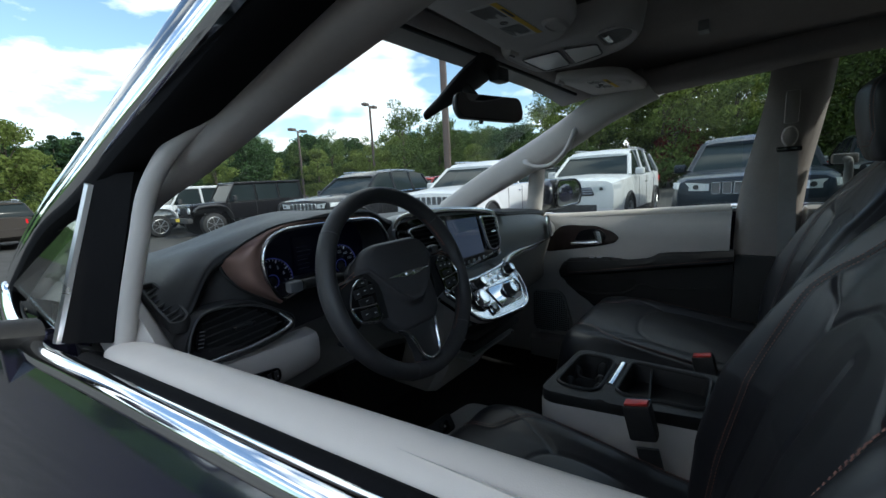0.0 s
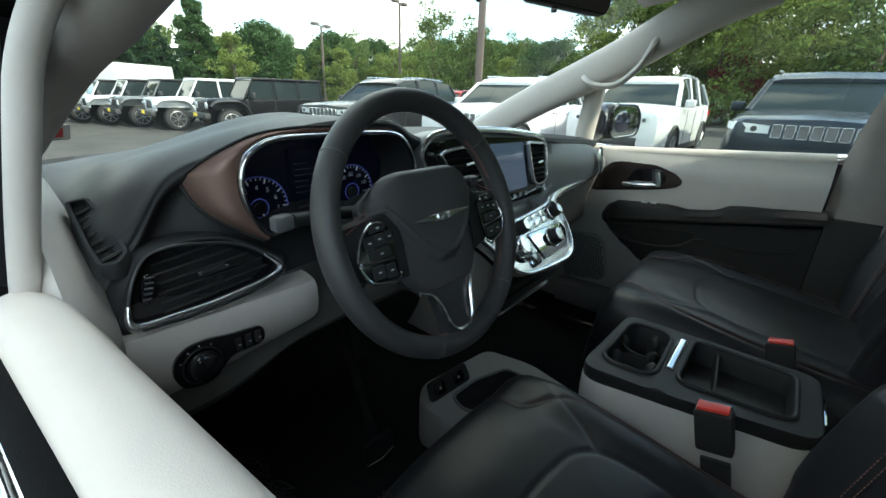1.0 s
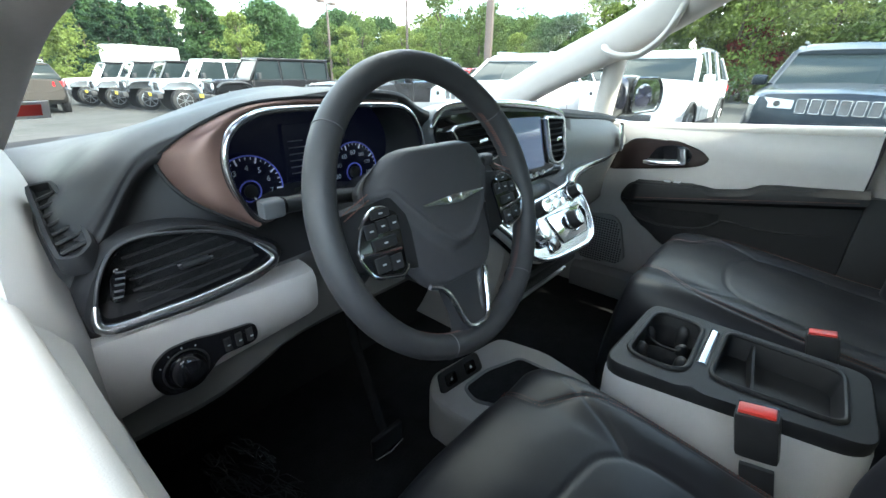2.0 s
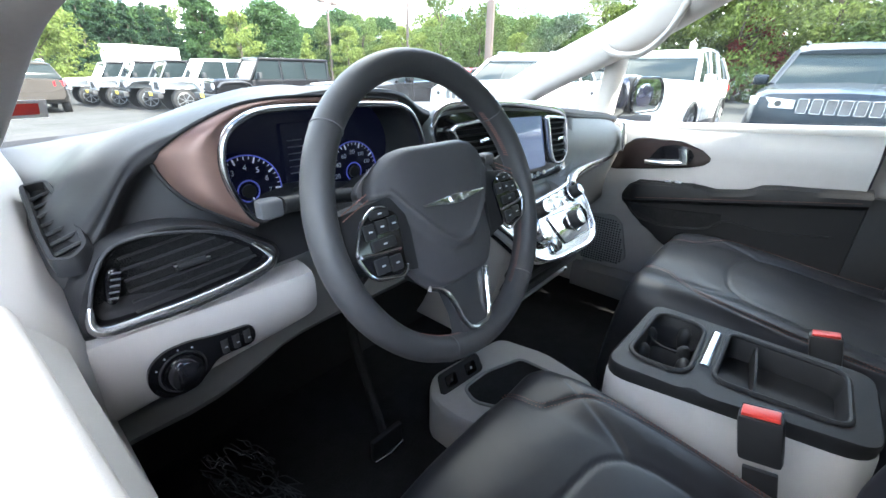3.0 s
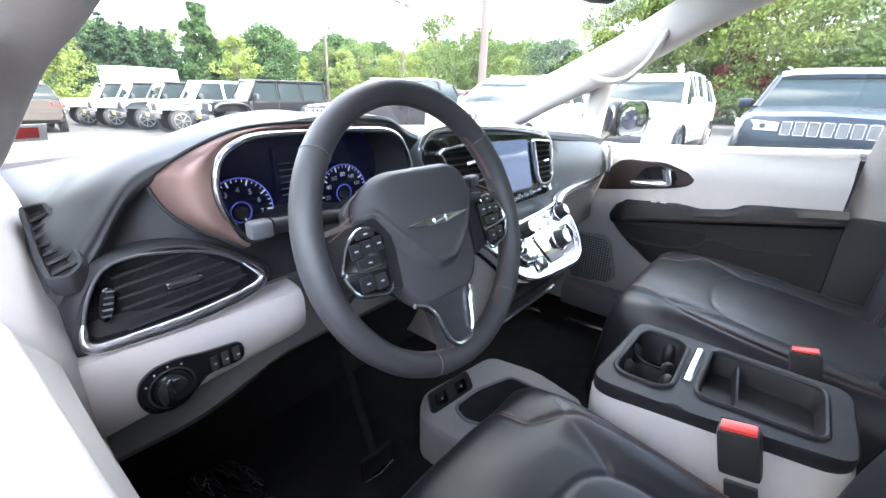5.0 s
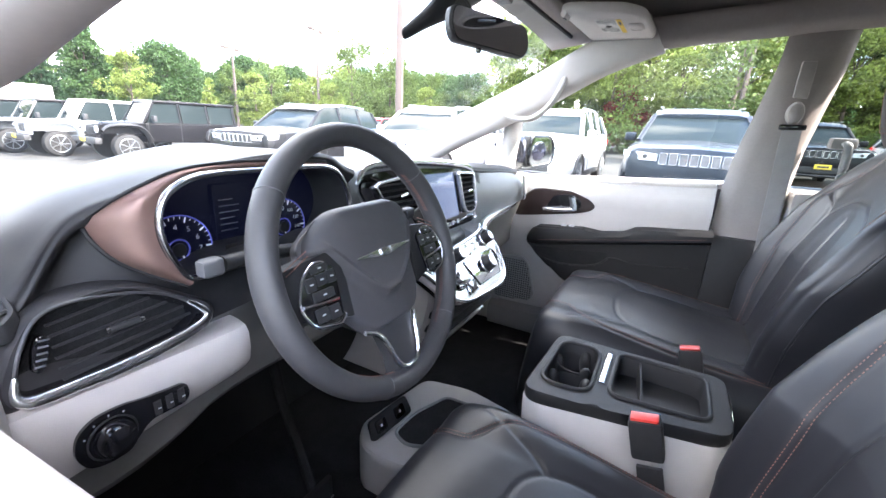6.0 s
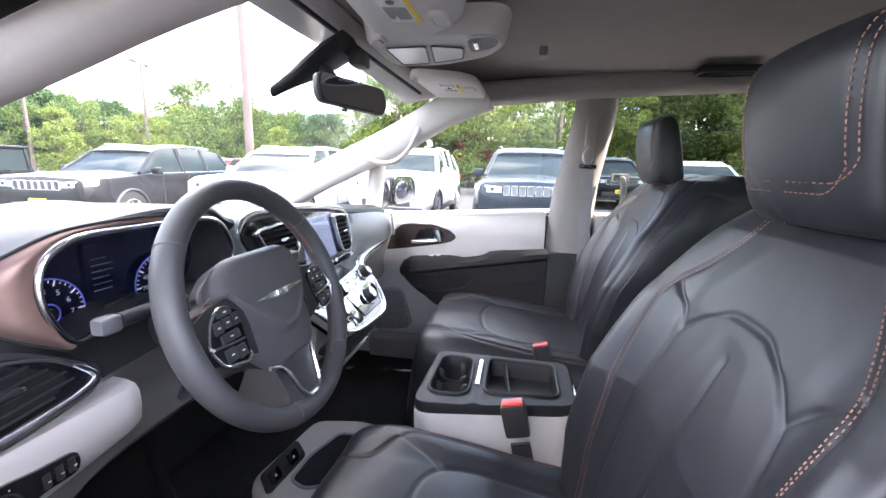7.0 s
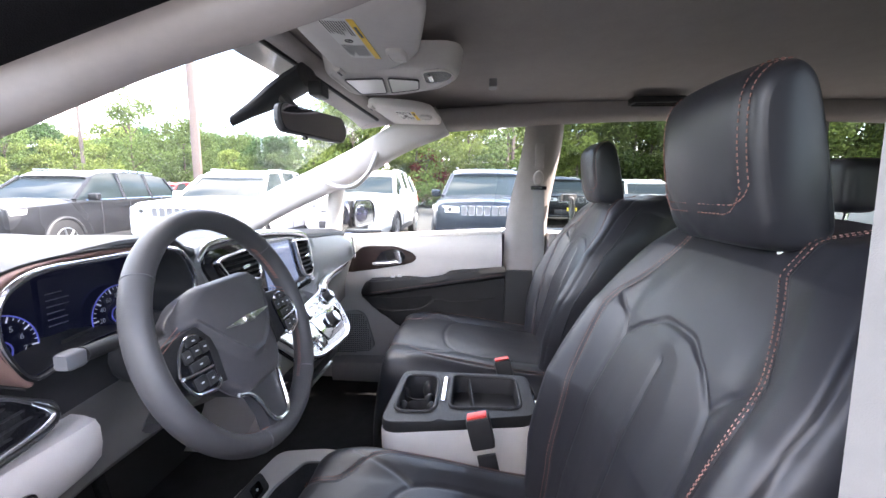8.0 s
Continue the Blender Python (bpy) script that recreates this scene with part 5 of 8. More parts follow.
def steering_wheel():
    w = thing("steering_wheel", "black leather steering wheel with bright spoke trim and copper stitching", "steering wheel", at=pose(-0.447, 0.004, 1.0447, -21, 0, 0))
    # local: x right, z up in the wheel's plane, -y towards the driver
    R = 0.1685
    pts = []
    for j in range(96):
        a = 2 * math.pi * j / 96
        pts.append(Vector((R * math.cos(a), 0.0, R * math.sin(a))))
    part("rim", tube(pts, 0.0150, 18, closed=True, up=Vector((0, 1, 0)), flat=1.22), M_RIMLEATHER, w, "black leather rim")
    for a in (142, 38, 250, 312):
        c, s = math.cos(radians(a)), math.sin(radians(a))
        q = Vector((R * c, 0.0, R * s))
        ring = [q + Vector((c * math.cos(b) * 0.0152, -math.sin(b) * 0.0185, s * math.cos(b) * 0.0152)) for b in (2 * math.pi * j / 28 for j in range(28))]
        part("rim_seam", tube(ring, 0.0007, 5, closed=True), M_CAPGREY, w)
    # hub pad: broad shoulders above, narrow rounded foot
    pad = round_poly([(-0.110, 0.022), (-0.106, 0.046), (-0.066, 0.076), (0.066, 0.076), (0.106, 0.046), (0.110, 0.022), (0.098, -0.012), (0.078, -0.060), (0.050, -0.094), (-0.050, -0.094), (-0.078, -0.060), (-0.098, -0.012)], 0.034, 9)

    def pad_y(a, b):
        """Depth of the pad's face: domed, with a sunk lower shield bounded by a soft ridge."""
        y = -0.012 - 0.004 * (1 - (a / 0.11) ** 2) + 0.05 * max(0.0, b - 0.02) ** 1.0 * 0.35 + 0.030 * (a / 0.11) ** 4
        edge = 0.030 - 0.076 * (1 - min(1.0, abs(a) / 0.082) ** 1.7)
        return y + 0.0095 * sstep(-0.003, 0.014, edge - b) - 0.0040 * math.exp(-((edge - b + 0.002) / 0.0045) ** 2)
    bm = bmesh.new()
    cen = Vector((0.0, -0.010))
    levels = [1.0, 0.985, 0.95] + [0.92 - 0.03 * i for i in range(30)]
    rows = []
    for k in (1.0, 1.0) + tuple(levels):
        row = []
        for a, b in pad:
            p, q = a * k, cen.y + (b - cen.y) * k
            row.append((p, q))
        rows.append(row)
    rings = []
    for i, row in enumerate(rows):
        if i == 0:
            rings.append([(p * 0.9, 0.045, q * 0.9) for p, q in row])
        elif i == 1:
            rings.append([(p, 0.010, q) for p, q in row])
        else:
            k = levels[i - 2]
            rings.append([(p, pad_y(p, q) + 0.016 * max(0.0, (k - 0.88) / 0.12) ** 2.5, q) for p, q in row])
    part("airbag_pad", loft(rings, bm=bm), M_PAD, w, "black airbag pad", smooth=2)
    # bright wing badge without lettering
    bd = bmesh.new()
    for s in (-1, 1):
        wing = [(0.008, -0.0050), (0.054, 0.0015), (0.056, 0.0035), (0.008, 0.0060)]
        plate([(s * a, b) for a, b in wing][::s], (0, -0.0165, 0.006), (1, 0, 0), (0, 0.02, 1), 0.003, 0.0008, bm=bd)
    plate(round_poly([(-0.011, -0.005), (0.011, -0.005), (0.011, 0.006), (-0.011, 0.006)], 0.004), (0, -0.0165, 0.006), (1, 0, 0), (0, 0.02, 1), 0.0045, 0.001, bm=bd)
    part("badge", bd, M_SILVER, w, "plain chrome wing badge")
    for s in (-1, 1):
        # side spokes with button pods
        sp = []
        for t in (0, 0.35, 0.7, 1.0):
            x = s * (0.070 + (R - 0.078) * t)
            h0, h1 = 0.034 - 0.010 * t, -0.060 + 0.024 * t
            y = -0.006 + 0.004 * t
            zc = (h0 + h1) / 2
            sp.append([(x, 0.024, h0), (x, y + 0.004, h0 - 0.004), (x, y, zc), (x, y + 0.004, h1 + 0.004), (x, 0.024, h1)])
        k = part("spoke", loft(sp), M_BLACKPL, w, "black side spoke")
        pod = round_poly([(s * 0.086, 0.012), (s * 0.112, 0.020), (s * 0.133, 0.008), (s * 0.147, -0.020), (s * 0.136, -0.044), (s * 0.100, -0.052), (s * 0.092, -0.044)], 0.010)
        cw = pod if s < 0 else pod[::-1]
        part("button_pod", plate(cw, (0, -0.0075, 0), (1, 0, 0), (0, 0, 1), 0.003), M_PIANO, k, "gloss black button pod")
        rim = round_poly([(s * 0.100, 0.020), (s * 0.116, 0.021), (s * 0.135, 0.008), (s * 0.149, -0.020), (s * 0.137, -0.046), (s * 0.100, -0.055), (s * 0.090, -0.048)], 0.010)
        part("pod_rim", tube([Vector((a, -0.0105, b)) for a, b in rim], 0.0021, 8), M_SILVER, k, "satin silver pod rim")
        part("pod_bridge", tube([(s * 0.094, -0.0110, -0.026), (s * 0.120, -0.0115, -0.024), (s * 0.143, -0.0110, -0.021)], 0.0022, 8), M_SILVER, k)
        for a, b, ww, hh in ((0.090, -0.006, 0.012, 0.015), (0.104, -0.005, 0.014, 0.013), (0.120, -0.008, 0.013, 0.015), (0.098, 0.010, 0.024, 0.009), (0.098, -0.021, 0.030, 0.011), (0.097, -0.046, 0.015, 0.016), (0.114, -0.044, 0.017, 0.016)):
            x0, x1 = sorted((s * a, s * (a + ww)))
            bt = part("wheel_button", box(x0, x1, -0.0135, -0.0090, b, b + hh, 0.0015), M_BLACKPL, k)
            part("button_mark", box((x0 + x1) / 2 - 0.0022, (x0 + x1) / 2 + 0.0022, -0.0141, -0.0134, b + hh / 2 - 0.0008, b + hh / 2 + 0.0008), M_PRINT, bt)
    # lower spoke with a bright surround, widening into the rim
    part("lower_spoke", loft([[(-ww, 0.016, z), (-ww, y + 0.003, z), (-ww * 0.8, y, z), (ww * 0.8, y, z), (ww, y + 0.003, z), (ww, 0.016, z)] for z, ww, y in ((-0.070, 0.046, 0.0), (-0.10, 0.034, -0.003), (-0.13, 0.028, -0.004), (-0.150, 0.030, -0.006), (-0.168, 0.044, -0.004))]), M_STEEL, w, "dark grey lower spoke")
    loop = smooth_path([(-0.060, 0.000, -0.084), (-0.045, -0.002, -0.091), (-0.036, -0.005, -0.104), (-0.026, -0.007, -0.138), (-0.016, -0.009, -0.150), (0.0, -0.009, -0.152), (0.012, -0.009, -0.150), (0.022, -0.008, -0.138), (0.031, -0.006, -0.108), (0.040, -0.003, -0.090)], 5)
    part("spoke_trim", tube(loop, 0.0036, 8), M_SILVER, w, "bright chrome spoke trim")
    # leather gussets where the spokes meet the rim, and copper stitching
    for a0, a1 in ((234, 258), (304, 346), (16, 44)):
        st = bmesh.new()
        n = int(abs(a1 - a0) * 0.75)
        for i in range(n):
            a = radians(a0 + (a1 - a0) * i / n)
            for rr, dy in ((R - 0.0150, 0.000),):
                c = Vector((rr * math.cos(a), dy, rr * math.sin(a)))
                tube([c + Vector((0, -0.003, 0)), c + Vector((math.sin(a) * -0.003, 0.003, math.cos(a) * 0.003))], 0.0007, 4, bm=st)
        part("stitching", st, M_STITCH, w, "copper thread")
    for s in (-1, 1):
        st = bmesh.new()
        for i in range(9):
            for off in (0.0, 0.006):
                a, b = s * (0.112 + 0.0040 * i), 0.030 - 0.0016 * i + off
                tube([(a, -0.0035 + 0.02 * off, b), (a + s * 0.0026, -0.0033 + 0.02 * off, b - 0.0012)], 0.0007, 4, bm=st)
        part("stitching", st, M_STITCH, w, "copper thread")


steering_wheel()

# ---------------------------------------------------------------- seats


def seg_dist(px, py, line):
    best = 1e9
    for (ax, ay), (bx, by) in zip(line, line[1:]):
        dx, dy = bx - ax, by - ay
        t = ((px - ax) * dx + (py - ay) * dy) / (dx * dx + dy * dy + 1e-12)
        t = min(1, max(0, t))
        d = math.hypot(px - ax - t * dx, py - ay - t * dy)
        best = min(best, d)
    return best


def path2(pts, n=8):
    return [(p.x, p.y) for p in smooth_path([(a, b, 0) for a, b in pts], n)]


BACK = [(0.0, -0.470, 0.640), (0.2, -0.495, 0.755), (0.45, -0.535, 0.905), (0.7, -0.595, 1.055), (0.88, -0.650, 1.165), (0.96, -0.680, 1.203), (1.0, -0.702, 1.216)]
BACK_W = [(0.0, 0.225), (0.3, 0.258), (0.55, 0.272), (0.75, 0.262), (0.9, 0.225), (1.0, 0.175)]


def back_front(xn, v):
    """Front of the backrest at xn (-1..1 across) and v (0..1 up), and its side bolsters."""
    y, z = lerp_table(BACK, v)
    w = lerp_table(BACK_W, v)[0]
    a = abs(xn)
    bol = 0.072 * sstep(0.50, 0.92, a) * math.sin(math.pi * min(1, max(0, 0.20 + v * 0.82))) ** 1.1
    edge = 0.10 * (1 - max(0.0, 1 - a ** 7) ** 0.5)
    crown = -0.012 * (1 - a * a)
    top = 0.05 * sstep(0.93, 1.0, v) ** 2
    return Vector((xn * w, y + bol - edge + crown - top, z))


def cush_top(xn, v):
    """Top of the cushion: v 0 at the back, 1 under the front edge."""
    y = -0.525 + 0.50 * min(v, 0.86) / 0.86 + 0.035 * math.sin(math.pi / 2 * min(1, max(0, (v - 0.80) / 0.2)))
    z = 0.655 + 0.045 * sstep(0, 0.75, v) - 0.15 * sstep(0.82, 1.0, v) ** 1.3
    w = 0.286 - 0.02 * sstep(0.75, 1.0, v)
    a = abs(xn)
    bol = 0.022 * sstep(0.50, 0.85, a) * (1 - sstep(0.75, 0.95, v))
    edge = 0.13 * (1 - max(0.0, 1 - a ** 7) ** 0.5)
    return Vector((xn * w, y, z + bol - edge + 0.010 * (1 - a * a)))


BACK_SEAMS = [path2([(0.58, 0.985), (0.51, 0.94), (0.472, 0.90), (0.487, 0.862), (0.545, 0.82), (0.615, 0.782), (0.680, 0.752), (0.712, 0.715), (0.712, 0.66), (0.69, 0.56), (0.665, 0.40), (0.64, 0.18), (0.62, 0.0)]),
              path2([(0.0, 0.736), (0.10, 0.735), (0.17, 0.729), (0.27, 0.700), (0.37, 0.660), (0.45, 0.628)]) + path2([(0.45, 0.628), (0.485, 0.55), (0.505, 0.44), (0.515, 0.30), (0.51, 0.0)]),
              path2([(0.45, 0.628), (0.51, 0.668), (0.59, 0.708), (0.68, 0.748)]),
              path2([(0.90, 0.95), (0.90, 0.80), (0.925, 0.62), (0.93, 0.40), (0.91, 0.10)]),
              path2([(0.0, 0.64), (0.0, 0.25)])]
CUSH_SEAMS = [path2([(0.80, 0.02), (0.81, 0.35), (0.79, 0.58), (0.72, 0.69), (0.55, 0.76), (0.48, 0.80), (0.44, 0.99)]),
              path2([(0.0, 0.61), (0.20, 0.60), (0.40, 0.575), (0.52, 0.50), (0.55, 0.35), (0.52, 0.02)]),
              path2([(0.50, 0.53), (0.58, 0.58), (0.66, 0.66), (0.76, 0.765)])]


def pad_mesh(fn, seams, sx, sy, thick, nu, nv, puff=0.0035):
    """A padded cover: fn gives the surface, seams press grooves into it, and the sides are closed behind."""
    bm = bmesh.new()
    rows = []
    for j in range(nv):
        v = j / (nv - 1)
        row = []
        for i in range(nu):
            q = 2 * i / (nu - 1) - 1
            xn = math.copysign(1 - (1 - abs(q)) ** 1.25, q)
            p = fn(xn, v)
            e = 0.012
            du = fn(min(1, xn + e), v) - fn(max(-1, xn - e), v)
            dv = fn(xn, min(1, v + e)) - fn(xn, max(0, v - e))
            n = du.cross(dv)
            n = n.normalized() if n.length > 1e-9 else -Vector(thick).normalized()
            if n.dot(Vector(thick)) > 0:
                n = -n
            d = min(seg_dist(abs(xn) * sx, v * sy, [(a * sx, b * sy) for a, b in s]) for s in seams)
            k = -0.0036 * math.exp(-(d / 0.0036) ** 2) + puff * (1 - math.exp(-(d / 0.05) ** 2))
            k += 0.0014 * noise.noise(Vector((xn * 3, v * 5, sx * 9))) + 0.0004 * noise.noise(Vector((xn * 9, v * 13, sx * 5)))
            row.append(bm.verts.new(p + n * k))
        rows.append(row)
    for a, b in zip(rows, rows[1:]):
        for i in range(nu - 1):
            bm.faces.new((a[i], a[i + 1], b[i + 1], b[i]))
    # close behind
    border = rows[0][:] + [r[-1] for r in rows[1:]] + rows[-1][-2::-1] + [r[0] for r in rows[-2:0:-1]]
    c = sum((v.co for v in border), Vector()) / len(border)
    inner = [bm.verts.new(v.co + Vector(thick) + (c - v.co) * 0.06) for v in border]
    k = len(border)
    for i in range(k):
        bm.faces.new((border[i], border[(i + 1) % k], inner[(i + 1) % k], inner[i]))
    bm.faces.new(inner)
    return bm


def stitch_rows(fn, seams, side, gap=0.0042, step=0.0052, lift=0.0020):
    """Two rows of short thread stitches beside each seam, on the half given by side."""
    bm = bmesh.new()
    for s in seams:
        run = []
        for (a0, b0), (a1, b1) in zip(s, s[1:]):
            a0, a1 = side * a0, side * a1
            n = max(1, int((fn(a1, b1) - fn(a0, b0)).length / 0.0013))
            run += [(a0 + (a1 - a0) * i / n, b0 + (b1 - b0) * i / n) for i in range(n)]
        pts = [fn(*q) for q in run]
        i = 0
        while i + 3 < len(pts):
            q = run[i]
            du = fn(q[0] + 0.01, q[1]) - fn(q[0] - 0.01, q[1])
            dv = fn(q[0], q[1] + 0.01) - fn(q[0], q[1] - 0.01)
            nrm = du.cross(dv).normalized()
            if nrm.y + nrm.z < 0:
                nrm = -nrm
            d = (pts[i + 2] - pts[i]).normalized()
            sd = d.cross(nrm).normalized()
            for o in (-1, 1):
                c = pts[i] + sd * (gap * o) + nrm * lift
                tube([c, c + d * step * 0.58], 0.0007, 4, bm=bm)
            j = i + 1
            while j < len(pts) and (pts[j] - pts[i]).length < step:
                j += 1
            i = j
    return bm


def seat(x, y, z, cush, label, group="front seats"):
    """A front seat; cush slides the cushion on its base."""
    s = thing("car_seat", label, "car seat", group, at=pose(x, y, z))
    cushion = lambda xn, v: cush_top(xn, v) + Vector((0, cush * v, 0))
    bm = pad_mesh(back_front, BACK_SEAMS, 0.26, 0.60, (0, -0.11, -0.02), 164, 176)
    part("backrest", bm, M_LEATHER, s, "black leather backrest with stitched panels", smooth=2)
    bm = pad_mesh(cushion, CUSH_SEAMS, 0.26, 0.58, (0, 0, -0.09), 120, 130)
    part("cushion", bm, M_LEATHER, s, "black leather cushion with stitched panels", smooth=2)
    for k in (-1, 1):
        part("backrest_stitching", stitch_rows(back_front, BACK_SEAMS[:1], k), M_STITCH, s, "copper double stitching")
        part("cushion_stitching", stitch_rows(cushion, CUSH_SEAMS[:1], k), M_STITCH, s, "copper double stitching")
    # piping on the outer edge
    for k in (-1, 1):
        pp = [back_front(k * 0.985, 0.05 + 0.86 * i / 30) for i in range(31)]
        part("piping", tube(pp, 0.0035, 6), M_LEATHER, s)
    # back shell and base
    part("back_shell", loft([[(w * math.cos(a), y - 0.135 + 0.03 * math.sin(a), z) for a in (math.pi * j / 8 + math.pi for j in range(9))] + [(w * 0.9, y - 0.07, z), (-w * 0.9, y - 0.07, z)] for y, z, w in ((-0.47, 0.62, 0.19), (-0.53, 0.90, 0.23), (-0.62, 1.08, 0.225), (-0.69, 1.17, 0.17))]), M_BLACKPL, s, "black seat back shell")
    part("side_trim", box(-0.235, 0.235, -0.50, -0.06, 0.40, 0.58, 0.03), M_BLACKPL, s, "black seat base trim")
    # headrest: a padded block leaning back at the top, with stitched cheeks
    DY, DZ, cy, cz, hw = 0.086, -0.031, -0.755, 1.31, 0.104
    front = [(-0.705, 1.215), (-0.680, 1.222), (-0.668, 1.25), (-0.665, 1.29), (-0.670, 1.342), (-0.687, 1.388), (-0.727, 1.413), (-0.778, 1.419)]
    rear = [(-0.822, 1.404), (-0.838, 1.365), (-0.842, 1.30), (-0.838, 1.24), (-0.815, 1.218), (-0.76, 1.212)]
    ring_of = lambda pts: [(cy + (p.x - cy) * 0.56, p.y) for p in smooth_path([(a, b, 0) for a, b in pts], 4)]
    prof = ring_of(front + rear + front[:1])[:-1]

    def head(t, a, b, lift=0.0):
        k = max(0.02, 1 - abs(t) ** 9) ** 0.42
        dd = abs(abs(t) * hw - (0.088 if b > 1.285 else 0.088 - 1.2 * (1.285 - b)))
        seam = -0.003 * math.exp(-(dd / 0.004) ** 2) if a > cy and b < 1.41 else 0.0
        thin = 1 - 0.45 * t * t if a < cy else 1.0
        y = cy + (a - cy + seam) * (0.64 + 0.36 * k) * thin - 0.012 * t * t + DY + 0.19 * (b - 1.25)
        q = Vector((t * hw * (0.97 if b < 1.23 else 1.0), y, cz + (b - cz) * (0.79 + 0.21 * k) * 0.96 + DZ))
        return q + Vector((0, a - cy, b - cz)).normalized() * lift
    h = part("headrest", loft([[head(math.sin(q * math.pi / 2), a, b) for a, b in prof] for q in (-1 + i / 20 for i in range(41))]), M_LEATHER, s, "black leather headrest with copper stitching", smooth=2)
    side = [p for p in ring_of(front) if p[1] > 1.286]
    for k in (-1, 1):
        st = bmesh.new()
        for off in (-0.045, 0.045):
            line = [(k * (0.846 + off), a, b) for a, b in side[::-1]]
            a0, b0 = side[0]
            for i in range(1, 13):
                w = math.pi / 2 * i / 12
                line.append((k * ((0.60 + off) + 0.246 * math.cos(w)), a0, b0 - (0.030 - 0.12 * off) * math.sin(w)))
            line.append((0.0, a0, b0 - (0.030 - 0.12 * off)))
            pts = [head(*p, lift=0.0016) for p in line]
            dense = [p.lerp(q, i / 8) for p, q in zip(pts, pts[1:]) for i in range(8)]
            acc = 0.0
            for p, q in zip(dense, dense[1:]):
                acc += (q - p).length
                if acc > 0.0062 and (q - p).length > 1e-5:
                    acc = 0.0
                    d = (q - p).normalized() * 0.0019
                    tube([p - d, p + d], 0.0008, 4, bm=st)
        part("headrest_stitching", st, M_STITCH, h, "copper double stitching")
    for k in (-1, 1):
        part("headrest_post", tube([(k * 0.075, -0.675, 1.14), (k * 0.075, -0.680, 1.225)], 0.0050, 12), M_SATIN, s, "steel post")
        part("post_collar", disc((k * 0.075, -0.678, 1.194), (0, -0.2, 1), 0.016, 0.012, 20), M_PIANO, s)
    return s


seat(-0.465, 0, 0, -0.035, "black leather driver seat with copper stitching, upright")
seat(0.43, -0.100, 0.022, 0.055, "black leather passenger seat with copper stitching, beside console")


def buckle(x, y, z, rx, rz):
    b = thing("seat_belt_buckle", "black seat belt buckle with red release button", "buckle", "seat belt buckles", at=pose(x, y, z, rx, 0, rz))
    part("body", box(-0.016, 0.016, -0.025, 0.025, -0.070, 0.0, 0.007), M_BLACKPL, b)
    part("button", box(-0.011, 0.011, -0.021, 0.021, -0.004, 0.004, 0.003), M_RED, b, "red release button")
    part("slot", box(0.0115, 0.0155, -0.022, 0.022, -0.002, 0.0015, 0.0), M_PIANO, b)
    part("strap", box(-0.004, 0.004, -0.020, 0.020, -0.30, -0.09, 0.002), M_BLACKPL, b, "dark webbing strap")


buckle(-0.212, -0.355, 0.782, -14, 0)
buckle(0.190, -0.432, 0.737, -14, 0)


def rear_seat():
    s = thing("second_row_chair", "black leather second-row seat behind the driver", "car seat")
    k = lambda p: p
    rings = []
    for y, z, w in ((-1.30, 0.62, 0.24), (-1.36, 0.85, 0.255), (-1.44, 1.05, 0.24), (-1.49, 1.13, 0.20)):
        rings.append([(w * math.copysign(abs(math.cos(a)) ** 0.6, math.cos(a)), y + 0.07 * math.copysign(abs(math.sin(a)) ** 0.7, math.sin(a)), z) for a in (2 * math.pi * j / 20 for j in range(20))])
    part("backrest", loft(rings), M_LEATHER, s)
    part("cushion", box(-0.25, 0.25, -1.30, -0.82, 0.52, 0.66, 0.05, 3), M_LEATHER, s)
    part("base", box(-0.22, 0.22, -1.28, -0.86, 0.33, 0.53, 0.02), M_BLACKPL, s)
    part("headrest", box(-0.13, 0.13, -1.58, -1.46, 1.19, 1.36, 0.045, 4), M_LEATHER, s)
    for q in (-1, 1):
        part("headrest_post", tube([(q * 0.07, -1.50, 1.08), (q * 0.07, -1.52, 1.22)], 0.007, 8), M_CHROME, s)
    return s


r1 = rear_seat()
r1.matrix_basis = pose(-0.44, 0.0, 0.0)
r2 = copy_thing(r1, pose(0.46, 0, 0))
tagged(r2, "black leather second-row seat behind the passenger")

# ---------------------------------------------------------------- centre console
con = thing("centre_console", "black topped pale grey centre console with cup holders", "console")
CX, CY0, CY1, CZ = -0.03, -0.50, -0.135, 0.735
outer = [(CX + a, b) for a, b in round_poly([(-0.150, CY1), (0.122, CY1 - 0.012), (0.118, CY0), (-0.086, CY0)], 0.05, 6)]


def ring_z(poly, z, k=1.0, cx=CX - 0.01, cy=-0.31):
    return [(cx + (a - cx) * k, cy + (b - cy) * k, z) for a, b in poly]


flare = lambda ring, d: [(a - d * sstep(CX + 0.02, CX - 0.08, a) * sstep(-0.13, -0.24, b), b, z) for a, b, z in ring]
part("body", loft([flare(ring_z(outer, 0.34, 0.96), 0.045), flare(ring_z(outer, 0.56, 1.0), 0.045), flare(ring_z(outer, 0.63, 1.0), 0.038), flare(ring_z(outer, 0.675, 1.01), 0.020), flare(ring_z(outer, 0.702, 1.01), 0.004), ring_z(outer, 0.708, 0.99)], caps=False), M_BEIGE, con, "pale grey console sides")
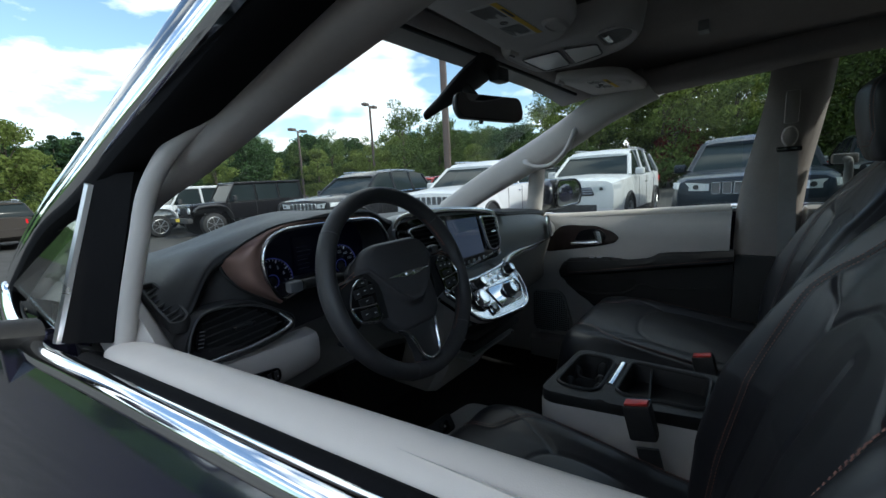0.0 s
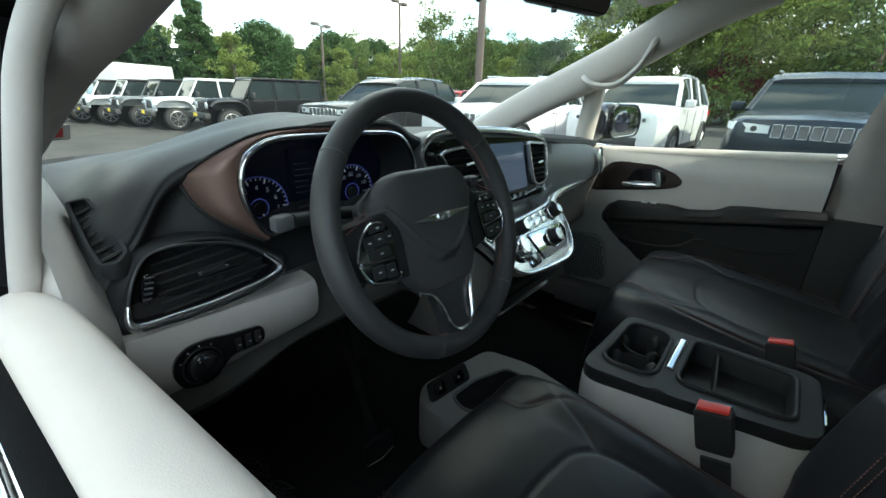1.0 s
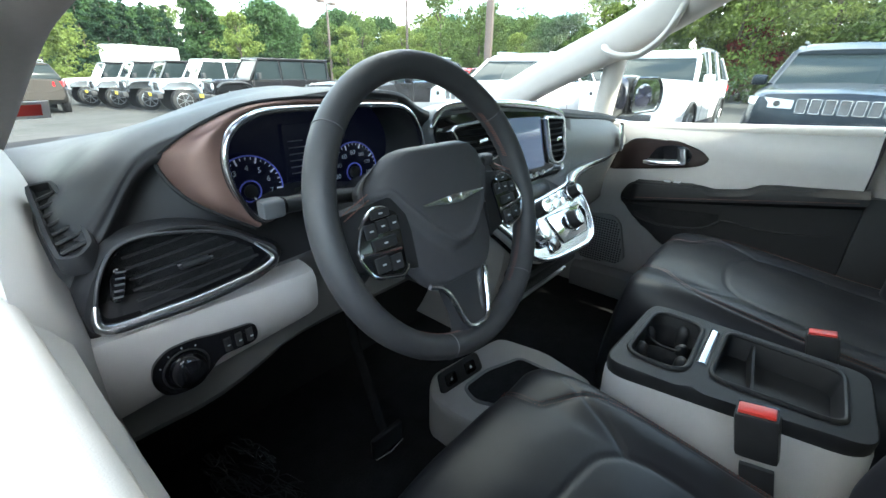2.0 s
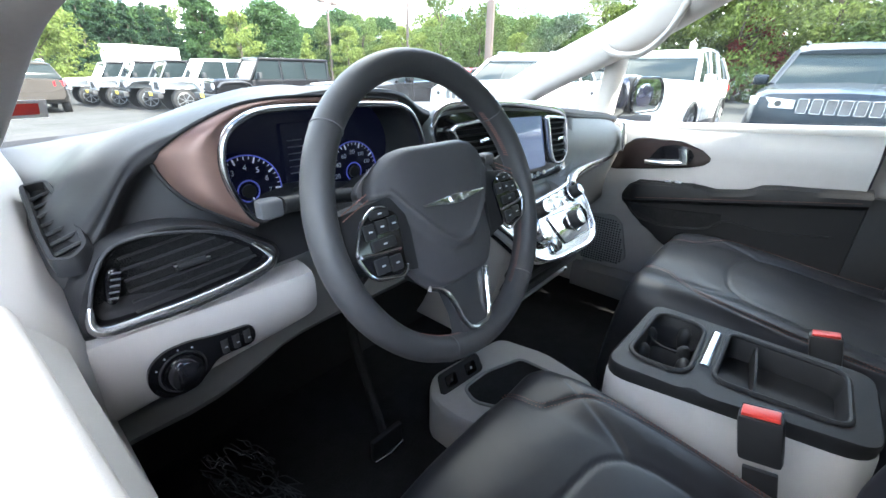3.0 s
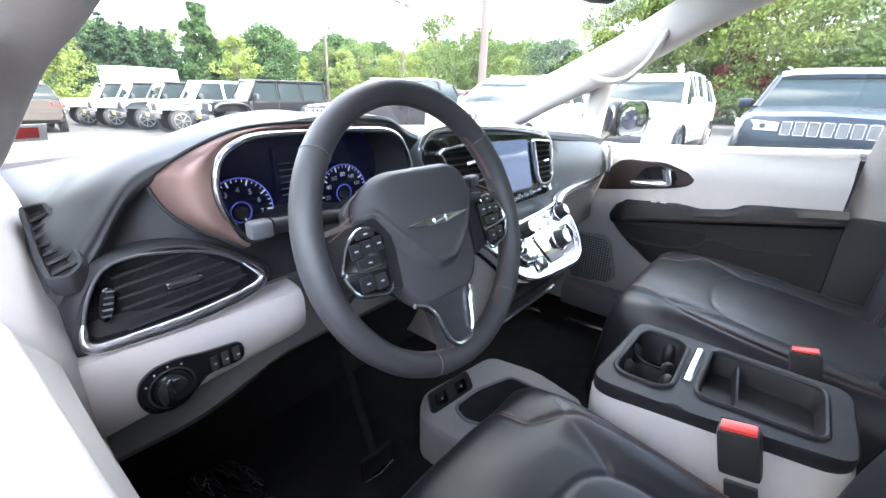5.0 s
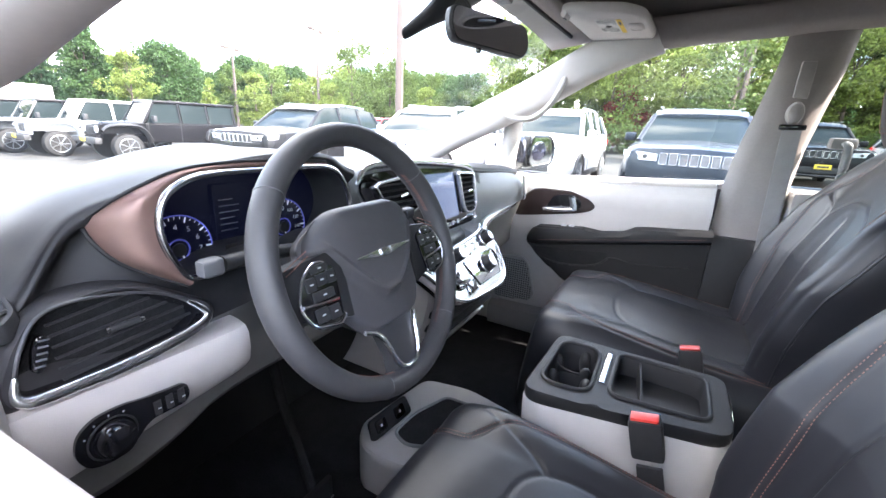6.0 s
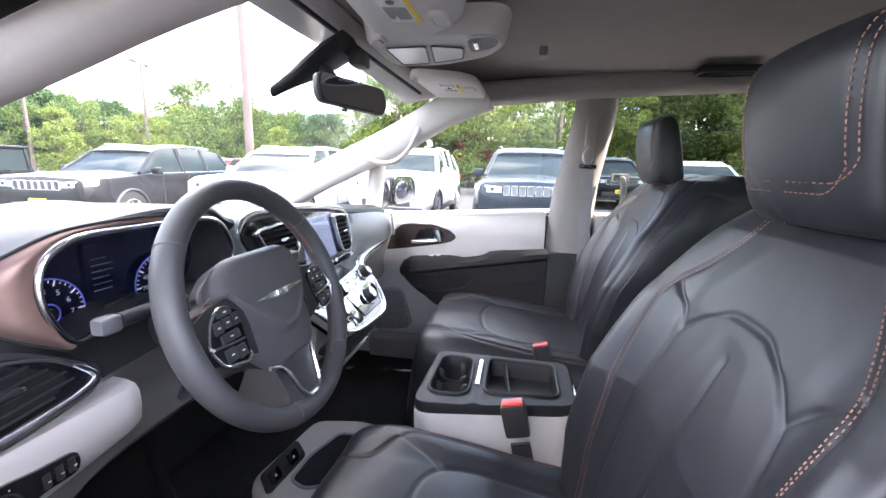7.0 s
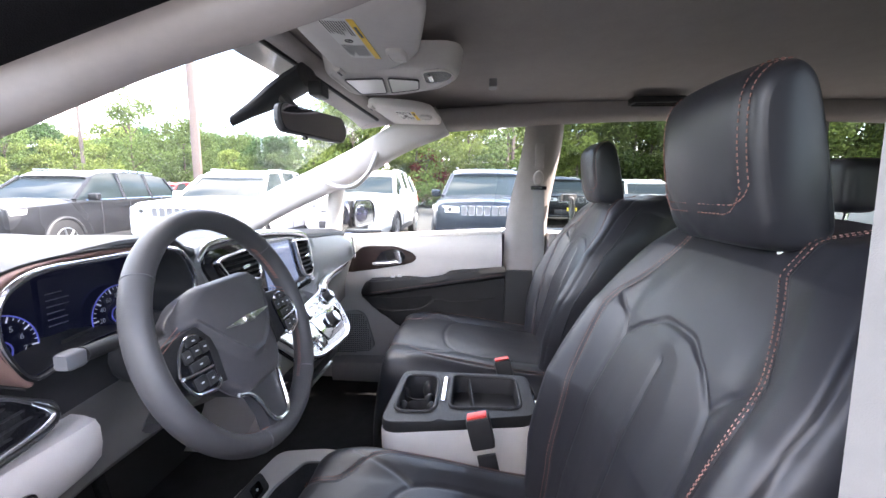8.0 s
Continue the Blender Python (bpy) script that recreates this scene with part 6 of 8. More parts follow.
# black top deck with two sunk wells
deck = bmesh.new()
rows = [ring_z(outer, 0.704, 0.985), ring_z(outer, 0.708, 1.0), ring_z(outer, 0.721, 1.003), ring_z(outer, 0.729, 0.997), ring_z(outer, 0.7335, 0.988), ring_z(outer, CZ, 0.975)]
loft(rows, caps=False, bm=deck)
part("deck_wall", deck, M_BLACKPL, con, "black deck edge")
cup = round_poly([(CX - 0.103, -0.160), (CX + 0.088, -0.164), (CX + 0.090, -0.254), (CX - 0.097, -0.258)], 0.036, 6)
tray = round_poly([(CX - 0.078, -0.290), (CX + 0.098, -0.290), (CX + 0.094, -0.462), (CX - 0.062, -0.462)], 0.026, 6)


def deck_face():
    """The deck's top, with the two wells cut out: strips round each well."""
    bm = bmesh.new()
    def band(o_poly, i_poly):
        n = len(i_poly)
        ci = Vector((sum(p[0] for p in i_poly) / n, sum(p[1] for p in i_poly) / n))
        a = [bm.verts.new((*p, CZ)) for p in o_poly]
        b = [bm.verts.new((*p, CZ)) for p in i_poly]
        for i in range(n):
            bm.faces.new((a[i], a[(i + 1) % n], b[(i + 1) % n], b[i]))
    k = 0.975
    x0, x1, x2 = CX - 0.149 * k, CX + 0.120 * k, CX - 0.086 * k
    front = round_poly([(x0, CY1 - 0.006), (x1, CY1 - 0.016), (x1, -0.272), (x0 + 0.012, -0.272)], 0.03, 6)
    rear = round_poly([(x0 + 0.012, -0.272), (x1, -0.272), (x1, CY0 + 0.005), (x2, CY0 + 0.005)], 0.03, 6)
    band(front, cup)
    band(rear, tray)
    return bm


part("deck", deck_face(), M_BLACKPL, con, "black deck")
fill = box(CX - 0.118, CX + 0.1185, -0.2888, -0.2588, 0.71, CZ - 0.0006)
plate([(CX - 0.1288, -0.237), (CX - 0.1165, -0.310), (CX - 0.085, -0.310), (CX - 0.085, -0.237)], (0, 0, CZ - 0.02), (1, 0, 0), (0, 1, 0), 0.0192, bm=fill)
box(CX + 0.100, CX + 0.1185, -0.315, -0.232, 0.71, CZ - 0.0008, bm=fill)
part("deck_fill", fill, M_BLACKPL, con)
for poly, dep, nm in ((cup, 0.07, "cup_well"), (tray, 0.045, "tray_well")):
    n = len(poly)
    ci = (sum(p[0] for p in poly) / n, sum(p[1] for p in poly) / n)
    rws = [[(*p, CZ) for p in poly], [(ci[0] + (a - ci[0]) * 0.97, ci[1] + (b - ci[1]) * 0.97, CZ - 0.006) for a, b in poly], [(ci[0] + (a - ci[0]) * 0.94, ci[1] + (b - ci[1]) * 0.94, CZ - dep) for a, b in poly]]
    bm = loft(rws, caps=False)
    bm.faces.new([bm.verts.new((ci[0] + (a - ci[0]) * 0.94, ci[1] + (b - ci[1]) * 0.94, CZ - dep)) for a, b in poly])
    part(nm, bm, M_MAT, con, "black rubber-lined well")
    part("well_lip", tube([(*p, CZ + 0.001) for p in poly], 0.0045, 8, closed=True), M_BLACKPL, con)
for sx in (-0.050, 0.044):
    c = Vector((CX + sx, -0.208, CZ))
    part("cup_holder", loft([[c + Vector((r * math.cos(a), r * math.sin(a), -d)) for a in (2 * math.pi * j / 32 for j in range(32))] for r, d in ((0.0445, 0.024), (0.0425, 0.022), (0.0405, 0.028), (0.0390, 0.066))], caps=False), M_BLACKPL, con, "black cup holder")
    part("cup_floor", disc(c - Vector((0, 0, 0.069)), (0, 0, 1), 0.038, 0.003, 24), M_PIANO, con)
    for a in (60, 180, 300):
        d = Vector((math.cos(radians(a + 40 * (sx > 0))), math.sin(radians(a + 40 * (sx > 0))), 0))
        part("cup_finger", loft([[c + d * (0.040 - q) + Vector((0, 0, z)) + Vector((-d.y, d.x, 0)) * (r * math.cos(b)) + d * (r * 0.8 * math.sin(b)) for b in (2 * math.pi * j / 14 for j in range(14))] for z, r, q in ((-0.062, 0.010, 0.000), (-0.040, 0.013, 0.002), (-0.022, 0.012, 0.001), (-0.014, 0.007, -0.001), (-0.012, 0.002, -0.002))]), M_MAT, con, "rounded black cup grip")
part("latch_strip", tube([(CX - 0.050, -0.2735, CZ + 0.002), (CX + 0.076, -0.2725, CZ + 0.002)], 0.0085, 10, flat=0.5), M_FACE, con, "bright chrome strip")
part("tray_divider", loft([[(CX + x, y - 0.003, CZ - 0.044), (CX + x, y - 0.002, z), (CX + x, y + 0.002, z), (CX + x, y + 0.003, CZ - 0.044)] for x, y, z in ((-0.068, -0.352, CZ - 0.034), (0.0, -0.348, CZ - 0.026), (0.040, -0.342, CZ - 0.012), (0.092, -0.336, CZ - 0.006))]), M_MAT, con, "curved tray divider")
part("rear_bow", tube(smooth_path([(CX + 0.115, -0.43, 0.728), (CX + 0.128, -0.465, 0.722), (CX + 0.120, -0.505, 0.700), (CX + 0.09, -0.52, 0.66)], 5), 0.004, 8), M_CHROME, con, "bright chrome bow")

# low tray between the footwells
low = thing("floor_tray", "pale grey floor tray with black bin and sockets", "storage tray")
pl = round_poly([(-0.170, 0.285), (0.10, 0.245), (0.13, 0.10), (0.10, -0.06), (-0.15, -0.06), (-0.238, 0.120), (-0.238, 0.225)], 0.035, 6)
part("shell", loft([[(a, b, 0.33) for a, b in pl], [(a, b, 0.43) for a, b in pl], [(-0.05 + (a + 0.05) * 0.985, 0.10 + (b - 0.10) * 0.985, 0.445) for a, b in pl], [(-0.05 + (a + 0.05) * 0.955, 0.10 + (b - 0.10) * 0.955, 0.450) for a, b in pl]]), M_BEIGE, low)
bp = round_poly([(-0.170, 0.135), (-0.090, -0.03), (0.06, -0.03), (0.05, 0.140), (-0.06, 0.180), (-0.150, 0.185)], 0.02)
part("bin", plate(bp, (0, 0.0, 0.4505), (1, 0, 0), (0, 1, 0), 0.002), M_CARPET, low, "black bin", smooth=False)
part("bin_rim", tube([(a, b, 0.452) for a, b in bp], 0.0045, 8, closed=True), M_DASHGREY, low)
so_, sx_, sz_ = Vector((-0.150, 0.205, 0.452)), Vector((0.99, -0.10, 0.0)), Vector((0.05, 0.45, 0.89)).normalized()
part("socket_plate", plate(round_poly([(-0.060, 0), (0.090, 0), (0.085, 0.052), (-0.055, 0.050)], 0.012), so_, sx_, sz_, 0.008, 0.002), M_BLACKPL, low)
for q in (-0.022, 0.048):
    part("socket", plate(round_poly([(q - 0.018, 0.010), (q + 0.018, 0.010), (q + 0.018, 0.040), (q - 0.018, 0.040)], 0.006), so_ + sx_.cross(sz_).normalized() * 0.008, sx_, sz_, 0.003, 0.001), M_PIANO, low)
    part("socket_mark", plate([(q - 0.003, 0.022), (q + 0.003, 0.022), (q + 0.003, 0.028), (q - 0.003, 0.028)], so_ + sx_.cross(sz_).normalized() * 0.011, sx_, sz_, 0.0005), M_PRINT, low, smooth=False)

fm = thing("floor_mat", "black carpet floor mat with protective film", "floor mat")
part("carpet", box(-0.74, -0.24, -0.02, 0.50, 0.331, 0.339, 0.003), M_CARPET, fm)
rnd = random.Random(4)
M_FILM = mat("clear_film", (0.10, 0.10, 0.105), 0.05, var=0.2, scale=30, spec=0.9, coat=0.8)
bm = bmesh.new()
for i in range(80):
    x, y = rnd.uniform(-0.68, -0.56), rnd.uniform(0.30, 0.56)
    p = [Vector((x + 0.008 * k + rnd.uniform(-0.008, 0.008), y + rnd.uniform(-0.02, 0.02) - 0.016 * k, 0.342 + rnd.uniform(0, 0.012))) for k in range(4)]
    tube(smooth_path(p, 4), 0.0016, 5, bm=bm)
part("film_crease", bm, M_FILM, fm, "glinting crumpled clear film")
pd = thing("brake_pedal", "black brake pedal with bright edge", "pedal")
part("pad", box(-0.40, -0.31, 0.245, 0.26, 0.36, 0.42, 0.008), M_RUBBER, pd)
part("pad_edge", tube([(-0.398, 0.244, 0.363), (-0.355, 0.240, 0.358), (-0.312, 0.244, 0.363)], 0.003, 8), M_SILVER, pd, "bright lower edge")
part("arm", tube([(-0.355, 0.262, 0.40), (-0.345, 0.36, 0.60), (-0.34, 0.42, 0.85)], 0.011, 8), M_CARPET, pd)

# ---------------------------------------------------------------- overhead


def sun_visor(x, y, z, rot, poly, label, lab, tab):
    """A folded-up visor with its warning label and pull tab; lab and tab are (x, y) centres on it."""
    v = thing("sun_visor", label, "sun visor", "sun visors", at=pose(x, y, z, rot, 0, 0))
    poly = round_poly(poly, 0.03, 6)
    rings = []
    for k, h in ((0.95, 0.008), (0.99, 0.003), (1.0, -0.004), (0.995, -0.011), (0.97, -0.016), (0.93, -0.018)):
        rings.append([(a * (1 - (1 - k) * 0.6), b * k, h) for a, b in poly])
    part("board", loft(rings), M_VISOR, v, "pale grey vinyl board")
    lx, ly, lw, lh = lab
    ux, uy = (1, 0, 0), (0, -1, 0)
    q = lambda a, b, h: (lx + a, ly - b, h)
    lb = part("warning_label", plate([(-lw, -lh), (lw, -lh), (lw, lh), (-lw, lh)], (lx, ly, -0.0182), ux, uy, 0.0008), M_LABEL, v, "white warning label", smooth=False)
    part("label_band", plate([(-lw, lh * 0.62), (lw, lh * 0.62), (lw, lh), (-lw, lh)], (lx, ly, -0.0191), ux, uy, 0.0006), M_YELLOW, lb, "yellow warning band", smooth=False)
    part("band_print", bars(1, lw * 0.7, 0.004, lh * 0.16, q(-lw * 0.7, lh * 0.74, -0.0198), ux, uy, seed=3), M_INK, lb)
    n = 10
    for cx, sd in ((-lw * 0.92, 2), (lw * 0.22, 5)):
        part("label_print", bars(n, lw * 0.66, lh * 1.45 / n, lh * 0.045, q(cx, lh * 0.42, -0.0192), ux, uy, seed=sd), M_INK, lb)
    part("label_mark", ring_bar(q(0, -lh * 0.2, -0.0194), (0, 0, -1), lh * 0.22, 0.0012, 16), M_INK, lb)
    part("label_mark", tube([q(-lh * 0.15, -lh * 0.05, -0.0194), q(lh * 0.15, -lh * 0.35, -0.0194)], 0.0012, 5), M_INK, lb)
    tx, ty = tab
    part("pull_tab", loft([[(tx + 0.036 * k * math.copysign(abs(math.cos(a)) ** 0.6, math.cos(a)), ty + 0.021 * k * math.copysign(abs(math.sin(a)) ** 0.6, math.sin(a)), h) for a in (2 * math.pi * j / 24 for j in range(24))] for k, h in ((1.0, -0.017), (1.0, -0.022), (0.9, -0.025), (0.75, -0.0255), (0.68, -0.0235))]), M_VISOR, v, "shallow pull tab")
    xm = max(p[0] for p in poly) if x < 0 else min(p[0] for p in poly)
    part("clip", tube([(xm * 0.86 - 0.022, max(p[1] for p in poly) - 0.012, -0.019), (xm * 0.86 + 0.022, max(p[1] for p in poly) - 0.012, -0.019)], 0.008, 10), M_VISOR, v)
    part("clip_slot", tube([(xm * 0.86 - 0.012, max(p[1] for p in poly) - 0.012, -0.026), (xm * 0.86 + 0.012, max(p[1] for p in poly) - 0.012, -0.026)], 0.003, 8), M_STEEL, v)
    return v


sun_visor(-0.215, -0.13, 1.535, 3, [(-0.225, 0.095), (0.205, 0.122), (0.218, 0.09), (0.165, -0.02), (0.06, -0.095), (-0.15, -0.137), (-0.225, -0.125)], "pale grey driver sun visor with warning label, folded up", (-0.015, 0.018, 0.098, 0.031), (0.055, -0.052))
sun_visor(0.50, -0.085, 1.527, 3, [(0.21, 0.085), (-0.165, 0.100), (-0.18, 0.07), (-0.16, -0.06), (-0.10, -0.105), (0.15, -0.115), (0.21, -0.09)], "pale grey passenger sun visor with warning label, folded up", (-0.02, -0.01, 0.080, 0.034), (-0.02, -0.075))

oc = thing("overhead_console", "pale grey overhead console with reading lamps", "overhead console")
poly = round_poly([(0.0, 0.04), (0.265, 0.04), (0.262, -0.10), (0.18, -0.25), (0.07, -0.30), (-0.02, -0.285), (-0.025, -0.15)], 0.05, 6)
scale_ring = lambda p, k, z, cx=0.11, cy=-0.12: [(cx + (a - cx) * k, cy + (b - cy) * k, z) for a, b in p]
part("shell", loft([scale_ring(poly, 1.05, 1.585), scale_ring(poly, 1.0, 1.540), scale_ring(poly, 0.97, 1.531), scale_ring(poly, 0.93, 1.528), scale_ring(poly, 0.90, 1.532)]), M_VISOR, oc, "pale grey shell")
for qd in ([(0.075, 0.005), (0.235, 0.005), (0.225, -0.075), (0.070, -0.098)], [(0.066, -0.112), (0.222, -0.090), (0.185, -0.175), (0.090, -0.188)]):
    qd = round_poly(qd, 0.012, 4)
    ln = part("lamp_lens", plate(qd, (0, 0, 1.5318), (1, 0, 0), (0, 1, 0), -0.004, 0.001), M_LENS, oc, "frosted lamp lens")
    part("lens_gap", tube([(a, b, 1.5282) for a, b in qd], 0.0022, 6, closed=True), M_STEEL, ln)
dish = round_poly([(0.010, -0.205), (0.130, -0.200), (0.105, -0.262), (0.045, -0.283), (0.0, -0.268)], 0.03, 5)
dp = part("button_dish", plate(dish, (0, 0, 1.5320), (1, 0, 0), (0, 1, 0), -0.0035), M_BLACKPL, oc, "dark button dish")
part("dish_rim", tube([(a, b, 1.5285) for a, b in dish], 0.003, 8, closed=True), M_VISOR, dp)
part("roof_button", tube([(0.035, -0.222, 1.526), (0.085, -0.222, 1.526)], 0.007, 10, flat=0.6), M_SILVER, oc)
mic = thing("roof_microphone", "small grey microphone grille in the headliner", "microphone")
part("grille", box(0.32, 0.37, -0.40, -0.375, 1.566, 1.592, 0.004), M_DASHGREY, mic)
rv = thing("roof_vent", "black slotted air vent in the headliner", "air vent")
part("frame", box(0.565, 0.635, -1.08, -0.90, 1.566, 1.590, 0.006), M_BLACKPL, rv)
bm = bmesh.new()
for i in range(5):
    box(0.573 + 0.011 * i, 0.578 + 0.011 * i, -1.07, -0.91, 1.562, 1.568, bm=bm)
part("slats", bm, M_PIANO, rv)

rm = thing("rear_view_mirror", "black rear-view mirror on a black windshield mount", "mirror")
RC = Vector((-0.030, 0.048, 1.402))
ux = Vector((0.92, -0.38, -0.05)).normalized()
uz = Vector((0.0, 0.10, 0.995))
uz = (uz - ux * uz.dot(ux)).normalized()
nn = ux.cross(uz)
poly = round_poly([(-0.108, 0.026), (0.100, 0.031), (0.110, -0.010), (0.097, -0.033), (-0.098, -0.035), (-0.112, -0.012)], 0.018, 6)
rings = []
for k, d in ((0.55, -0.034), (0.85, -0.026), (1.0, -0.006), (1.0, 0.006), (0.965, 0.010)):
    rings.append([RC + ux * (a * k) + uz * (b * k) + nn * d for a, b in poly])
part("housing", loft(rings), M_BLACKPL, rm, "black housing")
part("mirror_glass", plate([(a * 0.95, b * 0.93) for a, b in poly], RC + nn * 0.0102, ux, uz, 0.0015), M_MIRDARK, rm, "dark dimming mirror", smooth=False)
part("sensor", disc(RC - uz * 0.036 + ux * -0.03, -uz, 0.006, 0.008, 12), M_PIANO, rm)
part("stem", tube([RC - nn * 0.02, RC - nn * 0.05 + uz * 0.03, (-0.020, 0.13, 1.47)], 0.014, 8), M_BLACKPL, rm)
hous = []
for t in (0, 0.25, 0.5, 0.75, 1.0):
    c = Vector((-0.083, 0.218, 1.400)).lerp(Vector((0.035, 0.085, 1.528)), t)
    w = 0.012 + 0.050 * sstep(0, 0.9, t)
    hgt = 0.012 + 0.016 * sstep(0, 0.6, t)
    hous.append([c + Vector((w * math.cos(a), 0, hgt * math.sin(a) - 0.0)) for a in (2 * math.pi * j / 14 for j in range(14))])
part("mount_shroud", loft(hous), M_DASH, rm, "black wedge mount on the glass")
part("rain_sensor", box(0.03, 0.09, 0.05, 0.085, 1.480, 1.518, 0.008), M_BLACKPL, rm)


def grab_handle(name, pts, r, label, material):
    g = thing("grab_handle", label, "grab handle", "grab handles")
    p = smooth_path(pts, 6)
    part("bar", tube(p, r, 10, flat=0.8), material, g)
    for q in (pts[0], pts[-1]):
        part("foot", box(q[0] - 0.016, q[0] + 0.03, q[1] - 0.03, q[1] + 0.03, q[2] - 0.016, q[2] + 0.016, 0.008), material, g)


grab_handle("pillar", [(0.745, 0.315, 1.290), (0.705, 0.288, 1.272), (0.695, 0.240, 1.256), (0.695, 0.172, 1.262), (0.700, 0.112, 1.316), (0.705, 0.084, 1.376), (0.740, 0.072, 1.430)], 0.0135, "pale grey grab handle on the front pillar", M_BEIGE)
grab_handle("rear", [(0.80, -0.74, 1.22), (0.765, -0.745, 1.21), (0.755, -0.745, 1.14), (0.765, -0.745, 1.06), (0.80, -0.75, 1.05)], 0.011, "grey grab handle behind the door pillar", M_DASHGREY)


def seat_belt(s):
    b = thing("seat_belt", "grey seat belt with pillar anchor", "seat belt", "seat belts")
    x = s * 0.765
    web = []
    for i in range(13):
        t = i / 12
        z = 1.265 - 0.90 * t
        y = (-0.600 if s > 0 else -0.70) - 0.035 * t
        xx = s * (0.735 + 0.03 * t)
        web.append([(xx, y + 0.023, z), (xx - s * 0.003, y + 0.023, z), (xx - s * 0.003, y - 0.023, z), (xx, y - 0.023, z)])
    part("webbing", loft(web), M_WEB, b, "grey woven webbing")
    part("anchor", loft([[(s * (0.752 - d), (-0.600 if s > 0 else -0.70) + w * math.cos(a), 1.300 + w * 1.5 * math.sin(a)) for a in (2 * math.pi * j / 16 for j in range(16))] for d, w in ((-0.02, 0.020), (0.004, 0.022), (0.014, 0.018), (0.018, 0.010))]), M_HEAD, b, "grey height anchor")
    part("guide", box(s * 0.725, s * 0.745, *((-0.632, -0.568) if s > 0 else (-0.732, -0.668)), 1.252, 1.268, 0.004), M_PIANO, b)
    part("anchor_slot", box(s * 0.735, s * 0.748, *((-0.618, -0.582) if s > 0 else (-0.718, -0.682)), 1.34, 1.44, 0.006), M_HEAD, b)


seat_belt(1)
seat_belt(-1)

# ---------------------------------------------------------------- parked vehicles
M_CARGLASS = mat("car_window", (0.020, 0.028, 0.030), 0.03, var=0.1, scale=2, spec=0.10)
M_LAMP = mat("headlamp", (0.75, 0.78, 0.82), 0.1, 0.3, var=0.1, scale=20, coat=0.6)
M_TAIL = mat("tail_lamp", (0.45, 0.01, 0.015), 0.15, var=0.1, scale=20, coat=0.5, emit=(0.9, 0.02, 0.03), power=0.25)
M_RIM = mat("alloy_rim", (0.30, 0.31, 0.32), 0.35, 0.9, var=0.1, scale=20)
M_PLATE = mat("yellow_plate", (0.85, 0.62, 0.06), 0.5, var=0.04, scale=20)
M_SLOT = mat("slot_chrome", (0.85, 0.86, 0.88), 0.22, 0.8, var=0.03, scale=20)
M_MESH = mat("slot_mesh", (0.14, 0.14, 0.15), 0.4, 0.5, var=0.3, scale=60)
M_DARKPL = mat("grey_cladding", (0.03, 0.03, 0.032), 0.6, var=0.15, scale=20)
PAINTS = {}


def paint(name, c, metal=0.2):
    if name not in PAINTS:
        PAINTS[name] = mat("paint_" + name, c, 0.26, metal, var=0.05, scale=3, coat=0.12, spec=0.2)
    return PAINTS[name]


def car_wheel(parent, x, y, r, w, s):
    t = part("wheel", disc((x - s * w, y, r), (s, 0, 0), r, w, 28), M_RUBBER, parent, "black tyre")
    rim = part("rim", disc((x - s * 0.045, y, r), (s, 0, 0), r * 0.66, 0.03, 20), M_DARKPL, t)
    part("rim_edge", ring_bar((x - s * 0.008, y, r), (s, 0, 0), r * 0.64, 0.016, 24), M_RIM, rim)
    for k in range(7):
        a = 2 * math.pi * k / 7
        part("rim_spoke", tube([(x + s * 0.004, y, r), (x + s * 0.002, y + r * 0.60 * math.cos(a), r + r * 0.60 * math.sin(a))], 0.024, 5, flat=0.7), M_RIM, rim)
    part("hub_cap", disc((x - s * 0.01, y, r), (s, 0, 0), 0.045, 0.03, 12), M_RIM, rim)


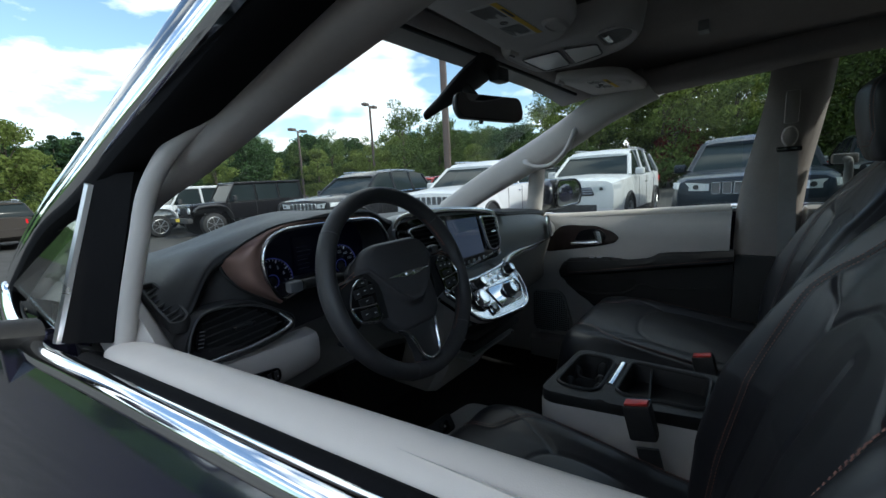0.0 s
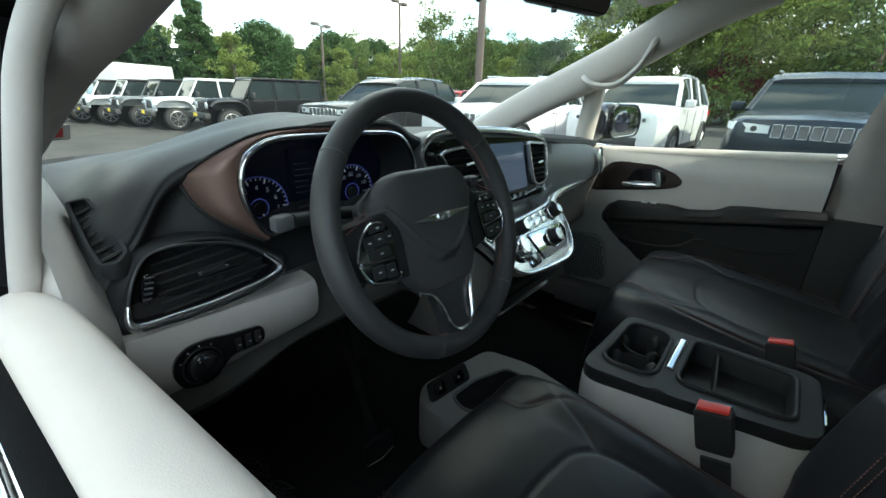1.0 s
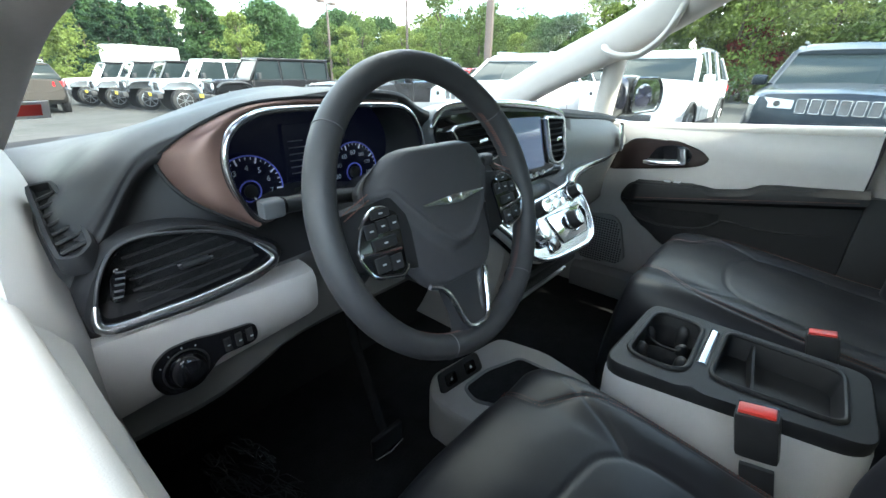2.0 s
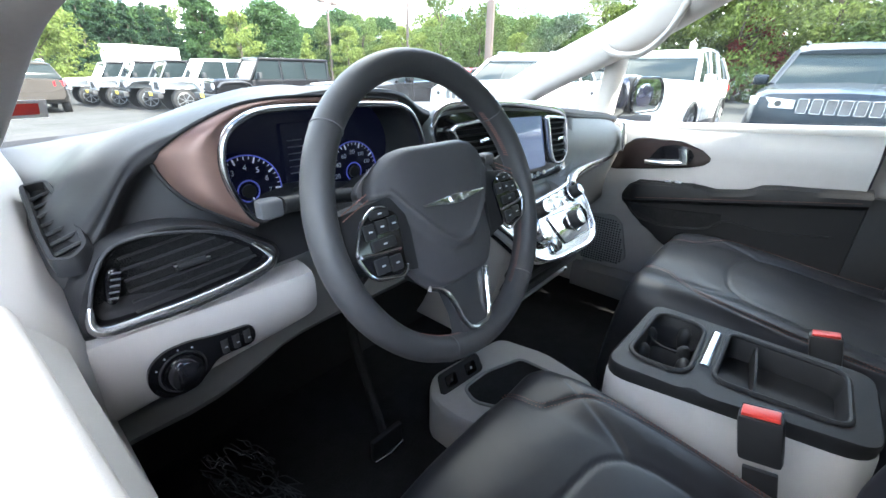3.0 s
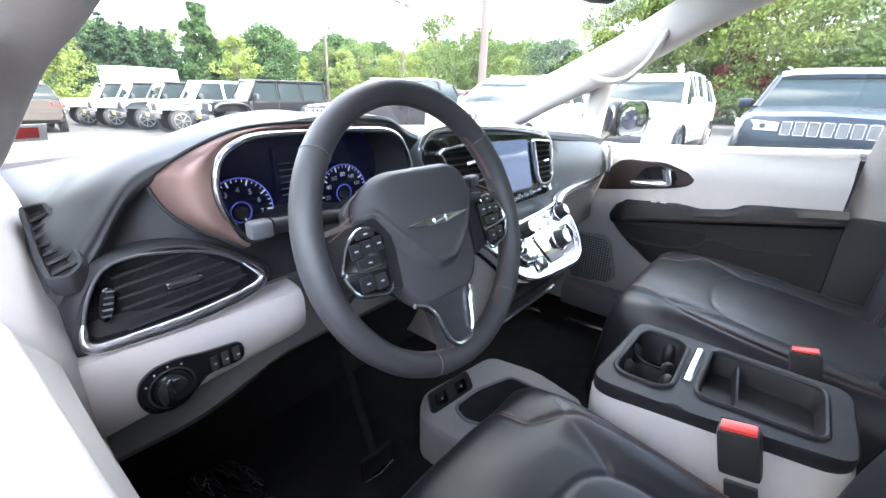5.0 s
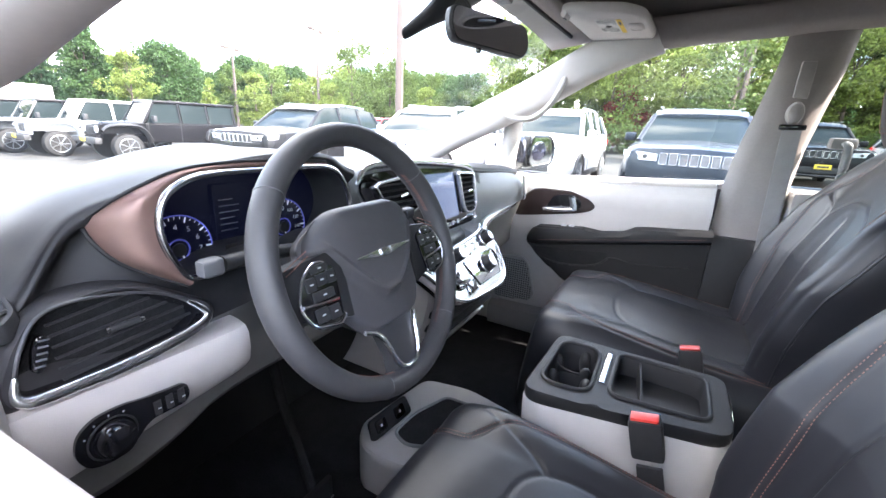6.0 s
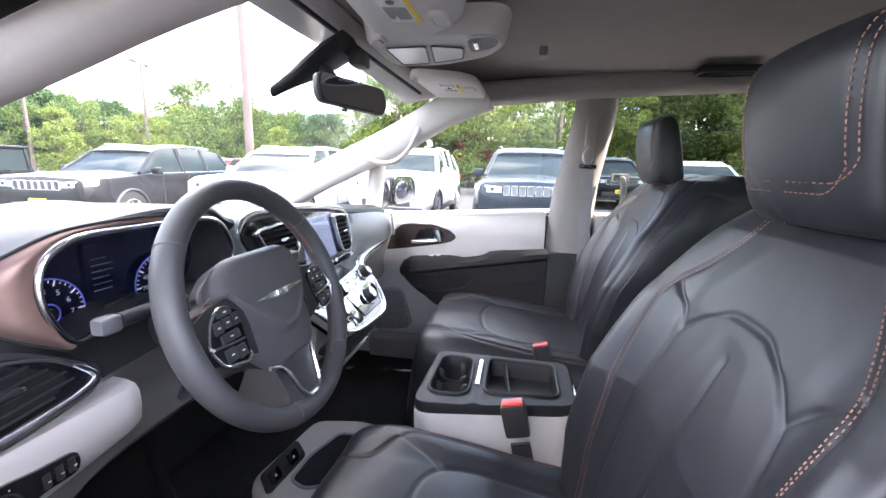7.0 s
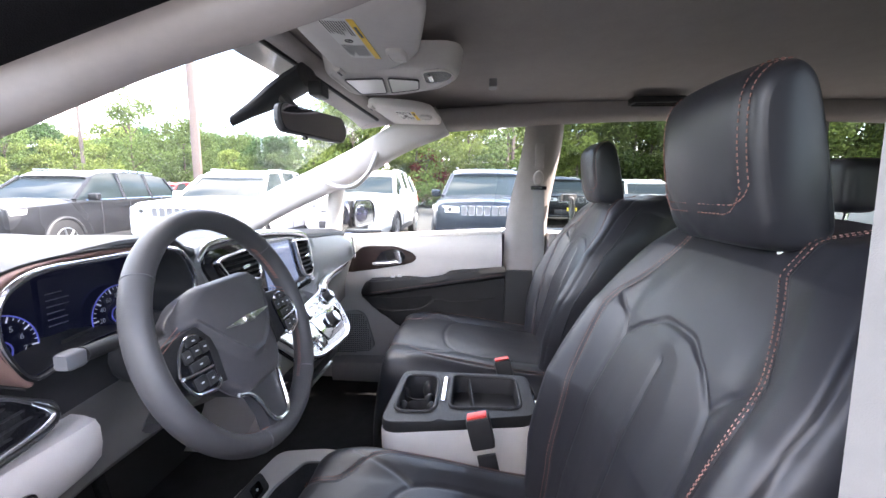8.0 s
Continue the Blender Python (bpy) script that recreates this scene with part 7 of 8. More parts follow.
def suv(label, pname, color, at, metal=0.2, group="parked cars", slots=True, tall=1.0, plate_yellow=True):
    """A mid-size sport utility car. Local: nose towards -y, ground at z 0."""
    c = thing("parked_car", label, "car", group, at=at)
    pm = paint(pname, color, metal)
    L, W = 4.80, 0.965
    st = [(-2.40, 0.76, 0.48, 0.96), (-2.37, 0.86, 0.42, 1.02), (-2.22, 0.93, 0.36, 1.055), (-1.9, 0.955, 0.33, 1.075), (-1.6, 0.965, 0.30, 1.09), (-1.05, 0.965, 0.29, 1.13), (-0.3, 0.965, 0.29, 1.12), (0.8, 0.965, 0.29, 1.14), (1.7, 0.96, 0.31, 1.17), (2.2, 0.92, 0.40, 1.18), (2.38, 0.84, 0.50, 1.10)]
    rings = []
    for y, w, zb, zt in st:
        zt = zt * tall
        sh = zt - 0.20
        rings.append([(-w * 0.90, y, zb), (-w, y, zb + 0.12), (-w * 1.0, y, sh), (-w * 0.965, y, zt - 0.05), (-w * 0.86, y, zt), (0, y, zt + 0.035), (w * 0.86, y, zt), (w * 0.965, y, zt - 0.05), (w, y, sh), (w, y, zb + 0.12), (w * 0.90, y, zb)])
    part("body", loft(rings), pm, c)
    # glasshouse
    gh = [(-1.08, 0.80, 1.10, 1.13), (-0.42, 0.70, 1.10, 1.58), (-0.2, 0.68, 1.10, 1.66), (0.6, 0.68, 1.10, 1.70), (1.6, 0.66, 1.12, 1.66), (2.0, 0.66, 1.12, 1.60), (2.30, 0.72, 1.12, 1.18)]
    rings = []
    for y, wt, zb, zt in gh:
        zb, zt = zb * tall - 0.02, zt * tall
        wb = 0.865
        k = (zt - zb) / (0.6)
        wt2 = wb + (wt - wb) * min(1, k)
        rings.append([(-wb, y, zb), (-(wb + wt2) / 2 - 0.015, y, (zb + zt) / 2), (-wt2, y, zt), (wt2, y, zt), ((wb + wt2) / 2 + 0.015, y, (zb + zt) / 2), (wb, y, zb)])
    part("windows", loft(rings), M_CARGLASS, c, "dark glossy windows")
    part("roof", loft([[(-w, y, z * tall), (-w * 0.8, y, z * tall + 0.03), (0, y, z * tall + 0.045), (w * 0.8, y, z * tall + 0.03), (w, y, z * tall), (w * 0.95, y, z * tall - 0.02), (-w * 0.95, y, z * tall - 0.02)] for y, z, w in ((-0.50, 1.555, 0.69), (-0.25, 1.655, 0.70), (0.6, 1.70, 0.70), (1.6, 1.66, 0.68), (2.05, 1.60, 0.67))]), pm, c)
    for s in (-1, 1):
        for pts in ([(s * 0.86, -1.08, 1.12), (s * 0.71, -0.46, 1.57)], [(s * 0.885, 0.25, 1.10), (s * 0.705, 0.25, 1.68)], [(s * 0.885, 1.15, 1.12), (s * 0.695, 1.15, 1.67)], [(s * 0.88, 2.15, 1.15), (s * 0.69, 1.92, 1.60)]):
            part("pillar", tube([Vector((a, b, z * tall)) for a, b, z in pts], 0.045, 8, flat=0.6), pm, c)
        part("window_strip", tube([(s * 0.885, -0.9 + 0.3 * i, (1.105 + 0.004 * i) * tall) for i in range(11)], 0.012, 6), M_CHROME, c)
        part("roof_rail", tube([(s * 0.64, -0.2 + 0.2 * i, 1.74 * tall - 0.012 * (i - 4) ** 2 / 8) for i in range(10)], 0.018, 6), M_SATIN, c)
        m = part("door_mirror", box(s * 0.93, s * 1.12, -0.86, -0.72, 1.10 * tall, 1.25 * tall, 0.04, 3), pm, c)
        hl = part("headlight", loft([[(s * 0.47, -2.412, 0.86), (s * 0.47, -2.412, 0.955), (s * 0.47, -2.33, 0.975), (s * 0.47, -2.33, 0.86)], [(s * 0.70, -2.408, 0.865), (s * 0.70, -2.405, 0.975), (s * 0.70, -2.31, 0.995), (s * 0.70, -2.31, 0.86)], [(s * 0.87, -2.345, 0.89), (s * 0.87, -2.335, 0.985), (s * 0.85, -2.22, 1.0), (s * 0.85, -2.22, 0.89)], [(s * 0.945, -2.18, 0.90), (s * 0.945, -2.17, 0.985), (s * 0.90, -2.05, 0.99), (s * 0.90, -2.05, 0.90)]]), M_LAMP, c, "clear headlight")
        part("lamp_projector", disc((s * 0.63, -2.405, 0.915), (0, -1, 0), 0.035, 0.015, 16), M_DARKPL, hl)
        part("fog_lamp", disc((s * 0.70, -2.36, 0.52), (0, -1, 0), 0.06, 0.02, 14), M_LAMP, c)
        part("tail_light", loft([[(s * 0.60, 2.385, 0.92), (s * 0.60, 2.385, 1.06), (s * 0.60, 2.30, 1.06), (s * 0.60, 2.30, 0.92)], [(s * 0.86, 2.36, 0.92), (s * 0.86, 2.36, 1.08), (s * 0.80, 2.28, 1.08), (s * 0.80, 2.28, 0.92)], [(s * 0.955, 2.12, 0.95), (s * 0.955, 2.12, 1.07), (s * 0.90, 2.10, 1.07), (s * 0.90, 2.10, 0.95)]]), M_TAIL, c, "red tail light")
        for y in (-1.46, 1.46):
            arch = [(s * 0.972, y + 0.43 * math.cos(a), 0.37 + 0.43 * math.sin(a)) for a in (math.pi * j / 14 for j in range(15))]
            part("wheel_arch", tube(arch, 0.04, 6, flat=0.8), M_DARKPL, c)
            part("arch_well", disc((s * 0.90, y, 0.37), (s, 0, 0), 0.41, 0.078, 26), M_RUBBER, c)
            car_wheel(c, s * 0.985, y, 0.37, 0.20, s)
        for y in (-0.55, 0.28, 1.18):
            part("door_gap", box(s * 0.964, s * 0.970, y - 0.006, y + 0.006, 0.40, 1.06 * tall), M_DARKPL, c)
        for y in (0.02, 0.85):
            part("door_handle", tube([(s * 0.975, y, 0.97), (s * 0.99, y + 0.08, 0.972), (s * 0.975, y + 0.16, 0.974)], 0.014, 6), pm if metal else M_SATIN, c)
        part("side_cladding", box(s * 0.93, s * 0.978, -1.0, 1.0, 0.27, 0.40, 0.02), M_DARKPL, c)
    part("lower_grille", box(-0.55, 0.55, -2.405, -2.36, 0.44, 0.60, 0.02), M_DARKPL, c)
    part("bumper_bar", tube([(-0.80, -2.33, 0.40), (-0.5, -2.41, 0.39), (0.5, -2.41, 0.39), (0.80, -2.33, 0.40)], 0.03, 8), M_DARKPL, c)
    if slots:
        for k in range(7):
            x = -0.39 + 0.13 * k
            p = round_poly([(-0.055, -0.085), (0.055, -0.085), (0.055, 0.085), (-0.055, 0.085)], 0.02, 3)
            g = part("grille_slot", frame_ring(p, 0.012, (x, -2.398, 0.895), (1, 0, 0), (0, 0, 1), 0.02), M_SLOT, c, "bright grille slot")
            part("slot_mesh", plate([(a * 0.85, b * 0.85) for a, b in p], (x, -2.400, 0.895), (1, 0, 0), (0, 0, 1), 0.004), M_DARKPL if plate_yellow else M_MESH, g)
    else:
        part("grille", plate(round_poly([(-0.5, -0.09), (0.5, -0.09), (0.44, 0.08), (-0.44, 0.08)], 0.03), (0, -2.398, 0.87), (1, 0, 0), (0, 0, 1), 0.018, 0.004), M_DARKPL, c, "dark grille")
        for k in range(3):
            part("grille_bar", tube([(-0.46, -2.418, 0.82 + 0.05 * k), (0.46, -2.418, 0.82 + 0.05 * k)], 0.010, 6), M_CHROME, c)
    if plate_yellow:
        pl = part("dealer_plate", box(-0.16, 0.16, -2.435, -2.415, 0.55, 0.66, 0.004), M_PLATE, c, "yellow dealer plate", smooth=False)
        part("plate_bar", box(-0.11, 0.11, -2.4385, -2.435, 0.585, 0.625), M_INK, pl)
    return c


def jeep(label, pname, color, at, top, metal=0.1):
    """A boxy off-road car with a hard top. Local: nose towards -y, ground at z 0."""
    c = thing("parked_off_roader", label, "car", "parked off-roaders", at=at)
    pm = paint(pname, color, metal)
    tm = paint(*top)
    part("tub", box(-0.74, 0.74, -0.95, 2.05, 0.52, 1.12, 0.05, 3), pm, c)
    part("bonnet", loft([[(-w, y, 0.78), (-w, y, z - 0.05), (-w * 0.88, y, z), (w * 0.88, y, z), (w, y, z - 0.05), (w, y, 0.78)] for y, w, z in ((-2.02, 0.58, 1.07), (-1.95, 0.60, 1.10), (-0.95, 0.72, 1.15))]), pm, c)
    part("grille_panel", box(-0.62, 0.62, -2.08, -2.0, 0.66, 1.08, 0.04, 3), pm, c)
    for k in range(7):
        part("grille_slot", box(-0.285 + 0.087 * k, -0.238 + 0.087 * k, -2.09, -2.07, 0.74, 1.00, 0.008), M_DARKPL, c)
    part("bumper", box(-0.85, 0.85, -2.30, -2.12, 0.50, 0.68, 0.04), M_DARKPL, c)
    part("dealer_plate", box(-0.16, 0.16, -2.32, -2.302, 0.56, 0.67), M_PLATE, c, "yellow dealer plate")
    part("screen", loft([[(-0.70, -0.95, 1.13), (0.70, -0.95, 1.13), (0.70, -0.92, 1.13), (-0.70, -0.92, 1.13)], [(-0.64, -0.62, 1.70), (0.64, -0.62, 1.70), (0.64, -0.58, 1.70), (-0.64, -0.58, 1.70)]]), M_CARGLASS, c, "windscreen")
    part("screen_frame", tube([(-0.72, -0.955, 1.13), (-0.655, -0.605, 1.72), (0.655, -0.605, 1.72), (0.72, -0.955, 1.13)], 0.035, 6), pm, c)
    part("glass_house", loft([[(-0.70, -0.86, 1.11), (-0.645, -0.60, 1.70), (0.645, -0.60, 1.70), (0.70, -0.86, 1.11)], [(-0.70, 2.0, 1.11), (-0.645, 1.92, 1.70), (0.645, 1.92, 1.70), (0.70, 2.0, 1.11)]]), M_CARGLASS, c, "side windows")
    part("hard_top", box(-0.69, 0.69, -0.62, 2.0, 1.70, 1.80, 0.04, 3), tm, c)
    for s in (-1, 1):
        for y in (0.10, 0.98, 1.92):
            part("pillar", tube([(s * 0.725, y + 0.03, 1.10), (s * 0.665, y, 1.72)], 0.055, 6, flat=0.6), tm, c)
        part("belt_rail", tube([(s * 0.735, -0.9, 1.115), (s * 0.735, 2.0, 1.115)], 0.02, 6), pm, c)
        part("headlight", disc((s * 0.46, -2.08, 0.90), (0, -1, 0), 0.105, 0.03, 22), M_LAMP, c, "round headlight")
        fl = smooth_path([(s * 0.80, -2.05, 0.88), (s * 0.82, -1.85, 1.02), (s * 0.82, -1.2, 1.02), (s * 0.80, -0.95, 0.80), (s * 0.78, -0.85, 0.55)], 4)
        part("front_fender", tube(fl, 0.13, 8, flat=0.35), M_DARKPL if pname == "black" else pm, c)
        fr = smooth_path([(s * 0.80, 0.85, 0.60), (s * 0.82, 1.0, 0.92), (s * 0.82, 1.75, 0.92), (s * 0.80, 1.98, 0.60)], 4)
        part("rear_fender", tube(fr, 0.12, 8, flat=0.35), M_DARKPL, c)
        part("door_mirror", box(s * 0.80, s * 1.0, -0.78, -0.68, 1.16, 1.34, 0.03), M_DARKPL, c)
        part("door_gap", box(s * 0.738, s * 0.744, 0.08, 0.095, 0.55, 1.08), M_DARKPL, c)
        part("door_gap", box(s * 0.738, s * 0.744, -0.86, -0.845, 0.55, 1.08), M_DARKPL, c)
        part("tail_light", box(s * 0.62, s * 0.74, 2.05, 2.09, 0.88, 1.06, 0.01), M_TAIL, c)
        for y in (-1.48, 1.42):
            car_wheel(c, s * 0.87, y, 0.40, 0.25, s)
    sp = part("spare_wheel", disc((0, 2.06, 0.98), (0, 1, 0), 0.38, 0.22, 26), M_RUBBER, c)
    return c


def park(x, y, heading):
    """Nose towards the heading (degrees): 0 is +y, 90 is +x."""
    return pose(x, y, ground_z(x, y), 0, 0, 180 - heading)


WEST = -90
suv("dark blue-grey sport utility car with chrome slotted grille", "slate", (0.022, 0.029, 0.040), park(8.30, -0.52, WEST), 0.5, plate_yellow=False)
suv("white sport utility car with dark windscreen, parked nose out", "white", (0.62, 0.63, 0.64), park(9.90, 2.50, WEST), 0.0, slots=False, tall=1.04, plate_yellow=False)
suv("white sport utility car beside a dark one", "white", (0.62, 0.63, 0.64), park(8.0, 4.95, -94), 0.0, plate_yellow=False)
suv("charcoal sport utility car with yellow dealer plate", "charcoal", (0.020, 0.0205, 0.023), park(7.30, 8.45, -97), 0.4)
suv("black sport utility car with yellow dealer plate", "black", (0.010, 0.010, 0.012), park(14.7, -3.36, WEST), 0.2)
suv("white hatchback parked at the row's end", "white", (0.62, 0.63, 0.64), park(14.6, -6.3, WEST), 0.0, slots=False, plate_yellow=False, tall=0.94)
suv("silver sport utility car at the row's end", "silver", (0.42, 0.43, 0.44), park(9.4, -10.2, WEST), 0.6, slots=False, plate_yellow=False)
jeep("black four-door off-roader with black hard top", "black", (0.010, 0.010, 0.012), park(6.90, 14.7, -87), ("black", (0.010, 0.010, 0.012)))
jeep("white four-door off-roader with black fenders", "white", (0.62, 0.63, 0.64), park(6.20, 17.5, -88), ("white", (0.62, 0.63, 0.64)))
jeep("grey off-roader in the row of off-roaders", "grey", (0.12, 0.125, 0.13), park(5.75, 20.0, WEST), ("black", (0.010, 0.010, 0.012)))
jeep("white off-roader in the row of off-roaders", "white", (0.62, 0.63, 0.64), park(5.25, 22.3, WEST), ("black", (0.010, 0.010, 0.012)))
jeep("white off-roader at the end of its row", "white", (0.62, 0.63, 0.64), park(4.75, 24.6, WEST), ("black", (0.010, 0.010, 0.012)))
suv("taupe sport utility car seen from behind", "taupe", (0.062, 0.054, 0.048), park(1.0, 21.6, 0), 0.3, slots=False, plate_yellow=False)
suv("grey estate car far across the lot", "grey", (0.12, 0.125, 0.13), park(2.2, 34.0, 40), 0.5, slots=False, plate_yellow=False)
for i, (nm, col_) in enumerate((("grey", (0.12, 0.125, 0.13)), ("white", (0.62, 0.63, 0.64)), ("blue", (0.02, 0.05, 0.16)), ("silver", (0.42, 0.43, 0.44)), ("black", (0.010, 0.010, 0.012)), ("white", (0.62, 0.63, 0.64)), ("red", (0.30, 0.02, 0.02)), ("charcoal", (0.020, 0.0205, 0.023)))):
    suv(nm + " car in the second parking row", nm, col_, park(20.5 + 0.3 * (i % 2), -8.0 + 4.1 * i, 90 if i % 2 else WEST), 0.2, slots=False, plate_yellow=False)

tr = thing("box_trailer", "white box trailer parked by the firs", "trailer", at=pose(11.3, 45.2, ground_z(0, 45) - 0.1, 0, 0, 30))
part("box", box(-2.9, 2.9, -1.2, 1.2, 0.9, 3.62, 0.12, 3), paint("white", (0.62, 0.63, 0.64)), tr)
part("skirt", box(-2.8, 2.8, -1.1, 1.1, 0.55, 0.9, 0.02), M_DARKPL, tr)
for y in (-1.9, 1.9):
    part("wheel", disc((y, -1.0, 0.45), (0, -1, 0), 0.45, 0.22, 22), M_RUBBER, tr)

# ---------------------------------------------------------------- lamp posts
M_POST = mat("brown_post", (0.115, 0.085, 0.075), 0.6, var=0.1, scale=6)


def lamp_post(x, y, h, w, label):
    p = thing("lamp_post", label, "lamp post", "lamp posts", at=pose(x, y, ground_z(x, y), 0, 0, 20))
    part("pole", loft([[(a * k, b * k, z) for a, b in round_poly([(-w, -w), (w, -w), (w, w), (-w, w)], w * 0.3, 2)] for k, z in ((1, 0), (0.8, h))]), M_POST, p)
    part("footing", disc((0, 0, 0), (0, 0, 1), 0.32, 0.75, 20), mat("concrete", (0.36, 0.35, 0.33), 0.9, var=0.15, scale=8) if "concrete" not in bpy.data.materials else bpy.data.materials["concrete"], p)
    part("cross_arm", tube([(-0.9, 0, h - 0.05), (0.9, 0, h - 0.05)], 0.05, 8), M_POST, p)
    for s in (-1, 1):
        part("lamp_head", box(s * 0.55, s * 1.25, -0.25, 0.25, h - 0.10, h + 0.14, 0.04), M_POST, p)


lamp_post(16.9, 12.4, 13.0, 0.17, "tall brown square lamp post in the car park")
lamp_post(28.4, 29.8, 9.2, 0.11, "brown twin-head lamp post in the car park")
lamp_post(24.2, 35.9, 7.4, 0.09, "brown lamp post beside the trees")
lamp_post(31.0, -3.0, 10.0, 0.12, "brown lamp post in front of the wood")

# ---------------------------------------------------------------- trees
M_BARK = mat("bark", (0.09, 0.07, 0.055), 0.9, var=0.3, scale=8, bump=0.6, bump_scale=20)


def leaf_mat(name, color):
    m = mat(name, color, 0.6, var=0.3, scale=0.6, objvar=0.12, spec=0.25)
    n, l = m.node_tree.nodes, m.node_tree.links
    g = n.new("ShaderNodeNewGeometry")
    r = n.new("ShaderNodeMapRange")
    r.inputs["To Min"].default_value, r.inputs["To Max"].default_value = 0.55, 1.5
    l.new(g.outputs["Random Per Island"], r.inputs["Value"])
    hs = [q for q in n if q.bl_idname == "ShaderNodeHueSaturation"][0]
    src = hs.inputs["Value"].links[0].from_socket
    mu = n.new("ShaderNodeMath")
    mu.operation = "MULTIPLY"
    l.new(src, mu.inputs[0])
    l.new(r.outputs["Result"], mu.inputs[1])
    l.new(mu.outputs[0], hs.inputs["Value"])
    b = n["Principled BSDF"]
    tl = n.new("ShaderNodeBsdfTranslucent")
    l.new(hs.outputs["Color"], tl.inputs["Color"])
    mx = n.new("ShaderNodeMixShader")
    mx.inputs[0].default_value = 0.35
    out = [q for q in n if q.bl_idname == "ShaderNodeOutputMaterial"][0]
    l.new(b.outputs[0], mx.inputs[1])
    l.new(tl.outputs[0], mx.inputs[2])
    l.new(mx.outputs[0], out.inputs["Surface"])
    return m


M_LEAF = leaf_mat("leaf_green", (0.088, 0.130, 0.036))
M_LIGHTLEAF = leaf_mat("leaf_yellow_green", (0.155, 0.200, 0.050))
M_FIR = leaf_mat("fir_needles", (0.030, 0.062, 0.030))
M_DARKLEAF = leaf_mat("leaf_dark", (0.050, 0.095, 0.032))
M_REDLEAF = leaf_mat("leaf_red", (0.13, 0.028, 0.022))


def leaves(centres, per, size, spread, seed):
    """Many small folded leaf sprays round the given clump centres, as plain data."""
    rnd = np.random.RandomState(seed)
    vs, fs = [], []
    for c, r in centres:
        n = int(per)
        d = rnd.normal(size=(n, 3))
        d /= np.linalg.norm(d, axis=1)[:, None]
        rad = r * rnd.uniform(0.35, 1.0, size=(n, 1)) ** 0.6
        pos = np.array(c) + d * rad * np.array((1, 1, 0.8))
        for p in pos:
            a = rnd.normal(size=3)
            a /= np.linalg.norm(a)
            b = np.cross(a, rnd.normal(size=3))
            b /= np.linalg.norm(b)
            s = size * rnd.uniform(0.6, 1.4)
            k = len(vs)
            vs += [p - a * s, p - b * s * 0.45 + np.array((0, 0, 0.1 * s)), p + a * s, p + b * s * 0.45]
            fs.append((k, k + 1, k + 2, k + 3))
    return vs, fs


def mesh_part(name, vs, fs, material, parent, label="", kind=""):
    me = bpy.data.meshes.new(name)
    me.from_pydata([tuple(v) for v in vs], [], fs)
    me.materials.append(material)
    ob = new(name, me)
    ob.parent = parent
    if label:
        ob["label"] = label
    return ob


def broadleaf(label, h, w, material, seed, slim=1.0, per=150, clumps=52, size=0.125):
    """A broad-leaved tree: trunk, limbs and an uneven leafy crown."""
    rnd = random.Random(seed)
    t = thing("tree", label, "tree", "trees")
    bm = tube([(0, 0, -0.3), (0.05, 0.02, h * 0.25), (-0.05, 0.06, h * 0.55), (0.02, 0.0, h * 0.9)], 0.17, 8, taper=lambda q: 1 - 0.85 * q)
    cs = []
    for i in range(clumps):
        f = rnd.uniform(0.0, 1.0)
        z = h * (0.16 + 0.80 * f)
        rr = w * (math.sin(math.pi * (0.10 + 0.86 * f)) ** 0.7) * rnd.uniform(0.35, 1.05)
        a = rnd.uniform(0, 2 * math.pi)
        c = (rr * math.cos(a), rr * math.sin(a), z)
        cs.append((c, w * rnd.uniform(0.22, 0.40)))
        if i % 4 == 0:
            tube([(0, 0, z * 0.72), (c[0] * 0.5, c[1] * 0.5, z * 0.86), c], 0.05, 5, bm=bm, taper=lambda q: 1 - 0.8 * q)
    part("trunk", bm, M_BARK, t)
    vs, fs = leaves(cs, per, size, 1.0, seed)
    mesh_part("crown", vs, fs, material, t)
    return t


def conifer(label, h, w, material, seed, per=26, size=0.17):
    rnd = random.Random(seed)
    t = thing("tree", label, "tree", "trees")
    bm = tube([(0, 0, -0.3), (0, 0, h)], 0.20, 8, taper=lambda q: 1 - 0.95 * q)
    cs = []
    tiers = 20
    for i in range(tiers):
        f = i / tiers
        z = h * (0.07 + 0.92 * f)
        r = w * (1 - f) ** 0.85 + 0.12
        for k in range(max(3, int(9 * (1 - f) + 3))):
            a = rnd.uniform(0, 2 * math.pi)
            L = r * rnd.uniform(0.6, 1.08)
            tube([(0, 0, z), (L * math.cos(a), L * math.sin(a), z - 0.16 * L)], 0.03, 4, bm=bm, taper=lambda q: 1 - 0.8 * q)
            for q in (0.35, 0.65, 0.95):
                cs.append(((L * q * math.cos(a), L * q * math.sin(a), z - 0.18 * L * q), 0.18 + 0.24 * w / 3.0 * (1 - f) * (1.2 - q * 0.5)))
    part("trunk", bm, M_BARK, t)
    vs, fs = leaves(cs, per // 2, size, 1.0, seed)
    mesh_part("crown", vs, fs, material, t)
    return t


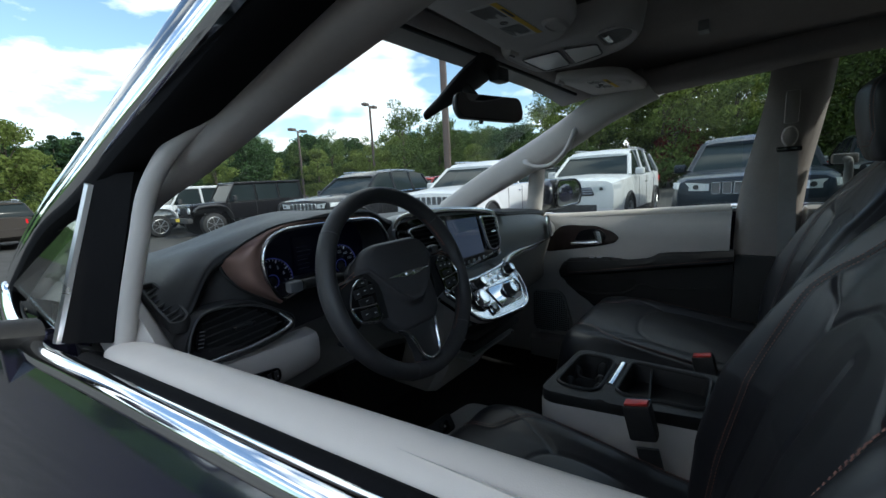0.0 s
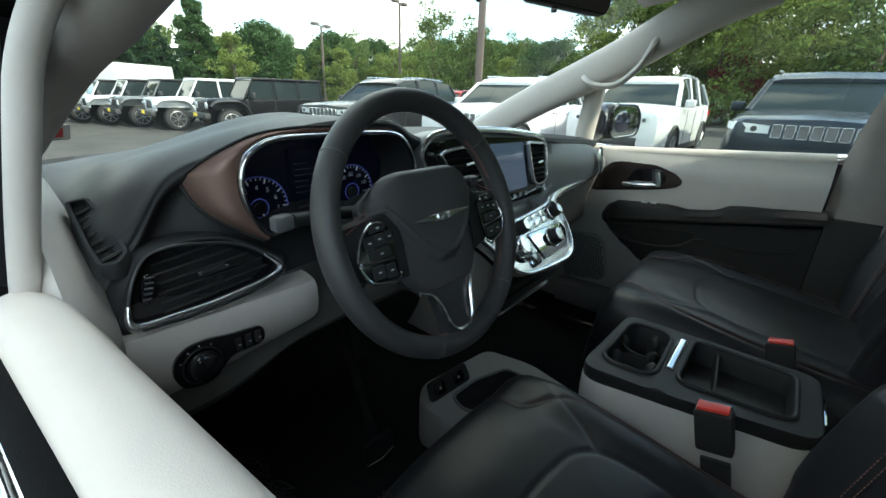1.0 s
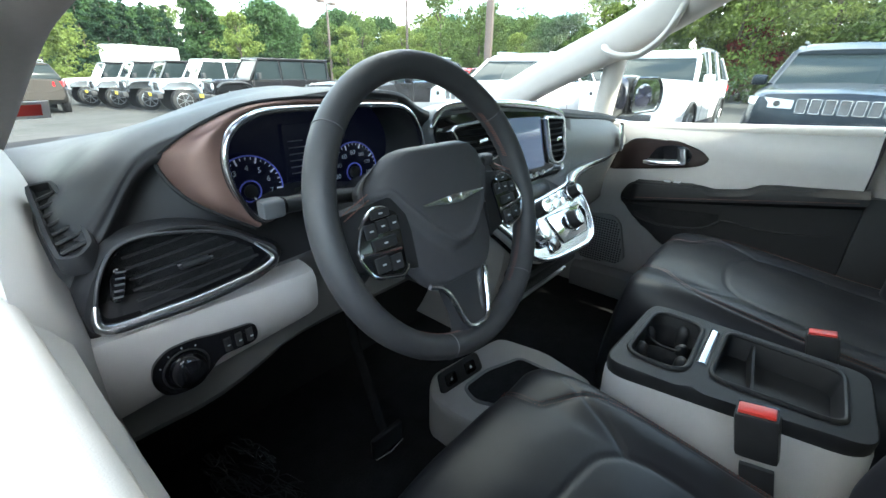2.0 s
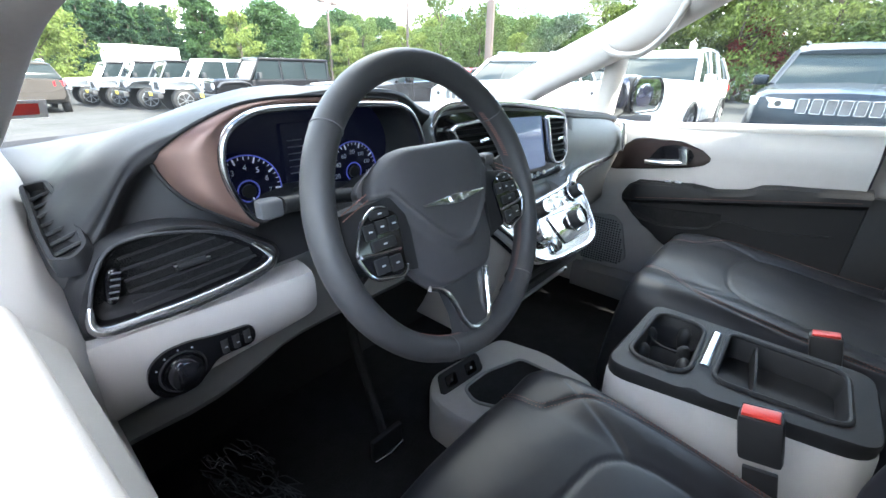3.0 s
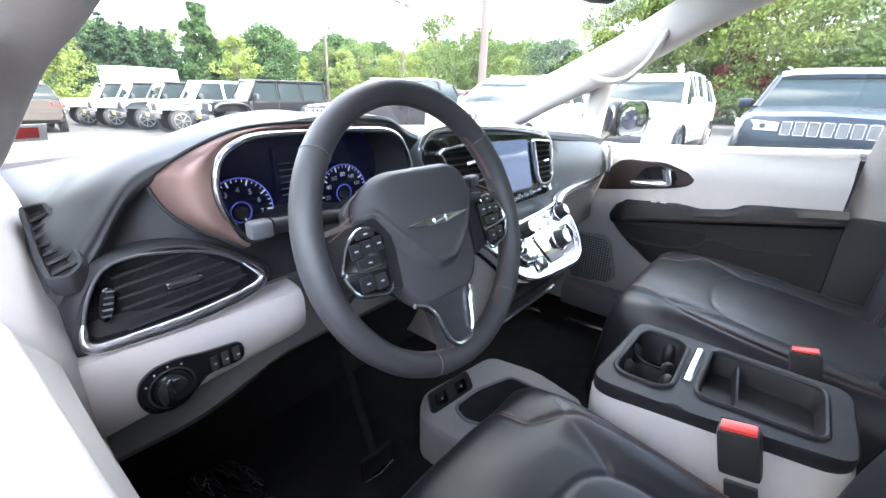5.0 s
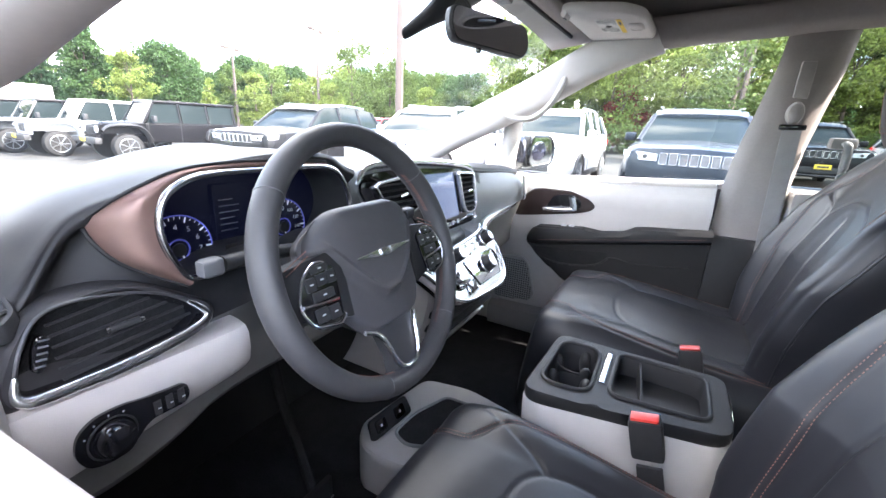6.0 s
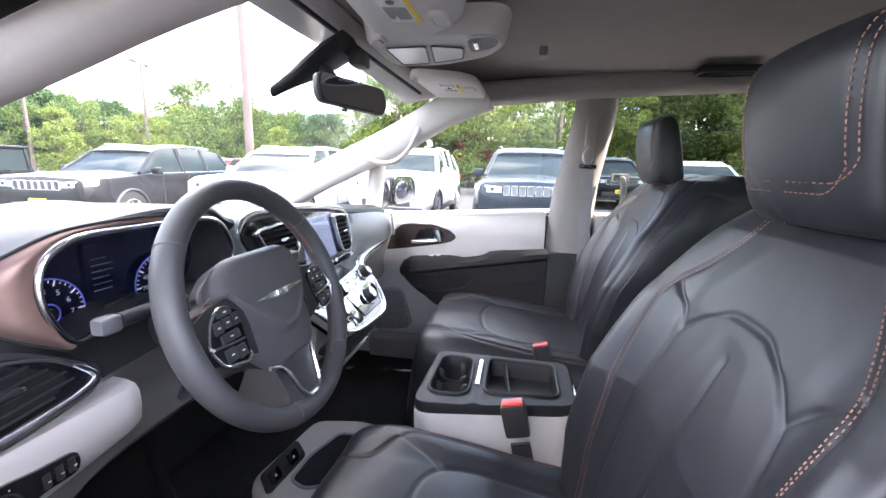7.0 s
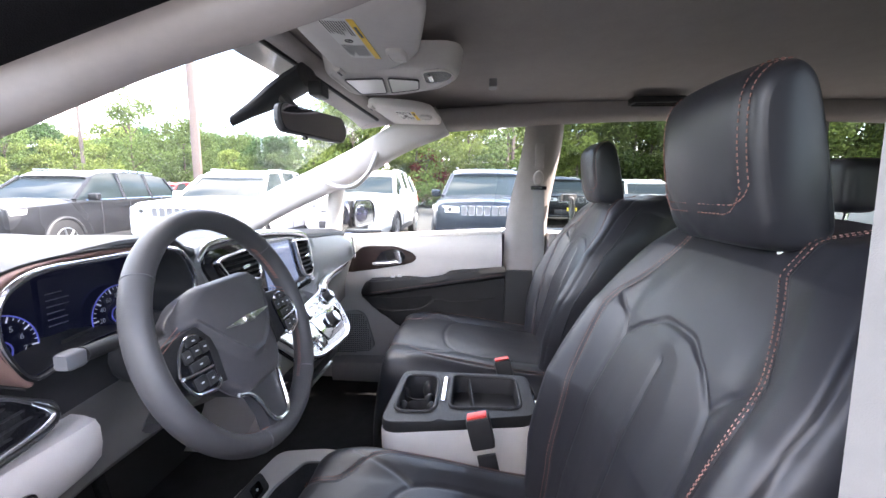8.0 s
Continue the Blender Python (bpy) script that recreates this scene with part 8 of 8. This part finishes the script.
FAR = pose(0, 0, 0)
kinds = {
    "green": broadleaf("green broad-leaved tree at the car park's edge", 10.5, 2.9, M_LEAF, 1),
    "light": broadleaf("light yellow-green young tree at the lot's edge", 8.0, 2.2, M_LIGHTLEAF, 2),
    "wood": broadleaf("sunlit yellow-green tree of the wood", 11.0, 3.4, M_LIGHTLEAF, 3, per=190, clumps=60, size=0.13),
    "dark": broadleaf("dark green dense tree behind the lot", 9.5, 3.6, M_DARKLEAF, 4, per=170, clumps=84, size=0.17),
    "column": broadleaf("tall columnar green tree", 12.0, 2.0, M_DARKLEAF, 5, per=190, clumps=100, size=0.16),
    "fir": conifer("dark green fir tree behind the lot", 13.0, 3.5, M_FIR, 6, per=56, size=0.25),
    "cone": conifer("small conical yellow-green tree", 6.5, 1.7, M_LIGHTLEAF, 7, per=44, size=0.18),
    "red": broadleaf("dark red-leaved ornamental tree", 5.0, 1.9, M_REDLEAF, 8, per=130, clumps=34, size=0.11),
}
used = set()


def tree(kind, heading, dist, scale, seed):
    """A tree at a heading (degrees, 0 is +y, clockwise) and distance from the van."""
    if heading < 36:
        dist, scale = dist * (1.20 if kind == "fir" else 1.10), scale * (0.66 if kind == "fir" else 0.80)
    else:
        scale *= 0.80 if heading < 78 else 0.92
    x, y = -0.9 + dist * math.sin(radians(heading)), -0.3 + dist * math.cos(radians(heading))
    m = pose(x, y, ground_z(x, y) - 0.05, 0, 0, seed * 47) @ Matrix.Diagonal((scale, scale, scale, 1))
    if kind not in used:
        used.add(kind)
        kinds[kind].matrix_basis = m
        return
    c = copy_thing(kinds[kind], m)
    c.scale = (scale, scale, scale)


PLANT = [("fir", 6.0, 36, 1.02), ("light", 7.0, 27, 0.92), ("fir", 10.5, 46, 1.0), ("fir", 12.5, 52, 1.15), ("fir", 14.3, 48, 1.0), ("fir", 16.0, 50, 1.0), ("fir", 17.8, 51, 1.0), ("fir", 19.4, 54, 0.95), ("light", 8.8, 33, 0.8), ("fir", 3.0, 48, 0.9), ("dark", 12.0, 60, 1.2),
         ("column", 21.2, 45, 1.0), ("light", 24.6, 42, 1.05), ("dark", 28.0, 48, 1.12), ("dark", 29.8, 52, 1.0), ("fir", 27.0, 62, 1.0), ("cone", 32.0, 42, 1.0), ("green", 34.5, 52, 0.9), ("light", 36.8, 42, 0.85), ("green", 38.6, 55, 1.0), ("dark", 36.0, 60, 1.15)]
rnd = random.Random(11)
for i in range(20):
    PLANT.append((rnd.choice(("green", "green", "dark", "light", "wood")), 39 + 1.6 * i + rnd.uniform(-0.6, 0.6), rnd.uniform(46, 60), rnd.uniform(0.66, 1.02)))
for i in range(30):
    PLANT.append((rnd.choice(("dark", "green", "dark", "dark")), 1 + 2.1 * i + rnd.uniform(-0.5, 0.5), rnd.uniform(62, 74), rnd.uniform(1.05, 1.38)))
PLANT += [("green", 48.4, 40, 1.10), ("green", 53.2, 42, 1.0), ("green", 54.6, 41, 0.85), ("light", 45.8, 38, 0.72), ("light", 58, 36, 0.7), ("red", 83.0, 31, 0.95), ("red", 85.0, 33, 0.8)]
for i in range(44):
    PLANT.append((rnd.choice(("wood", "wood", "wood", "green", "light")), 68 + 1.75 * i + rnd.uniform(-0.7, 0.7), rnd.uniform(29, 44), rnd.uniform(0.85, 1.2)))
for i in range(26):
    PLANT.append((rnd.choice(("fir", "dark", "green")), 5 + 6.0 * i + rnd.uniform(-2, 2), rnd.uniform(70, 92), rnd.uniform(0.75, 1.05)))
for i in range(14):
    PLANT.append((rnd.choice(("fir", "dark", "green", "wood")), 165 + 14.0 * i, rnd.uniform(35, 60), rnd.uniform(0.9, 1.2)))
for i, (k, hd, ds, sc) in enumerate(PLANT):
    tree(k, hd, ds, sc, i)

# low hedge in front of the wood
rnd = np.random.RandomState(9)
cs = []
for i in range(150):
    hd = radians(50 + 95 * i / 150)
    d = 27 + rnd.uniform(-1.2, 1.2)
    x, y = d * math.sin(hd), d * math.cos(hd)
    cs.append(((x, y, ground_z(x, y) + rnd.uniform(0.4, 1.5)), rnd.uniform(0.6, 1.1)))
hv, hf = leaves(cs, 130, 0.11, 1.0, 21)
hedge = mesh_part("hedge", hv, hf, M_LEAF, None)
tagged(hedge, "rough green hedge along the edge of the wood", "hedge", kind="stuff")
# wooded slope behind everything
bm = grid(lambda u, v: Vector((130 * math.sin(2 * math.pi * u), 130 * math.cos(2 * math.pi * u), -6 + 14 * v + 3.5 * v * noise.noise(Vector((8 * math.sin(2 * math.pi * u), 8 * math.cos(2 * math.pi * u), 3))))), 160, 5)
tagged(part("backdrop", bm, M_DARKLEAF), "distant dark wooded skyline", "woods", kind="structure")
